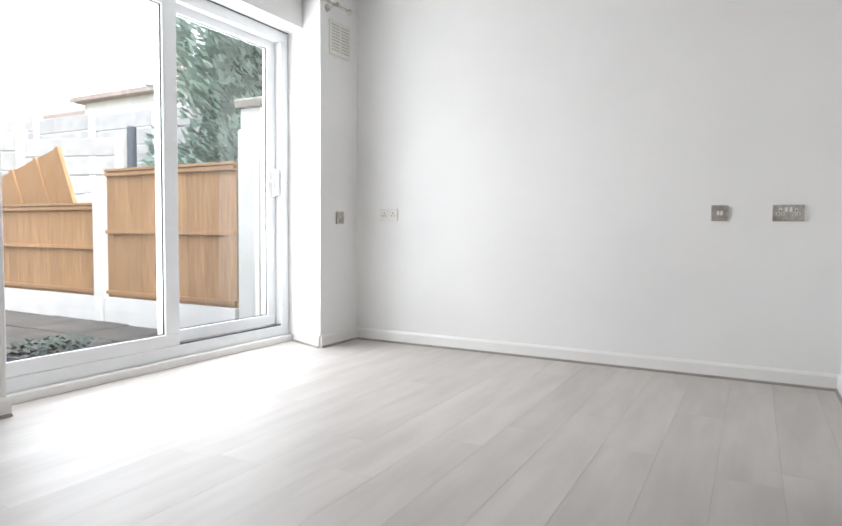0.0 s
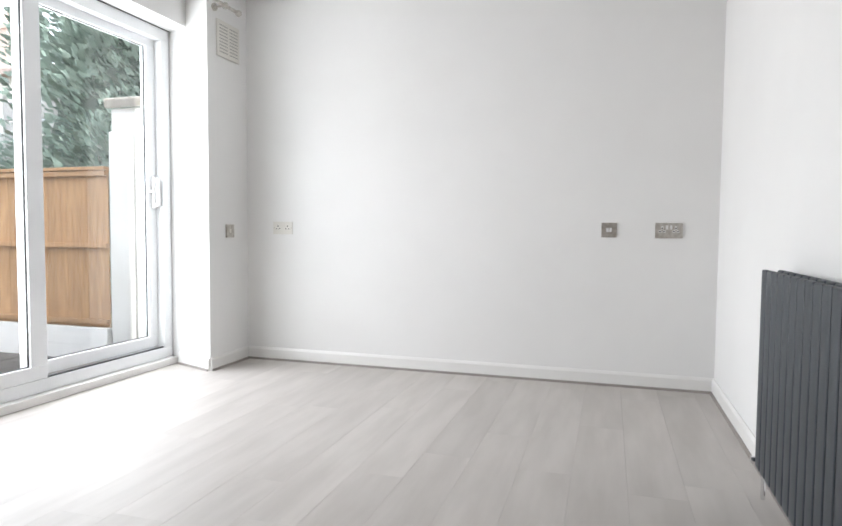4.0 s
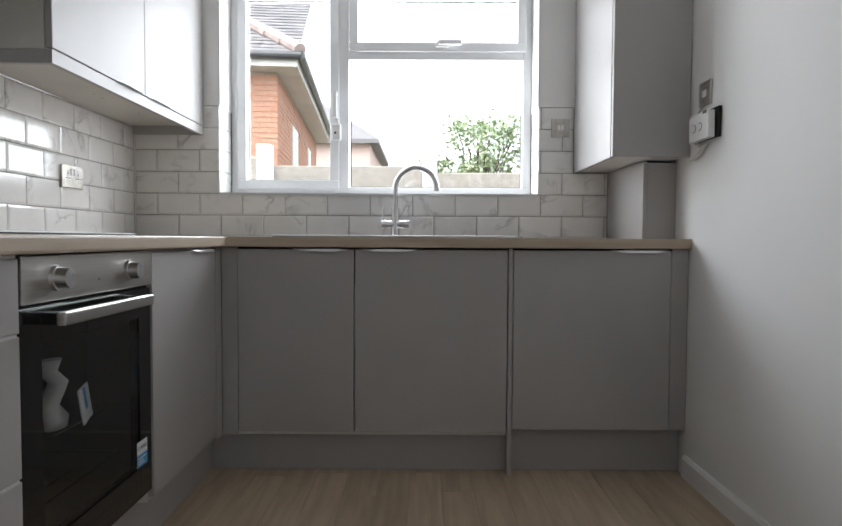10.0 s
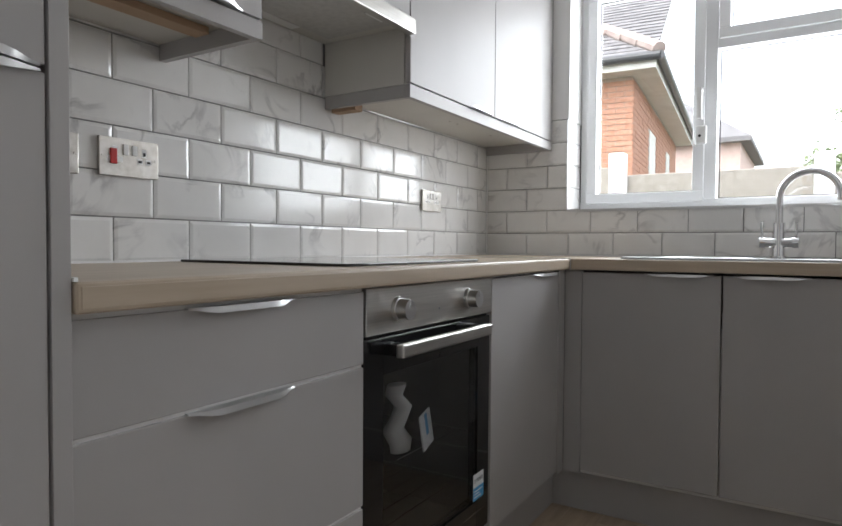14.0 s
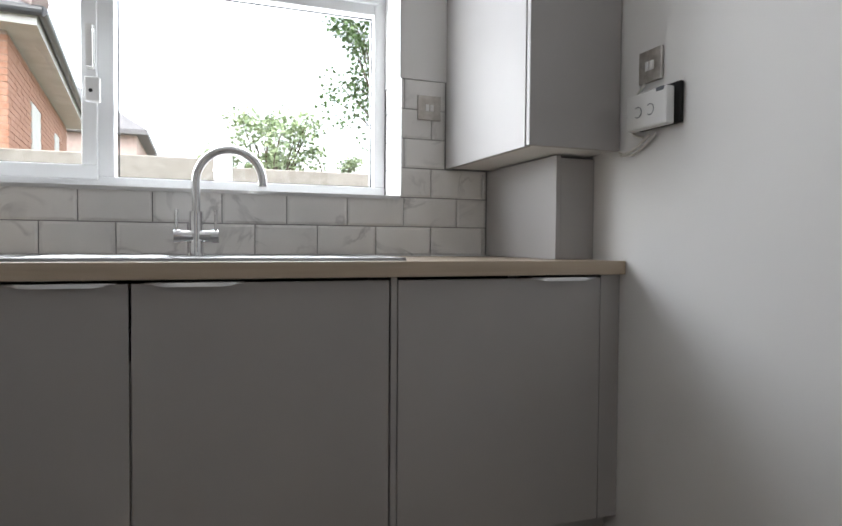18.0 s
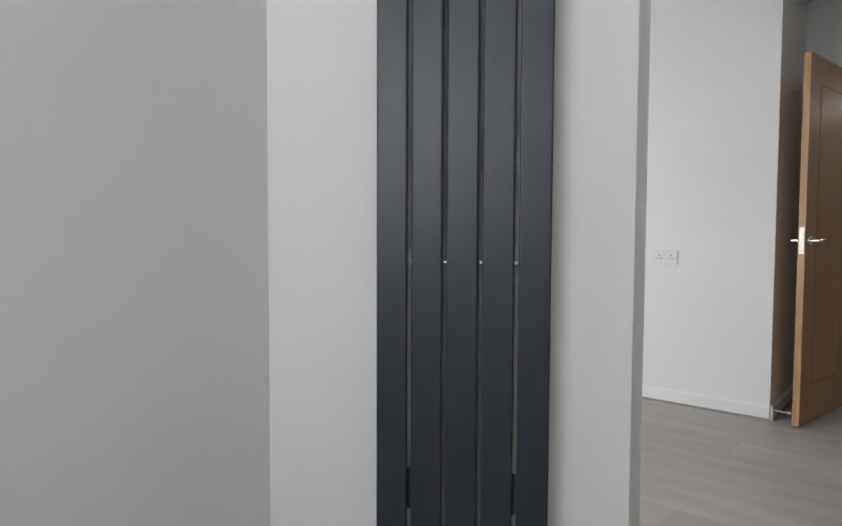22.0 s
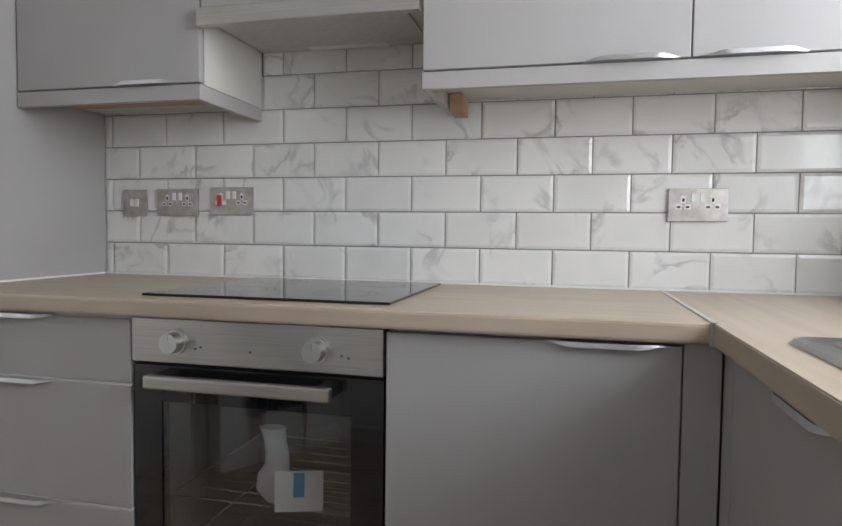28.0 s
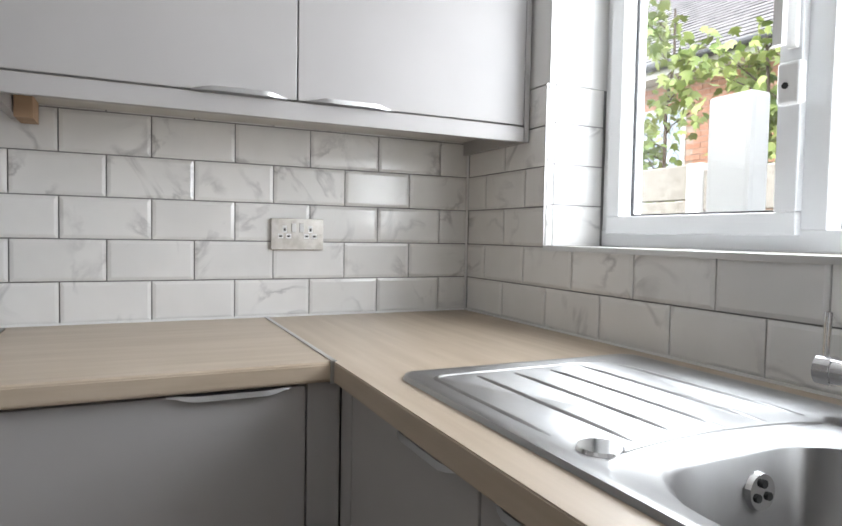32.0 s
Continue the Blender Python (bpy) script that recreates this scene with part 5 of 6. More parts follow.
m = wall_frame((q.x, q.y, 1.443), tuple(FU) + (0,), tuple(FN) + (0,))
small_plate(m, CREAM_PLASTIC, PLASTIC, "white single light switch beside the kitchen doorway", 1)

lrad = thing("column_radiator", "low anthracite double-panel radiator along the wall", "radiator")
LX0, LX1, LZ0, LZ1 = 3.065, 4.085, 0.12, 0.785
n = 15
pitch = (LX1 - LX0) / n
for k in range(n):
    for name, yy in (("front_column", LS + 0.076), ("rear_column", LS + 0.030)):
        bm = bmesh.new()
        add_box(bm, LX0 + k * pitch + 0.003, LX0 + (k + 1) * pitch - 0.003, yy, yy + 0.020, LZ0, LZ1)
        bevel_all(bm, 0.007, 3)
        smooth_edges(part(name, bm, ANTHRACITE, lrad), 40)
for z in (LZ0 + 0.03, LZ1 - 0.035):
    bm = bmesh.new()
    add_cyl(bm, (LX0 - 0.005, LS + 0.063, z), (LX1 + 0.005, LS + 0.063, z), 0.017, seg=16)
    part("header_tube", bm, ANTHRACITE, lrad)
bm = bmesh.new()
add_cyl(bm, (LX0 - 0.004, LS + 0.063, LZ1 - 0.035), (LX0 - 0.016, LS + 0.063, LZ1 - 0.035), 0.018, 0.016, 24)
part("end_cap", bm, material("pale_cap", (0.62, 0.62, 0.61), 0.35, 0.6), lrad, "pale round end plug")
for x in (LX0 + 0.02, LX1 + 0.015):
    bm = bmesh.new()
    add_cyl(bm, (x, LS + 0.063, 0.0), (x, LS + 0.063, LZ0 + 0.03), 0.0075, seg=12)
    add_cyl(bm, (x, LS + 0.063, 0.10), (x, LS + 0.063, 0.17), 0.016, seg=14)
    add_cyl(bm, (x, LS + 0.063, 0.135), (x, LS + 0.105, 0.135), 0.012, seg=14)
    smooth_edges(part("valve", bm, CHROME, lrad, "chrome valve and pipe"), 40)
for x in (LX0 + 0.15, LX1 - 0.15):
    for z in (0.30, 0.66):
        block("wall_bracket", x, x + 0.03, LS + 0.0005, LS + 0.034, z, z + 0.04, ANTHRACITE, lrad)

# ---- hall ----
hall_door = place_door("oak hall door standing open against the wall corner", (1.892, HALL_Y + 0.018), 80.4, 0.758)
case = tagged(new("door_3"), "white painted lining of the hall doorway", "doorway", kind="structure")
for x0, x1 in ((HD0, HD0 + 0.03), (HD1 - 0.03, HD1)):
    block("jamb_lining", x0, x1, HALL_Y - 0.118, HALL_Y - 0.002, 0, 2.058, GLOSS_WHITE, case)
block("head_lining", HD0 + 0.03, HD1 - 0.03, HALL_Y - 0.118, HALL_Y - 0.002, 2.03, 2.058, GLOSS_WHITE, case)
for x0, x1 in ((HD0 - 0.05, HD0 + 0.012), (HD1 - 0.012, HD1 + 0.05)):
    block("architrave", x0, x1, HALL_Y + 0.0005, HALL_Y + 0.016, 0, 2.045, GLOSS_WHITE, case, 0.005)
block("architrave", HD0 - 0.05, HD1 + 0.05, HALL_Y + 0.0005, HALL_Y + 0.016, 2.046, 2.10, GLOSS_WHITE, case, 0.005)
stop = thing("door_stop", "chrome door stop on the skirting behind the hall door", "door stop")
bm = bmesh.new()
add_cyl(bm, (SCX - 0.014, -5.16, 0.05), (SCX - 0.085, -5.16, 0.05), 0.006, seg=12)
add_cyl(bm, (SCX - 0.085, -5.16, 0.05), (SCX - 0.098, -5.16, 0.05), 0.011, seg=12)
smooth_edges(part("rod", bm, CHROME, stop), 40)
far_door = place_door("closed oak door at the end of the hallway", (FD0 + 0.004, FAR_Y - 0.045), 0, FD1 - FD0 - 0.008, 1.995)
case = tagged(new("door_4"), "white painted lining of the far hall door", "doorway", kind="structure")
for x0, x1 in ((FD0 - 0.055, FD0), (FD1, FD1 + 0.055)):
    block("architrave", x0, x1, FAR_Y + 0.0005, FAR_Y + 0.016, 0, 2.03, GLOSS_WHITE, case, 0.005)
block("architrave", FD0 - 0.055, FD1 + 0.055, FAR_Y + 0.0005, FAR_Y + 0.016, 2.031, 2.085, GLOSS_WHITE, case, 0.005)
block("door_bottom_bar", FD0 + 0.30, FD1 - 0.02, FAR_Y - 0.008, FAR_Y - 0.002, 0.008, 0.12, OAK_DOOR, case, 0.001)
bm = bmesh.new()
add_box(bm, FD0, FD1, FAR_Y - 0.118, FAR_Y - 0.09, 0, 2.03)
structure("wall_behind_door", bm, PAINT, "plain wall closing the far doorway")
pend = thing("pendant_bulb", "bare lit bulb hanging from a white ceiling rose", "lamp")
BXY = (1.523, -7.204)
bm = bmesh.new()
add_cyl(bm, (*BXY, CEILING), (*BXY, CEILING - 0.03), 0.045, 0.035, 24)
smooth_edges(part("ceiling_rose", bm, PLASTIC, pend), 40)
bm = bmesh.new()
add_cyl(bm, (*BXY, CEILING - 0.03), (*BXY, 2.225), 0.0035, seg=8)
part("flex", bm, PLASTIC, pend)
bm = bmesh.new()
add_cyl(bm, (*BXY, 2.225), (*BXY, 2.172), 0.017, 0.019, 16)
part("lamp_holder", bm, PLASTIC, pend)
bm = bmesh.new()
bmesh.ops.create_uvsphere(bm, u_segments=20, v_segments=12, radius=0.030, matrix=Matrix.Translation((*BXY, 2.142)))
smooth_edges(part("bulb", bm, BULB_GLASS, pend, "glowing frosted bulb"), 80)
lamp = bpy.data.lights.new("bulb_light", "POINT")
lamp.energy = 0.4
lamp.shadow_soft_size = 0.05
lamp.color = (0.98, 0.985, 1.0)
new("bulb_light", lamp).location = (*BXY, 2.06)
bm = bmesh.new()
add_cyl(bm, (1.934, -6.60, 1.98), (1.900, -6.60, 1.98), 0.055, 0.048, 28)
smooth_edges(tagged(part("smoke_alarm", bm, PLASTIC), "round white alarm high on the hallway wall", "alarm"), 40)

# ---- garden seen through the patio door ----
GZ = -0.12
bm = bmesh.new()
vs = [bm.verts.new(q) for q in ((-900, -900, GZ - 0.03), (900, -900, GZ - 0.03), (900, 900, GZ - 0.03), (-900, 900, GZ - 0.03))]
bm.faces.new(vs)
tagged(part("ground", bm, SOIL), "bare earth and weeds of the back garden", "ground", kind="structure")


def fence_panel(y0, y1, z1, label, x=5.65):
    t = thing("timber_fence", label, "fence", "timber fence panels")
    n = round((y1 - y0) / 0.098)
    w = (y1 - y0) / n
    shared = {}
    for k in range(n):
        if "board" not in shared:
            bm = bmesh.new()
            add_box(bm, 0.0, 0.016, 0.0, w * 1.06, 0.13, z1 - 0.02)
            bevel_all(bm, 0.002, 1)
            shared["board"] = mesh_of("board", bm, FENCE)
        ob = new("board", shared["board"])
        ob.parent = t
        ob.matrix_basis = Matrix.Translation((x - 0.004 + 0.006 * (k % 2), y0 + k * w, 0)) @ Matrix.Rotation(radians(2.0), 4, "Z")
    for z in (0.16, (z1 + 0.13) / 2, z1 - 0.07):
        block("rail", x - 0.035, x - 0.008, y0, y1, z, z + 0.035, FENCE, t, 0.002)
    block("capping", x - 0.04, x + 0.03, y0, y1, z1 - 0.025, z1, FENCE, t, 0.002)
    return t


fence_panel(-0.84, 0.87, 1.375, "tall new close-board timber fence panel")
fence_panel(1.06, 2.92, 1.055, "lower new close-board timber fence panel")
fence_panel(3.10, 4.96, 1.055, "lower new close-board timber fence panel")
for y, z in ((0.965, 1.27), (3.01, 1.08), (5.05, 1.08)):
    t = thing("fence_post", "white weathered concrete fence post", "post", "concrete fence posts")
    bm = bmesh.new()
    add_box(bm, 5.585, 5.70, y - 0.055, y + 0.055, GZ - 0.1, z)
    bevel_all(bm, 0.008, 2)
    part("shaft", bm, WHITE_CONC, t)
for y0, y1 in ((-0.84, 0.905), (1.025, 2.95), (3.07, 4.99)):
    t = thing("gravel_board", "white concrete gravel board under the timber panel", "fence", "concrete gravel boards")
    block("slab", 5.615, 5.675, y0, y1, GZ - 0.05, 0.128, WHITE_CONC, t, 0.006)
white_wall = thing("garden_wall", "white rendered garden wall with a sloping stone coping", "wall")
bm = bmesh.new()
vs0 = [bm.verts.new(q) for q in ((5.70, -1.06, GZ - 0.05), (7.4, -1.06, GZ - 0.05), (7.4, -1.06, 2.25), (5.70, -1.06, 1.82))]
vs1 = [bm.verts.new(q) for q in ((5.70, -0.84, GZ - 0.05), (7.4, -0.84, GZ - 0.05), (7.4, -0.84, 2.25), (5.70, -0.84, 1.82))]
bm.faces.new(vs0)
bm.faces.new(list(reversed(vs1)))
for k in range(4):
    bm.faces.new((vs0[k], vs0[(k + 1) % 4], vs1[(k + 1) % 4], vs1[k]))
part("rendered_face", bm, RENDER, white_wall)
bm = bmesh.new()
add_box(bm, 5.635, 5.70, -1.05, -0.86, GZ - 0.05, 1.64)
bevel_all(bm, 0.02, 3)
part("end_pier", bm, RENDER, white_wall)
bm = bmesh.new()
add_box(bm, 0.0, 1.95, -0.15, 0.15, 0, 0.075)
bevel_all(bm, 0.02, 3)
bmesh.ops.transform(bm, matrix=Matrix.Translation((5.665, -0.95, 1.82)) @ Matrix.Rotation(radians(-14), 4, "Y"), verts=list(bm.verts))
part("coping", bm, CONCRETE, white_wall, "grey stone coping")
bm = bmesh.new()
add_box(bm, 5.62, 7.0, -1.16, -1.062, GZ - 0.05, GZ + 0.10)
bevel_all(bm, 0.01, 2)
part("wall_foot", bm, CONCRETE, white_wall, "grey mortar foot")

# planter tray by the door
crate = thing("seedling_crate", "dark grey plastic crate full of young plants on the paving", "crate")
CX0, CX1, CY0, CY1 = 3.84, 4.32, -1.02, -0.66
bm = bmesh.new()
add_box(bm, CX0, CX1, CY0, CY1, GZ + 0.002, GZ + 0.012)
for z in (0.03, 0.075, 0.12):
    add_box(bm, CX0, CX1, CY0, CY0 + 0.012, GZ + z, GZ + z + 0.022)
    add_box(bm, CX0, CX1, CY1 - 0.012, CY1, GZ + z, GZ + z + 0.022)
    add_box(bm, CX0, CX0 + 0.012, CY0, CY1, GZ + z, GZ + z + 0.022)
    add_box(bm, CX1 - 0.012, CX1, CY0, CY1, GZ + z, GZ + z + 0.022)
for k in range(9):
    x = CX0 + (CX1 - CX0) * k / 8
    for y in (CY0, CY1 - 0.014):
        add_box(bm, x - 0.006, x + 0.006, y, y + 0.014, GZ + 0.01, GZ + 0.15)
part("tray", bm, CRATE, crate)
rnd = random.Random(11)
for i in range(5):
    for j in range(4):
        px, py = CX0 + 0.06 + i * 0.09, CY0 + 0.05 + j * 0.085
        if i < 4 or j < 3:
            bm = bmesh.new()
            add_cyl(bm, (px, py, GZ + 0.014), (px, py, GZ + 0.10), 0.026, 0.034, 10)
            part("plant_pot", bm, CRATE, crate)
        verts, faces = [], []
        for q in range(16):
            a, l = rnd.uniform(0, 6.28), rnd.uniform(0.03, 0.06)
            h = GZ + 0.11 + rnd.uniform(0, 0.10)
            c = Vector((px, py, h))
            dv = Vector((math.cos(a), math.sin(a), rnd.uniform(0.1, 0.9))).normalized() * l
            sv = Vector((-math.sin(a), math.cos(a), 0)) * l * 0.4
            b = len(verts)
            verts += [c, c + dv * 0.5 + sv, c + dv, c + dv * 0.5 - sv]
            faces.append((b, b + 1, b + 2, b + 3))
        me = bpy.data.meshes.new("foliage")
        me.from_pydata([tuple(v) for v in verts], [], faces)
        me.materials.append(SEEDLING)
        ob = new("foliage", me)
        ob.parent = crate

# leaning panel and concrete fence behind
lean = thing("leaning_fence_panel", "spare timber fence panel leaning askew behind the fence", "fence")
LM = Matrix.Translation((6.05, 1.53, 0.0)) @ Matrix.Rotation(radians(-14), 4, "X") @ Matrix.Rotation(radians(-7), 4, "Y")
for k in range(12):
    bm = bmesh.new()
    add_box(bm, 0, 0.02, 0, 1.5, k * 0.145, k * 0.145 + 0.150)
    bevel_all(bm, 0.003, 1)
    bmesh.ops.transform(bm, matrix=LM, verts=list(bm.verts))
    part("board", bm, FENCE, lean)
for y in (0.0, 0.42, 0.9, 1.42):
    bm = bmesh.new()
    add_box(bm, -0.025, -0.001, y, y + 0.06, -0.02, 1.75)
    bmesh.ops.transform(bm, matrix=LM, verts=list(bm.verts))
    part("batten", bm, FENCE, lean)


def concrete_fence(p0, p1, z_of, bays, label, th=0.05, row=0.30, mat=CONCRETE, post_top=None, base=None, gap=0.004):
    a, b = Vector((*p0, 0)), Vector((*p1, 0))
    d = (b - a).normalized()
    side = Vector((-d.y, d.x, 0))
    step = (b - a).length / bays
    low = GZ - 0.05 if base is None else base
    t = thing("concrete_fence", label, "fence", "concrete panel fences")
    for k in range(bays + 1):
        q = a + d * step * k
        z = (post_top or {}).get(k, z_of(min(k, bays - 1)) + 0.05)
        bm = bmesh.new()
        add_box(bm, -0.07, 0.07, -0.06, 0.06, low, z)
        bevel_all(bm, 0.02, 2)
        bmesh.ops.transform(bm, matrix=Matrix(((d.x, side.x, 0, q.x), (d.y, side.y, 0, q.y), (0, 0, 1, 0), (0, 0, 0, 1))), verts=list(bm.verts))
        part("post", bm, WHITE_CONC, t)
    for k in range(bays):
        q = a + d * step * k
        top = z_of(k)
        n = max(1, int((top - low) / row + 0.5))
        h = (top - low) / n
        for j in range(n):
            bm = bmesh.new()
            add_box(bm, 0.065, step - 0.065, -th / 2, th / 2, low + j * h + gap, low + (j + 1) * h - gap)
            bevel_all(bm, 0.008, 1)
            bmesh.ops.transform(bm, matrix=Matrix(((d.x, side.x, 0, q.x), (d.y, side.y, 0, q.y), (0, 0, 1, 0), (0, 0, 0, 1))), verts=list(bm.verts))
            part("panel", bm, mat, t)
    return t


concrete_fence((9.0, 2.6), (9.0, 13.0), lambda k: 2.80 + 0.06 * k, 6, "tall pale concrete panel fence across the back gardens", mat=PALE_PANEL, gap=0.012)
concrete_fence((8.2, 4.2), (6.6, 9.5), lambda k: 2.25 + 0.12 * k, 3, "stepped pale concrete panel fence behind the timber fence", mat=PALE_PANEL, gap=0.012)
bm = bmesh.new()
add_box(bm, 7.94, 8.05, 3.60, 3.71, GZ, 2.35)
bevel_all(bm, 0.03, 2)
tagged(part("drain_pipe", bm, CRATE), "dark upright pipe beside the pale fence", "pipe")
tagged(block("white_block", 5.75, 6.05, 1.05, 1.45, GZ - 0.03, 1.16, WHITE_CONC, None, 0.04), "white rendered block behind the fence post", "wall")


# ---- houses ----
def brick_field(name, w, h, parent, m, mat=BRICK, holes=(), depth=0.012, bw=0.215, bh=0.065, joint=0.010, label=""):
    """Bricks in stretcher bond, standing proud of the mortar; local x along the wall, y out, z up."""
    verts, faces = [], []
    rows = int(h / (bh + joint))
    rnd = random.Random(len(name) + rows)
    for r in range(rows):
        z = r * (bh + joint)
        x = -(bw + joint) / 2 * (r % 2)
        while x < w:
            x0, x1 = max(0, x), min(w, x + bw)
            x += bw + joint
            if x1 - x0 < 0.03 or any(a < x1 and x0 < b and c < z + bh and z < d for a, b, c, d in holes):
                continue
            y = depth + rnd.uniform(-0.003, 0.003)
            b = len(verts)
            verts += [(x0, 0, z), (x1, 0, z), (x1, 0, z + bh), (x0, 0, z + bh), (x0, y, z), (x1, y, z), (x1, y, z + bh), (x0, y, z + bh)]
            faces += [(b + 4, b + 5, b + 6, b + 7), (b, b + 4, b + 7, b + 3), (b + 1, b + 2, b + 6, b + 5), (b + 3, b + 7, b + 6, b + 2), (b, b + 1, b + 5, b + 4)]
    me = bpy.data.meshes.new(name)
    me.from_pydata(verts, [], faces)
    me.transform(m)
    me.materials.append(mat)
    ob = new(name, me)
    ob.parent = parent
    ob["kind"] = "stuff"
    return ob


def roof_courses(name, origin, along, slope, length, rise_len, parent, mat, course=0.10, tile=0.25, taper=0.0):
    """Overlapping roof tiles laid in courses up a slope; taper narrows each course at both ends."""
    o, u, v = Vector(origin), Vector(along).normalized(), Vector(slope).normalized()
    nrm = u.cross(v).normalized()
    if nrm.z < 0:
        nrm = -nrm
    verts, faces = [], []
    rnd = random.Random(7)
    n = int(rise_len / course)
    for k in range(n):
        s = k * course
        x0, x1 = taper * s, length - taper * s
        x = x0 - (tile / 2 if k % 2 else 0)
        while x < x1:
            a, b = max(x0, x), min(x1, x + tile - 0.004)
            x += tile
            if b - a < 0.03:
                continue
            lift = 0.022 + rnd.uniform(-0.003, 0.004)
            base = len(verts)
            for (p, q, h) in ((a, s, lift), (b, s, lift), (b, s + course * 1.25, 0.006), (a, s + course * 1.25, 0.006), (a, s, 0.0), (b, s, 0.0)):
                verts.append(tuple(o + u * p + v * q + nrm * h))
            faces += [(base, base + 1, base + 2, base + 3), (base + 4, base + 5, base + 1, base), (base + 4, base, base + 3), (base + 5, base + 2, base + 1)]
    me = bpy.data.meshes.new(name)
    me.from_pydata(verts, [], faces)
    me.materials.append(mat)
    ob = new(name, me)
    ob.parent = parent
    ob["kind"] = "stuff"
    return ob


HM = Matrix.Translation((-0.71, 6.0, 0)) @ Matrix.Rotation(radians(4.6), 4, "Z")
house = thing("brick_house", "red brick bungalow with white eaves and a grey tiled roof", "house")
WH, HW, HD = 3.36, 7.5, 6.3


def hpart(name, bm, mat, parent=house, label=""):
    bmesh.ops.transform(bm, matrix=HM, verts=list(bm.verts))
    return part(name, bm, mat, parent, label)


bm = bmesh.new()
add_box(bm, -HW, 0, 0, HD, GZ - 0.1, WH)
hpart("wall_core", bm, MORTAR)
WIN1 = (0.95, 1.62, 2.28, 3.28)
brick_field("front_bricks", HW, WH, house, HM @ Matrix(((-1, 0, 0, 0), (0, -1, 0, 0), (0, 0, 1, 0), (0, 0, 0, 1))), holes=(WIN1, (3.6, 5.2, 1.2, 3.0)))
brick_field("side_bricks", HD, WH, house, HM @ Matrix(((0, 1, 0, 0), (1, 0, 0, 0), (0, 0, 1, 0), (0, 0, 0, 1))), holes=((1.7, 2.5, 1.3, 2.9), (4.3, 4.9, 1.3, 2.9)))
for (a, b, c, e) in (WIN1, (3.6, 5.2, 1.2, 3.0)):
    bm = bmesh.new()
    add_box(bm, -b, -a, -0.016, -0.002, c, e)
    w = hpart("window", bm, FASCIA, house, "white leaded casement")
    bm = bmesh.new()
    add_box(bm, -b + 0.07, -a - 0.07, -0.022, -0.017, c + 0.08, e - 0.07)
    hpart("window_pane", bm, material("leaded_pane", (0.45, 0.52, 0.60), 0.08) if "leaded_pane" not in bpy.data.materials else bpy.data.materials["leaded_pane"], w)
    bm = bmesh.new()
    k = -12
    while k < 14:
        for s in (-1, 1):
            x0, z0 = -b + 0.07 + 0.11 * k, c + 0.08
            hgt = e - c - 0.15
            p0, p1 = Vector((x0, -0.024, z0)), Vector((x0 + 0.55 * hgt, -0.024, z0 + hgt))
            if s < 0:
                p0, p1 = Vector((p1.x, -0.024, z0)), Vector((x0, -0.024, z0 + hgt))
            xa, xb = -b + 0.07, -a - 0.07
            dlt = p1 - p0
            t0, t1 = 0.0, 1.0
            for lim, sg in ((xa, 1), (xb, -1)):
                if abs(dlt.x) > 1e-6:
                    tt = (lim - p0.x) / dlt.x
                    if dlt.x * sg > 0:
                        t0 = max(t0, tt)
                    else:
                        t1 = min(t1, tt)
            if t1 > t0 + 0.02:
                add_cyl(bm, p0 + dlt * t0, p0 + dlt * t1, 0.005, seg=4, caps=False)
        k += 1
    hpart("lead_lattice", bm, LEAD, w)
for a, b, c, e in ((1.7, 2.5, 1.3, 2.9), (4.3, 4.9, 1.3, 2.9)):
    bm = bmesh.new()
    add_box(bm, 0.002, 0.016, a, b, c, e)
    hpart("window", bm, FASCIA, house, "white casement in the side wall")
bm = bmesh.new()
add_box(bm, -HW - 0.3, 0.33, -0.33, -0.30, WH - 0.02, WH + 0.17)
add_box(bm, 0.30, 0.33, -0.30, HD + 0.3, WH - 0.02, WH + 0.17)
hpart("fascia", bm, FASCIA)
bm = bmesh.new()
add_box(bm, -HW - 0.3, 0.30, -0.30, 0.02, WH - 0.02, WH)
add_box(bm, -0.02, 0.30, 0.02, HD + 0.3, WH - 0.02, WH)
hpart("soffit", bm, FASCIA)
bm = bmesh.new()
add_cyl(bm, (-HW - 0.3, -0.385, WH + 0.12), (0.39, -0.385, WH + 0.12), 0.058, seg=12)
add_cyl(bm, (0.385, -0.39, WH + 0.12), (0.385, HD + 0.3, WH + 0.12), 0.058, seg=12)
add_tube(bm, [(-0.72, -0.385, WH + 0.08), (-0.72, -0.30, WH - 0.08), (-0.72, -0.07, WH - 0.22), (-0.72, -0.06, WH - 0.5), (-0.72, -0.06, GZ)], 0.034, 10)
for z in (1.4, 2.2, 2.85):
    add_cyl(bm, (-0.72, -0.06, z), (-0.72, -0.06, z + 0.06), 0.044, seg=10)
hpart("gutter", bm, GUTTER, house, "black gutter and downpipe")
SL = math.tan(radians(36))
core = bmesh.new()
half = (HD + 0.7) / 2
zr = WH + 0.15 + half * SL
vv = [core.verts.new(q) for q in ((-HW - 0.35, -0.35, WH + 0.15), (0.35, -0.35, WH + 0.15), (0.35, HD + 0.35, WH + 0.15), (-HW - 0.35, HD + 0.35, WH + 0.15), (0.35 - half, HD / 2, zr), (-HW - 0.35, HD / 2, zr))]
for f in ((0, 1, 4, 5), (1, 2, 4), (2, 3, 5, 4), (3, 0, 5), (3, 2, 1, 0)):
    core.faces.new([vv[i] for i in f])
hpart("roof", core, SLATE)
R3 = HM.to_3x3()
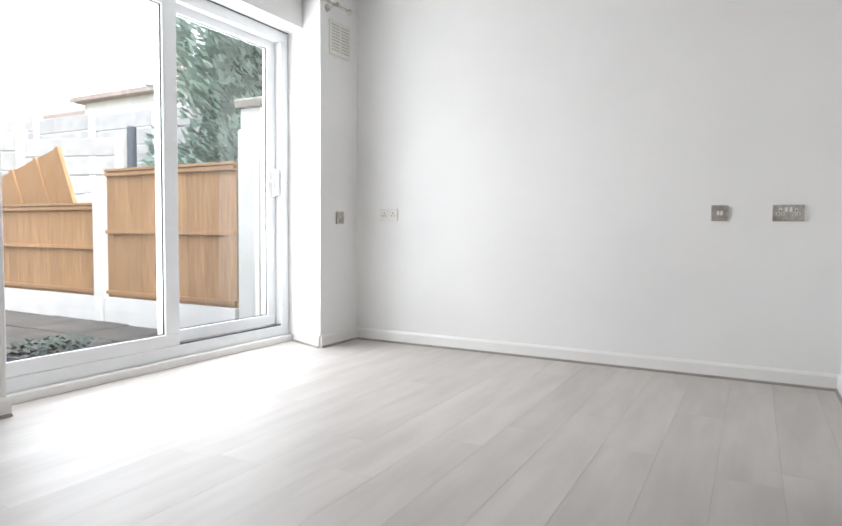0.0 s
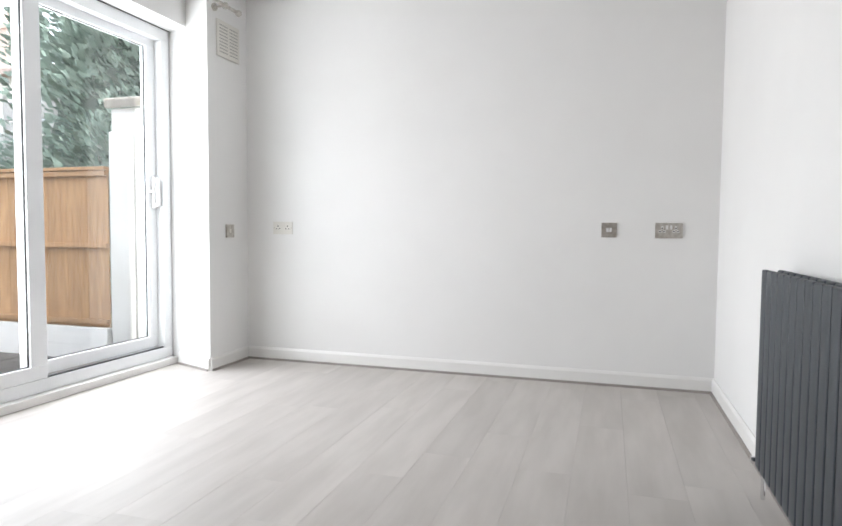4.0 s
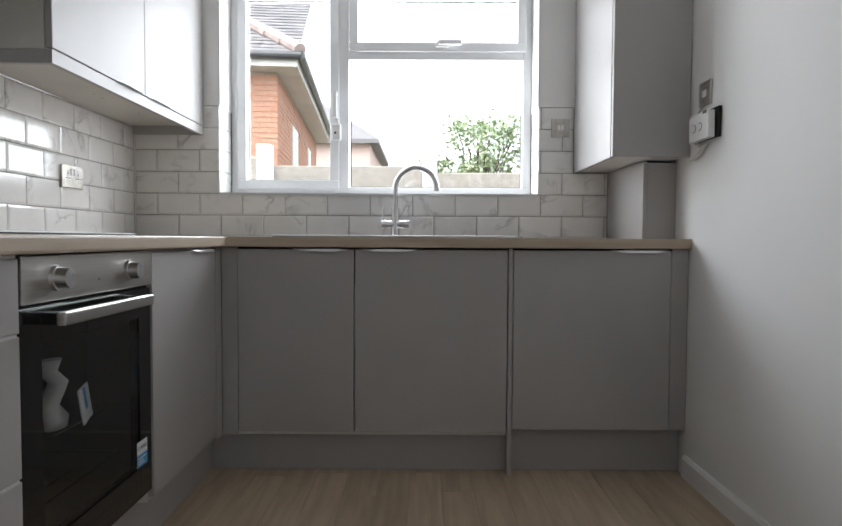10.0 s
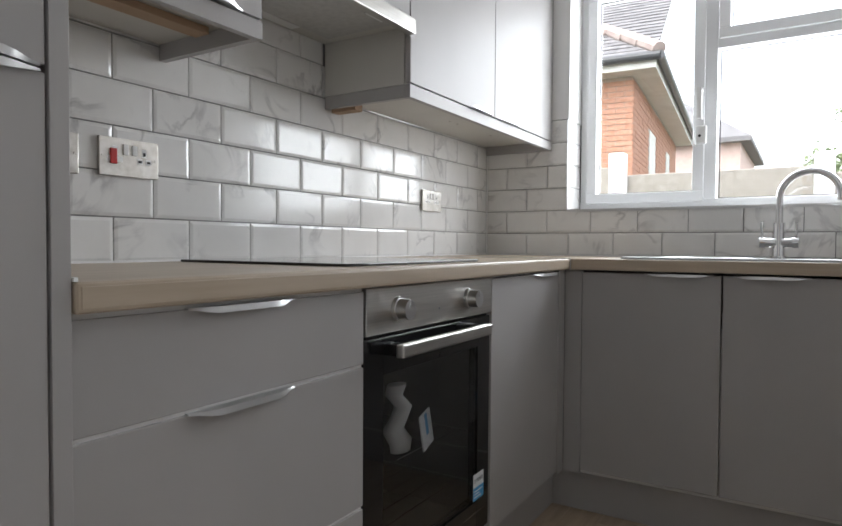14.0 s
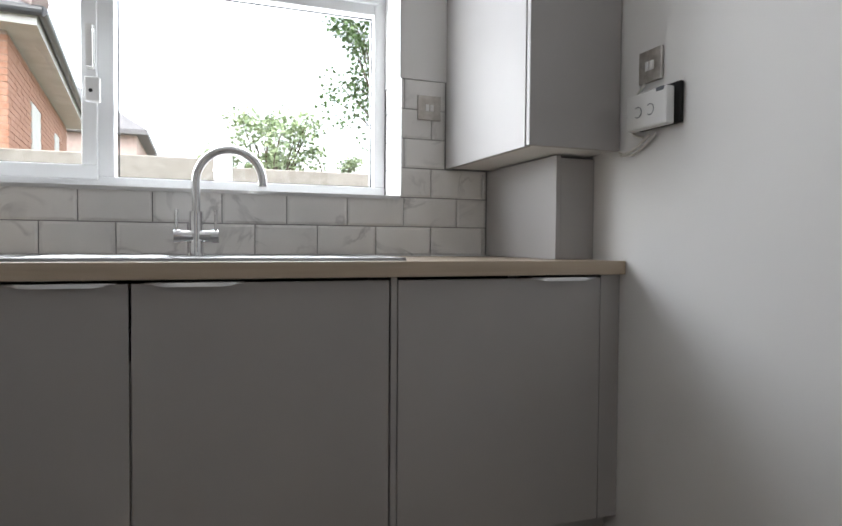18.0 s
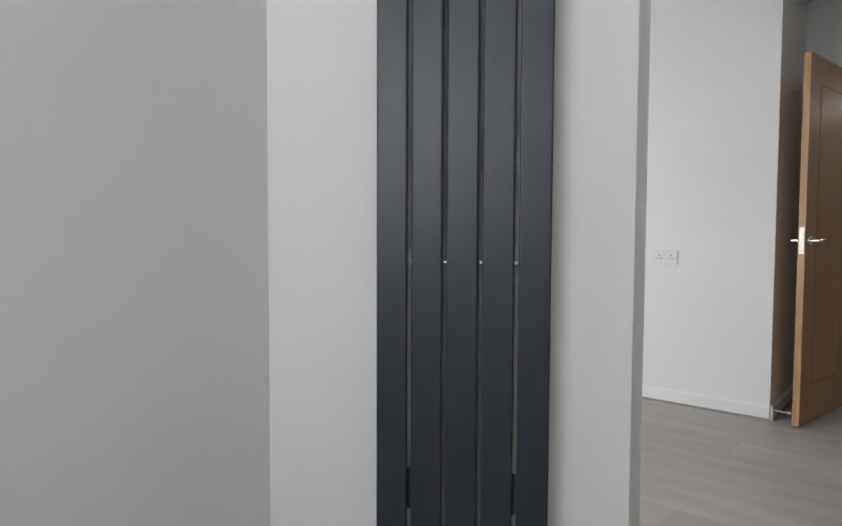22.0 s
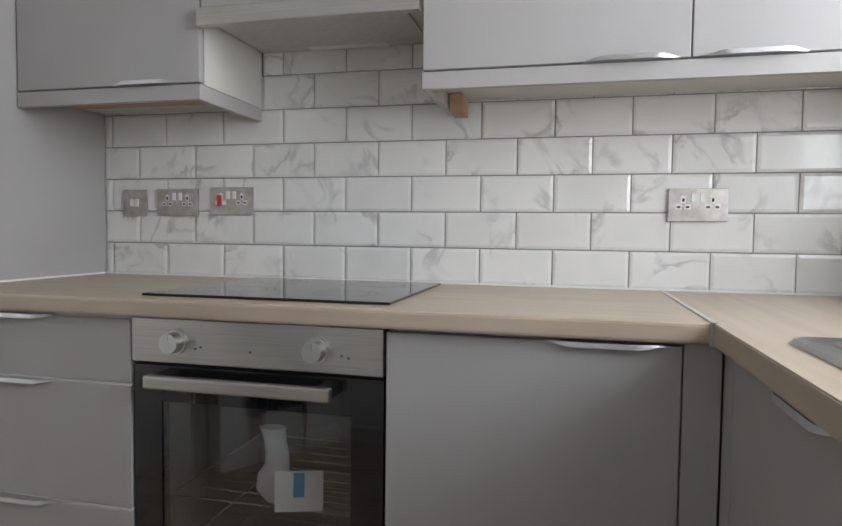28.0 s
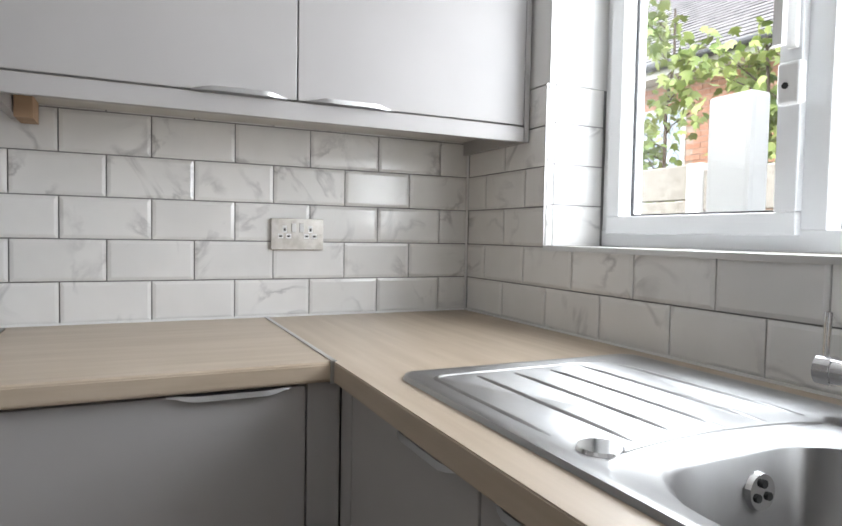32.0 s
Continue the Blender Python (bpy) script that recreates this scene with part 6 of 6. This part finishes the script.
sl = math.hypot(half, half * SL)
roof_courses("roof_tiles", HM @ Vector((0.35, -0.38, WH + 0.15)), R3 @ Vector((-1, 0, 0)), R3 @ Vector((0, half, half * SL)), HW + 0.7, sl, house, SLATE, 0.14, 0.26, 0.0)
roof_courses("roof_tiles", HM @ Vector((0.38, -0.35, WH + 0.15)), R3 @ Vector((0, 1, 0)), R3 @ Vector((-half, 0, half * SL)), HD + 0.7, sl, house, SLATE, 0.14, 0.26, half / sl)
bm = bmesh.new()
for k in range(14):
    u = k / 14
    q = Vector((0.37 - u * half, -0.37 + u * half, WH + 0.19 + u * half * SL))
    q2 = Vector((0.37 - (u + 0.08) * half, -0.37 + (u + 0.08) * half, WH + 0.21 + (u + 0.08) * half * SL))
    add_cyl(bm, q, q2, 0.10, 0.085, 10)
hpart("hip_tile", bm, HAZY_ROOF_RED, house, "rounded hip tiles")


def plain_house(label, x0, x1, y0, y1, zw, zr, wall_mat, roof_mat, chimney=None, windows=()):
    t = thing("house", label, "house", "distant houses")
    bm = bmesh.new()
    add_box(bm, x0, x1, y0, y1, GZ - 0.1, zw)
    wl = part("wall", bm, wall_mat, t)
    bm = bmesh.new()
    o = 0.35
    dx, dy = (x1 - x0) / 2 + o, (y1 - y0) / 2 + o
    inset = min(dx, dy)
    cx, cy = (x0 + x1) / 2, (y0 + y1) / 2
    low = [bm.verts.new(q) for q in ((x0 - o, y0 - o, zw), (x1 + o, y0 - o, zw), (x1 + o, y1 + o, zw), (x0 - o, y1 + o, zw))]
    low2 = [bm.verts.new((v.co.x, v.co.y, zw + 0.16)) for v in low]
    if dx > dy:
        r = [bm.verts.new((cx - dx + inset, cy, zr)), bm.verts.new((cx + dx - inset, cy, zr))]
        top = ((0, 1, r[1], r[0]), (1, 2, r[1]), (2, 3, r[0], r[1]), (3, 0, r[0]))
    else:
        r = [bm.verts.new((cx, cy - dy + inset, zr)), bm.verts.new((cx, cy + dy - inset, zr))]
        top = ((0, 1, r[0]), (1, 2, r[1], r[0]), (2, 3, r[1]), (3, 0, r[0], r[1]))
    for f in top:
        bm.faces.new([low2[i] if isinstance(i, int) else i for i in f])
    for k in range(4):
        bm.faces.new((low[k], low[(k + 1) % 4], low2[(k + 1) % 4], low2[k]))
    bm.faces.new(list(reversed(low)))
    bmesh.ops.recalc_face_normals(bm, faces=list(bm.faces))
    roof = part("roof", bm, roof_mat, t)
    if chimney:
        a, b, w, z = chimney
        bm = bmesh.new()
        add_box(bm, a - w, a + w, b - w * 0.7, b + w * 0.7, zw, z)
        add_box(bm, a - w - 0.06, a + w + 0.06, b - w * 0.7 - 0.06, b + w * 0.7 + 0.06, z - 0.25, z - 0.1)
        for s in (-0.5, 0.5):
            add_cyl(bm, (a + s * w, b, z), (a + s * w, b, z + 0.35), 0.13, 0.11, 12)
        part("chimney", bm, PALE_HAZED_BRICK, roof, "red brick chimney with haze in its pale colour")
    for (px, pa, pb, za, zb) in windows:
        wob = block("window", px - 0.06, px + 0.01, pa, pb, za, zb, FASCIA, t, 0.01)
        block("window_pane", px - 0.07, px - 0.058, pa + 0.12, pb - 0.12, za + 0.12, zb - 0.12, bpy.data.materials["leaded_pane"], wob, 0)
    return t


plain_house("distant pale house with a hipped roof and red chimney", 16.0, 23.0, 9.6, 17.0, 5.35, 6.5, RENDER, HAZY_ROOF_RED, (17.2, 13.9, 0.45, 7.35), ((16.0, 11.0, 12.4, 3.3, 4.7), (16.0, 14.2, 15.6, 3.3, 4.7)))
plain_house("distant pale house beyond the back fence", 17.5, 24.0, 18.2, 26.0, 5.3, 7.0, RENDER, HAZY_ROOF_RED, None, ((17.5, 19.6, 21.2, 3.6, 4.8), (17.5, 22.2, 23.8, 3.6, 4.8)))
plain_house("distant pale brick house seen past the bungalow", -6.5, -0.6, 21.0, 28.0, 4.6, 7.2, PALE_HAZED_BRICK, SLATE, None, ())

concrete_fence((-6.48, 3.0), (4.62, 3.0), lambda k: (1.87, 1.83, 1.79, 1.74, 1.66, 1.60, 1.54)[k], 7, "weathered concrete panel fence outside the kitchen window",
               post_top={4: 1.86, 5: 1.76, 6: 1.72})
tagged(block("concrete_post", 0.08, 0.26, 0.95, 1.05, GZ - 0.04, 1.72, WHITE_CONC, None, 0.02), "white painted concrete post standing near the kitchen window", "post")
tagged(block("concrete_post", -0.19, -0.03, 2.91, 2.94, GZ, 1.84, WHITE_CONC, None, 0.02), "white painted concrete post against the fence", "post")


# ---- trees ----
def limb(bm, p0, p1, r0, r1, wob, rnd, n=5):
    pts = []
    for i in range(n + 1):
        u = i / n
        q = Vector(p0).lerp(Vector(p1), u)
        q += Vector((rnd.uniform(-wob, wob), rnd.uniform(-wob, wob), rnd.uniform(-wob, wob) * 0.4)) * (1 if 0 < i < n else 0)
        pts.append(q)
    add_tube(bm, pts, [r0 + (r1 - r0) * i / n for i in range(n + 1)], 7)
    return pts


LOBES = [(0, -0.1), (0.28, 0.0), (0.52, 0.22), (0.30, 0.32), (0.36, 0.62), (0.14, 0.52), (0, 1.0), (-0.14, 0.52), (-0.36, 0.62), (-0.30, 0.32), (-0.52, 0.22), (-0.28, 0.0)]


def leaves(name, centres, size, mat, parent, rnd, droop=0.5, shape=LOBES, spread=0.12):
    verts, faces = [], []
    for c in centres:
        q = Vector(c) + Vector((rnd.gauss(0, spread), rnd.gauss(0, spread), rnd.gauss(0, spread * 0.8)))
        s = size * rnd.uniform(0.55, 1.25)
        rot = Euler((rnd.uniform(-1.2, 0.6) - droop, rnd.uniform(-0.6, 0.6), rnd.uniform(0, 6.28))).to_matrix()
        b = len(verts)
        for x, y in shape:
            verts.append(tuple(q + rot @ Vector((x * s, y * s, -0.18 * abs(x) * s))))
        faces.append(tuple(range(b, b + len(shape))))
    me = bpy.data.meshes.new(name)
    me.from_pydata(verts, [], faces)
    me.materials.append(mat)
    ob = new(name, me)
    ob.parent = parent
    ob["kind"] = "stuff"
    return ob


rnd = random.Random(21)
maple = thing("maple_sapling", "young green maple growing behind the concrete fence", "tree")
bm = bmesh.new()
centres = []
for bx, by, rise in ((-4.05, 4.2, 0.17), (-3.35, 4.35, 0.16), (-2.15, 4.2, 0.11), (-1.65, 4.3, 0.115)):
    base = (bx, by, GZ)
    trunk = limb(bm, base, (bx + rnd.uniform(-0.1, 0.1), by, 1.6 + 13 * rise), 0.03, 0.012, 0.05, rnd, 7)
    for k in range(13):
        z = 1.75 + rise * k
        a = rnd.uniform(0, 6.28)
        l = 0.55 * (1 - 0.35 * k / 13)
        p0 = Vector((bx, by, z - 0.2))
        p1 = p0 + Vector((math.cos(a) * l, math.sin(a) * l * 0.5, 0.32))
        for q in limb(bm, p0, p1, 0.009, 0.003, 0.03, rnd, 4)[1:]:
            centres += [q] * 8
part("branches", bm, BARK, maple)
leaves("leaves", centres, 0.135, LEAF, maple, rnd)


def leafy_tree(label, at, trunk_h, crown_r, crown_h, count, size, mat, seed, lumps=9):
    rnd = random.Random(seed)
    t = thing("tree", label, "tree", "garden trees")
    bm = bmesh.new()
    x, y = at
    limb(bm, (x, y, GZ), (x, y, trunk_h + crown_h * 0.6), 0.03 * crown_r + 0.03, 0.02, 0.05, rnd, 6)
    cs = []
    for k in range(lumps):
        a, r = rnd.uniform(0, 6.28), crown_r * rnd.uniform(0.2, 0.95)
        c = Vector((x + r * math.cos(a), y + r * math.sin(a), trunk_h + crown_h * rnd.uniform(0.05, 0.95)))
        limb(bm, (x, y, trunk_h * 0.9), c, 0.03, 0.008, 0.08, rnd, 4)
        s = crown_r * rnd.uniform(0.22, 0.42)
        for _ in range(count // lumps):
            d = Vector((rnd.gauss(0, 1), rnd.gauss(0, 1), rnd.gauss(0, 0.8)))
            cs.append(c + d.normalized() * s * rnd.uniform(0.5, 1.0))
    part("trunk", bm, BARK, t)
    leaves("crown", cs, size, mat, t, rnd, spread=0.05)
    return t


leafy_tree("leafy green garden tree beyond the fence", (2.75, 12.0), 1.9, 1.15, 2.1, 4200, 0.085, LEAF_HAZY, 3, 26)
leafy_tree("low dark green shrub beyond the fence", (1.75, 12.0), 1.5, 0.6, 1.5, 1600, 0.08, LEAF_HAZY, 4, 16)
leafy_tree("rounded green bush beyond the fence", (4.35, 12.0), 1.7, 0.55, 1.5, 1600, 0.075, LEAF_HAZY, 5, 16)
leafy_tree("tall tree whose branches hang into view", (5.75, 12.2), 3.8, 1.5, 3.4, 4000, 0.10, LEAF_DARK, 6, 30)


def conifer(label, at, h, r, seed, count):
    rnd = random.Random(seed)
    t = thing("conifer", label, "tree")
    x, y = at
    bm = bmesh.new()
    add_cyl(bm, (x, y, GZ), (x, y, h * 0.9), 0.16, 0.04, 10)
    part("trunk", bm, BARK, t)
    verts, faces = [], []
    lumps = [(rnd.uniform(0, 6.28), rnd.random(), rnd.uniform(0.75, 1.08)) for _ in range(240)]
    for i in range(count):
        la, lu, lr = lumps[rnd.randrange(len(lumps))]
        a = la + rnd.gauss(0, 0.13)
        u = min(0.99, max(0.0, lu + rnd.gauss(0, 0.035)))
        prof = (1 - u ** 2.4) * 0.98 + 0.02
        rr = r * prof * lr * rnd.uniform(0.90, 1.05)
        z = GZ + 0.2 + u * (h - 0.2)
        c = Vector((x + rr * math.cos(a), y + rr * math.sin(a), z))
        out = Vector((math.cos(a), math.sin(a), rnd.uniform(0.2, 1.0))).normalized()
        s = rnd.uniform(0.07, 0.13)
        sv = out.cross(Vector((rnd.uniform(-1, 1), rnd.uniform(-1, 1), rnd.uniform(-1, 1)))).normalized()
        for k in range(3):
            off = out * (k * 0.3 * s) + sv * rnd.uniform(-0.3, 0.3) * s
            b = len(verts)
            w = s * (0.30 - 0.05 * k)
            verts += [tuple(c + off), tuple(c + off + out * s * 0.5 + sv * w), tuple(c + off + out * s), tuple(c + off + out * s * 0.5 - sv * w)]
            faces.append((b, b + 1, b + 2, b + 3))
    me = bpy.data.meshes.new("crown")
    me.from_pydata(verts, [], faces)
    me.materials.append(CONIFER)
    ob = new("crown", me)
    ob.parent = t
    ob["kind"] = "stuff"
    # Dark shell that paints the shade deep between the sprays.
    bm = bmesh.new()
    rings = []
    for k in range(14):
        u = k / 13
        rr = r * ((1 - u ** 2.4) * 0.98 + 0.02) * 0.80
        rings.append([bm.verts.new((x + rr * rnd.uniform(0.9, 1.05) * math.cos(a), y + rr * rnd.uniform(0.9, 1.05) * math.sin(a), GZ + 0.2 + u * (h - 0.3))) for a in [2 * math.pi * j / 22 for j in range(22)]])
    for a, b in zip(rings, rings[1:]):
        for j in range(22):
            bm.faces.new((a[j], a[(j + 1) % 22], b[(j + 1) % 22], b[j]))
    part("inner_foliage", bm, material("conifer_inner_shade", (0.035, 0.06, 0.045), 0.9) if "conifer_inner_shade" not in bpy.data.materials else bpy.data.materials["conifer_inner_shade"], t)
    return t


conifer("big dense green conifer behind the garden wall", (10.6, 2.15), 8.2, 2.75, 9, 30000)


# ---- pieces: tiles, planks, slabs ----
TILE_MESH = {}
PH, PV, GAP = 0.2034, 0.1035, 0.003


def tile_mesh(w, h):
    """A glazed tile with bevelled edges; local x and z on the wall, y out of it."""
    key = (round(w, 3), round(h, 3))
    if key not in TILE_MESH:
        b, t = min(0.0085, w / 3, h / 3), 0.0085
        v = [(0, 0, 0), (w, 0, 0), (w, 0, h), (0, 0, h), (0, 0.0062, 0), (w, 0.0062, 0), (w, 0.0062, h), (0, 0.0062, h),
             (b, t, b), (w - b, t, b), (w - b, t, h - b), (b, t, h - b)]
        f = [(0, 1, 5, 4), (1, 2, 6, 5), (2, 3, 7, 6), (3, 0, 4, 7), (4, 5, 9, 8), (5, 6, 10, 9), (6, 7, 11, 10), (7, 4, 8, 11), (8, 9, 10, 11)]
        me = bpy.data.meshes.new("tile")
        me.from_pydata(v, [], f)
        me.materials.append(TILE)
        TILE_MESH[key] = me
    return TILE_MESH[key]


def tile_run(parent, m, u0, u1, rows, z0, first, top=None, windows=()):
    """Running bond from u0 to u1: m puts local (u, out, z) on the wall; first is a joint of the even rows; windows are (u0, u1, z0, z1) left free."""
    for r in range(rows):
        z = z0 + r * PV
        h = PV - GAP
        if top is not None:
            if z > top - 0.015:
                break
            h = min(h, top - z - 0.001)
        start = first + (PH / 2 if r % 2 else 0)
        k = math.floor((u0 - start) / PH)
        while start + k * PH < u1:
            a, b = max(u0, start + k * PH), min(u1, start + (k + 1) * PH - GAP)
            k += 1
            pieces = [(a, b)]
            for w0, w1, wz0, wz1 in windows:
                if z + h > wz0 + 0.004 and z < wz1 - 0.004:
                    cut = []
                    for p, q in pieces:
                        if p < w0:
                            cut.append((p, min(q, w0)))
                        if q > w1:
                            cut.append((max(p, w1), q))
                    pieces = cut
            for p, q in pieces:
                if q - p < 0.008:
                    continue
                ob = new("tile", tile_mesh(q - p, h))
                ob.parent = parent
                ob.matrix_basis = m @ Matrix.Translation((p, 0, z))


Z0 = TOP + 0.002
WEST_M = Matrix(((0, 1, 0, -0.0095), (1, 0, 0, 0), (0, 0, 1, 0), (0, 0, 0, 1)))
NORTH_M = Matrix(((1, 0, 0, 0), (0, -1, 0, 0.0092), (0, 0, 1, 0), (0, 0, 0, 1)))
tile_run(wall_west, WEST_M, -2.361, 0.0, 5, Z0, -2.332)
tile_run(wall_west, WEST_M, -1.790, -1.212, 3, Z0 + 5 * PV, -2.332 + PH / 2, 1.80)
tile_run(wall_west, WEST_M, -2.361, -1.792, 1, Z0 + 5 * PV, -2.332 + PH / 2, 1.60)
tile_run(wall_west, WEST_M, -1.210, 0.0, 1, Z0 + 5 * PV, -2.332 + PH / 2, 1.60)
tile_run(wall_north, NORTH_M, -0.001, 2.254, 6, Z0, 0.004, TILE_TOP, ((WX0, WX1, WZ0 - 0.001, 3.0), (2.088, 2.5, 1.3, 3.0)))
for side_x, flip in ((WX0 - 0.0055, 1), (WX1 + 0.0055, -1)):
    rm = Matrix(((0, flip, 0, side_x), (1, 0, 0, 0), (0, 0, 1, 0), (0, 0, 0, 1)))
    z = WZ0 + 0.002
    for h in (0.103, 0.1015, 0.1015, 0.1015):
        if z + h > TILE_TOP + 0.002:
            h = TILE_TOP - z
        ob = new("tile", tile_mesh(0.155, h))
        ob.parent = wall_north
        ob.matrix_basis = rm @ Matrix.Translation((0.026, 0, z))
        ob = new("tile", tile_mesh(0.020, h))
        ob.parent = wall_north
        ob.matrix_basis = rm @ Matrix.Translation((0.003, 0, z))
        z += h + GAP

PLANK_MESH = {}


def plank_mesh(lx, ly, mat):
    key = (round(lx, 3), round(ly, 3), mat.name)
    if key not in PLANK_MESH:
        b, t = 0.0004, 0.012
        v = [(0, 0, 0), (lx, 0, 0), (lx, ly, 0), (0, ly, 0), (0, 0, t - b), (lx, 0, t - b), (lx, ly, t - b), (0, ly, t - b), (b, b, t), (lx - b, b, t), (lx - b, ly - b, t), (b, ly - b, t)]
        f = [(0, 1, 5, 4), (1, 2, 6, 5), (2, 3, 7, 6), (3, 0, 4, 7), (4, 5, 9, 8), (5, 6, 10, 9), (6, 7, 11, 10), (7, 4, 8, 11), (8, 9, 10, 11)]
        me = bpy.data.meshes.new("plank")
        me.from_pydata(v, [], f)
        me.materials.append(mat)
        PLANK_MESH[key] = me
    return PLANK_MESH[key]


def planks(parent, x0, x1, y0, y1, z, w, length, mat, along_x, seed):
    rnd = random.Random(seed)
    rows = int(((y1 - y0) if along_x else (x1 - x0)) / w + 0.999)
    for r in range(rows):
        s = -rnd.uniform(0, length)
        end = (x1 - x0) if along_x else (y1 - y0)
        while s < end:
            a, b = max(0, s), min(end, s + length - 0.0005)
            s += length
            if b - a < 0.02:
                continue
            if along_x:
                ob = new("plank", plank_mesh(round(b - a, 2), w - 0.0005, mat))
                ob.matrix_basis = Matrix.Translation((x0 + a, y0 + r * w, z))
            else:
                ob = new("plank", plank_mesh(w - 0.0005, round(b - a, 2), mat))
                ob.matrix_basis = Matrix.Translation((x0 + r * w, y0 + a, z))
            ob.parent = parent


planks(floor_living, 0.2, LE, HALL_Y - 0.16, -1.66, -0.012, 0.196, 1.28, PLANK_GREY, True, 5)
planks(floor_living, 0.98, 1.935, HALL_Y - 0.16 - 1.96, HALL_Y - 0.16 - 0.01, -0.012, 0.196, 1.28, PLANK_GREY, True, 6)


def kitchen_edge(x):
    """Where the kitchen floor ends to the south at x."""
    if x > 1.824:
        return -2.333 + (x - 1.824) * 0.625
    return -3.2 + max(0.0, x - 1.185) * 1.357


rnd = random.Random(8)
for r in range(16):
    x, w = 0.50 + r * 0.118, 0.118
    edge = min(kitchen_edge(x), kitchen_edge(x + w)) - 0.02
    if x + w > 1.185 and x < 1.824:
        edge -= 0.08
    s = edge - rnd.uniform(0, 0.8)
    while s < -0.50:
        a, b = max(edge, s), min(-0.50, s + 0.9 - 0.0008)
        s += 0.9
        if b - a > 0.03:
            ob = new("plank", plank_mesh(w - 0.0008, round(b - a, 2), PLANK_OAK))
            ob.matrix_basis = Matrix.Translation((x, a, ZK - 0.011))
            ob.parent = floor_kitchen

SLAB = {}
rnd = random.Random(31)
bm = bmesh.new()
add_box(bm, 0, 0.592, 0, 0.592, 0, 0.03)
bevel_all(bm, 0.008, 1)
slab_me = mesh_of("slab", bm, PAVING)
paving = thing("patio_paving", "worn grey-brown paving slabs outside the patio door", "pavement")
paving["kind"] = "structure"
for i in range(5):
    for j in range(11):
        ob = new("slab", slab_me)
        ob.parent = paving
        ob.matrix_basis = Matrix.Translation((2.62 + 0.6 * i, -1.88 + 0.6 * j, GZ - 0.028 + rnd.uniform(-0.005, 0.004))) @ Euler((rnd.uniform(-0.008, 0.008), rnd.uniform(-0.008, 0.008), 0)).to_matrix().to_4x4()
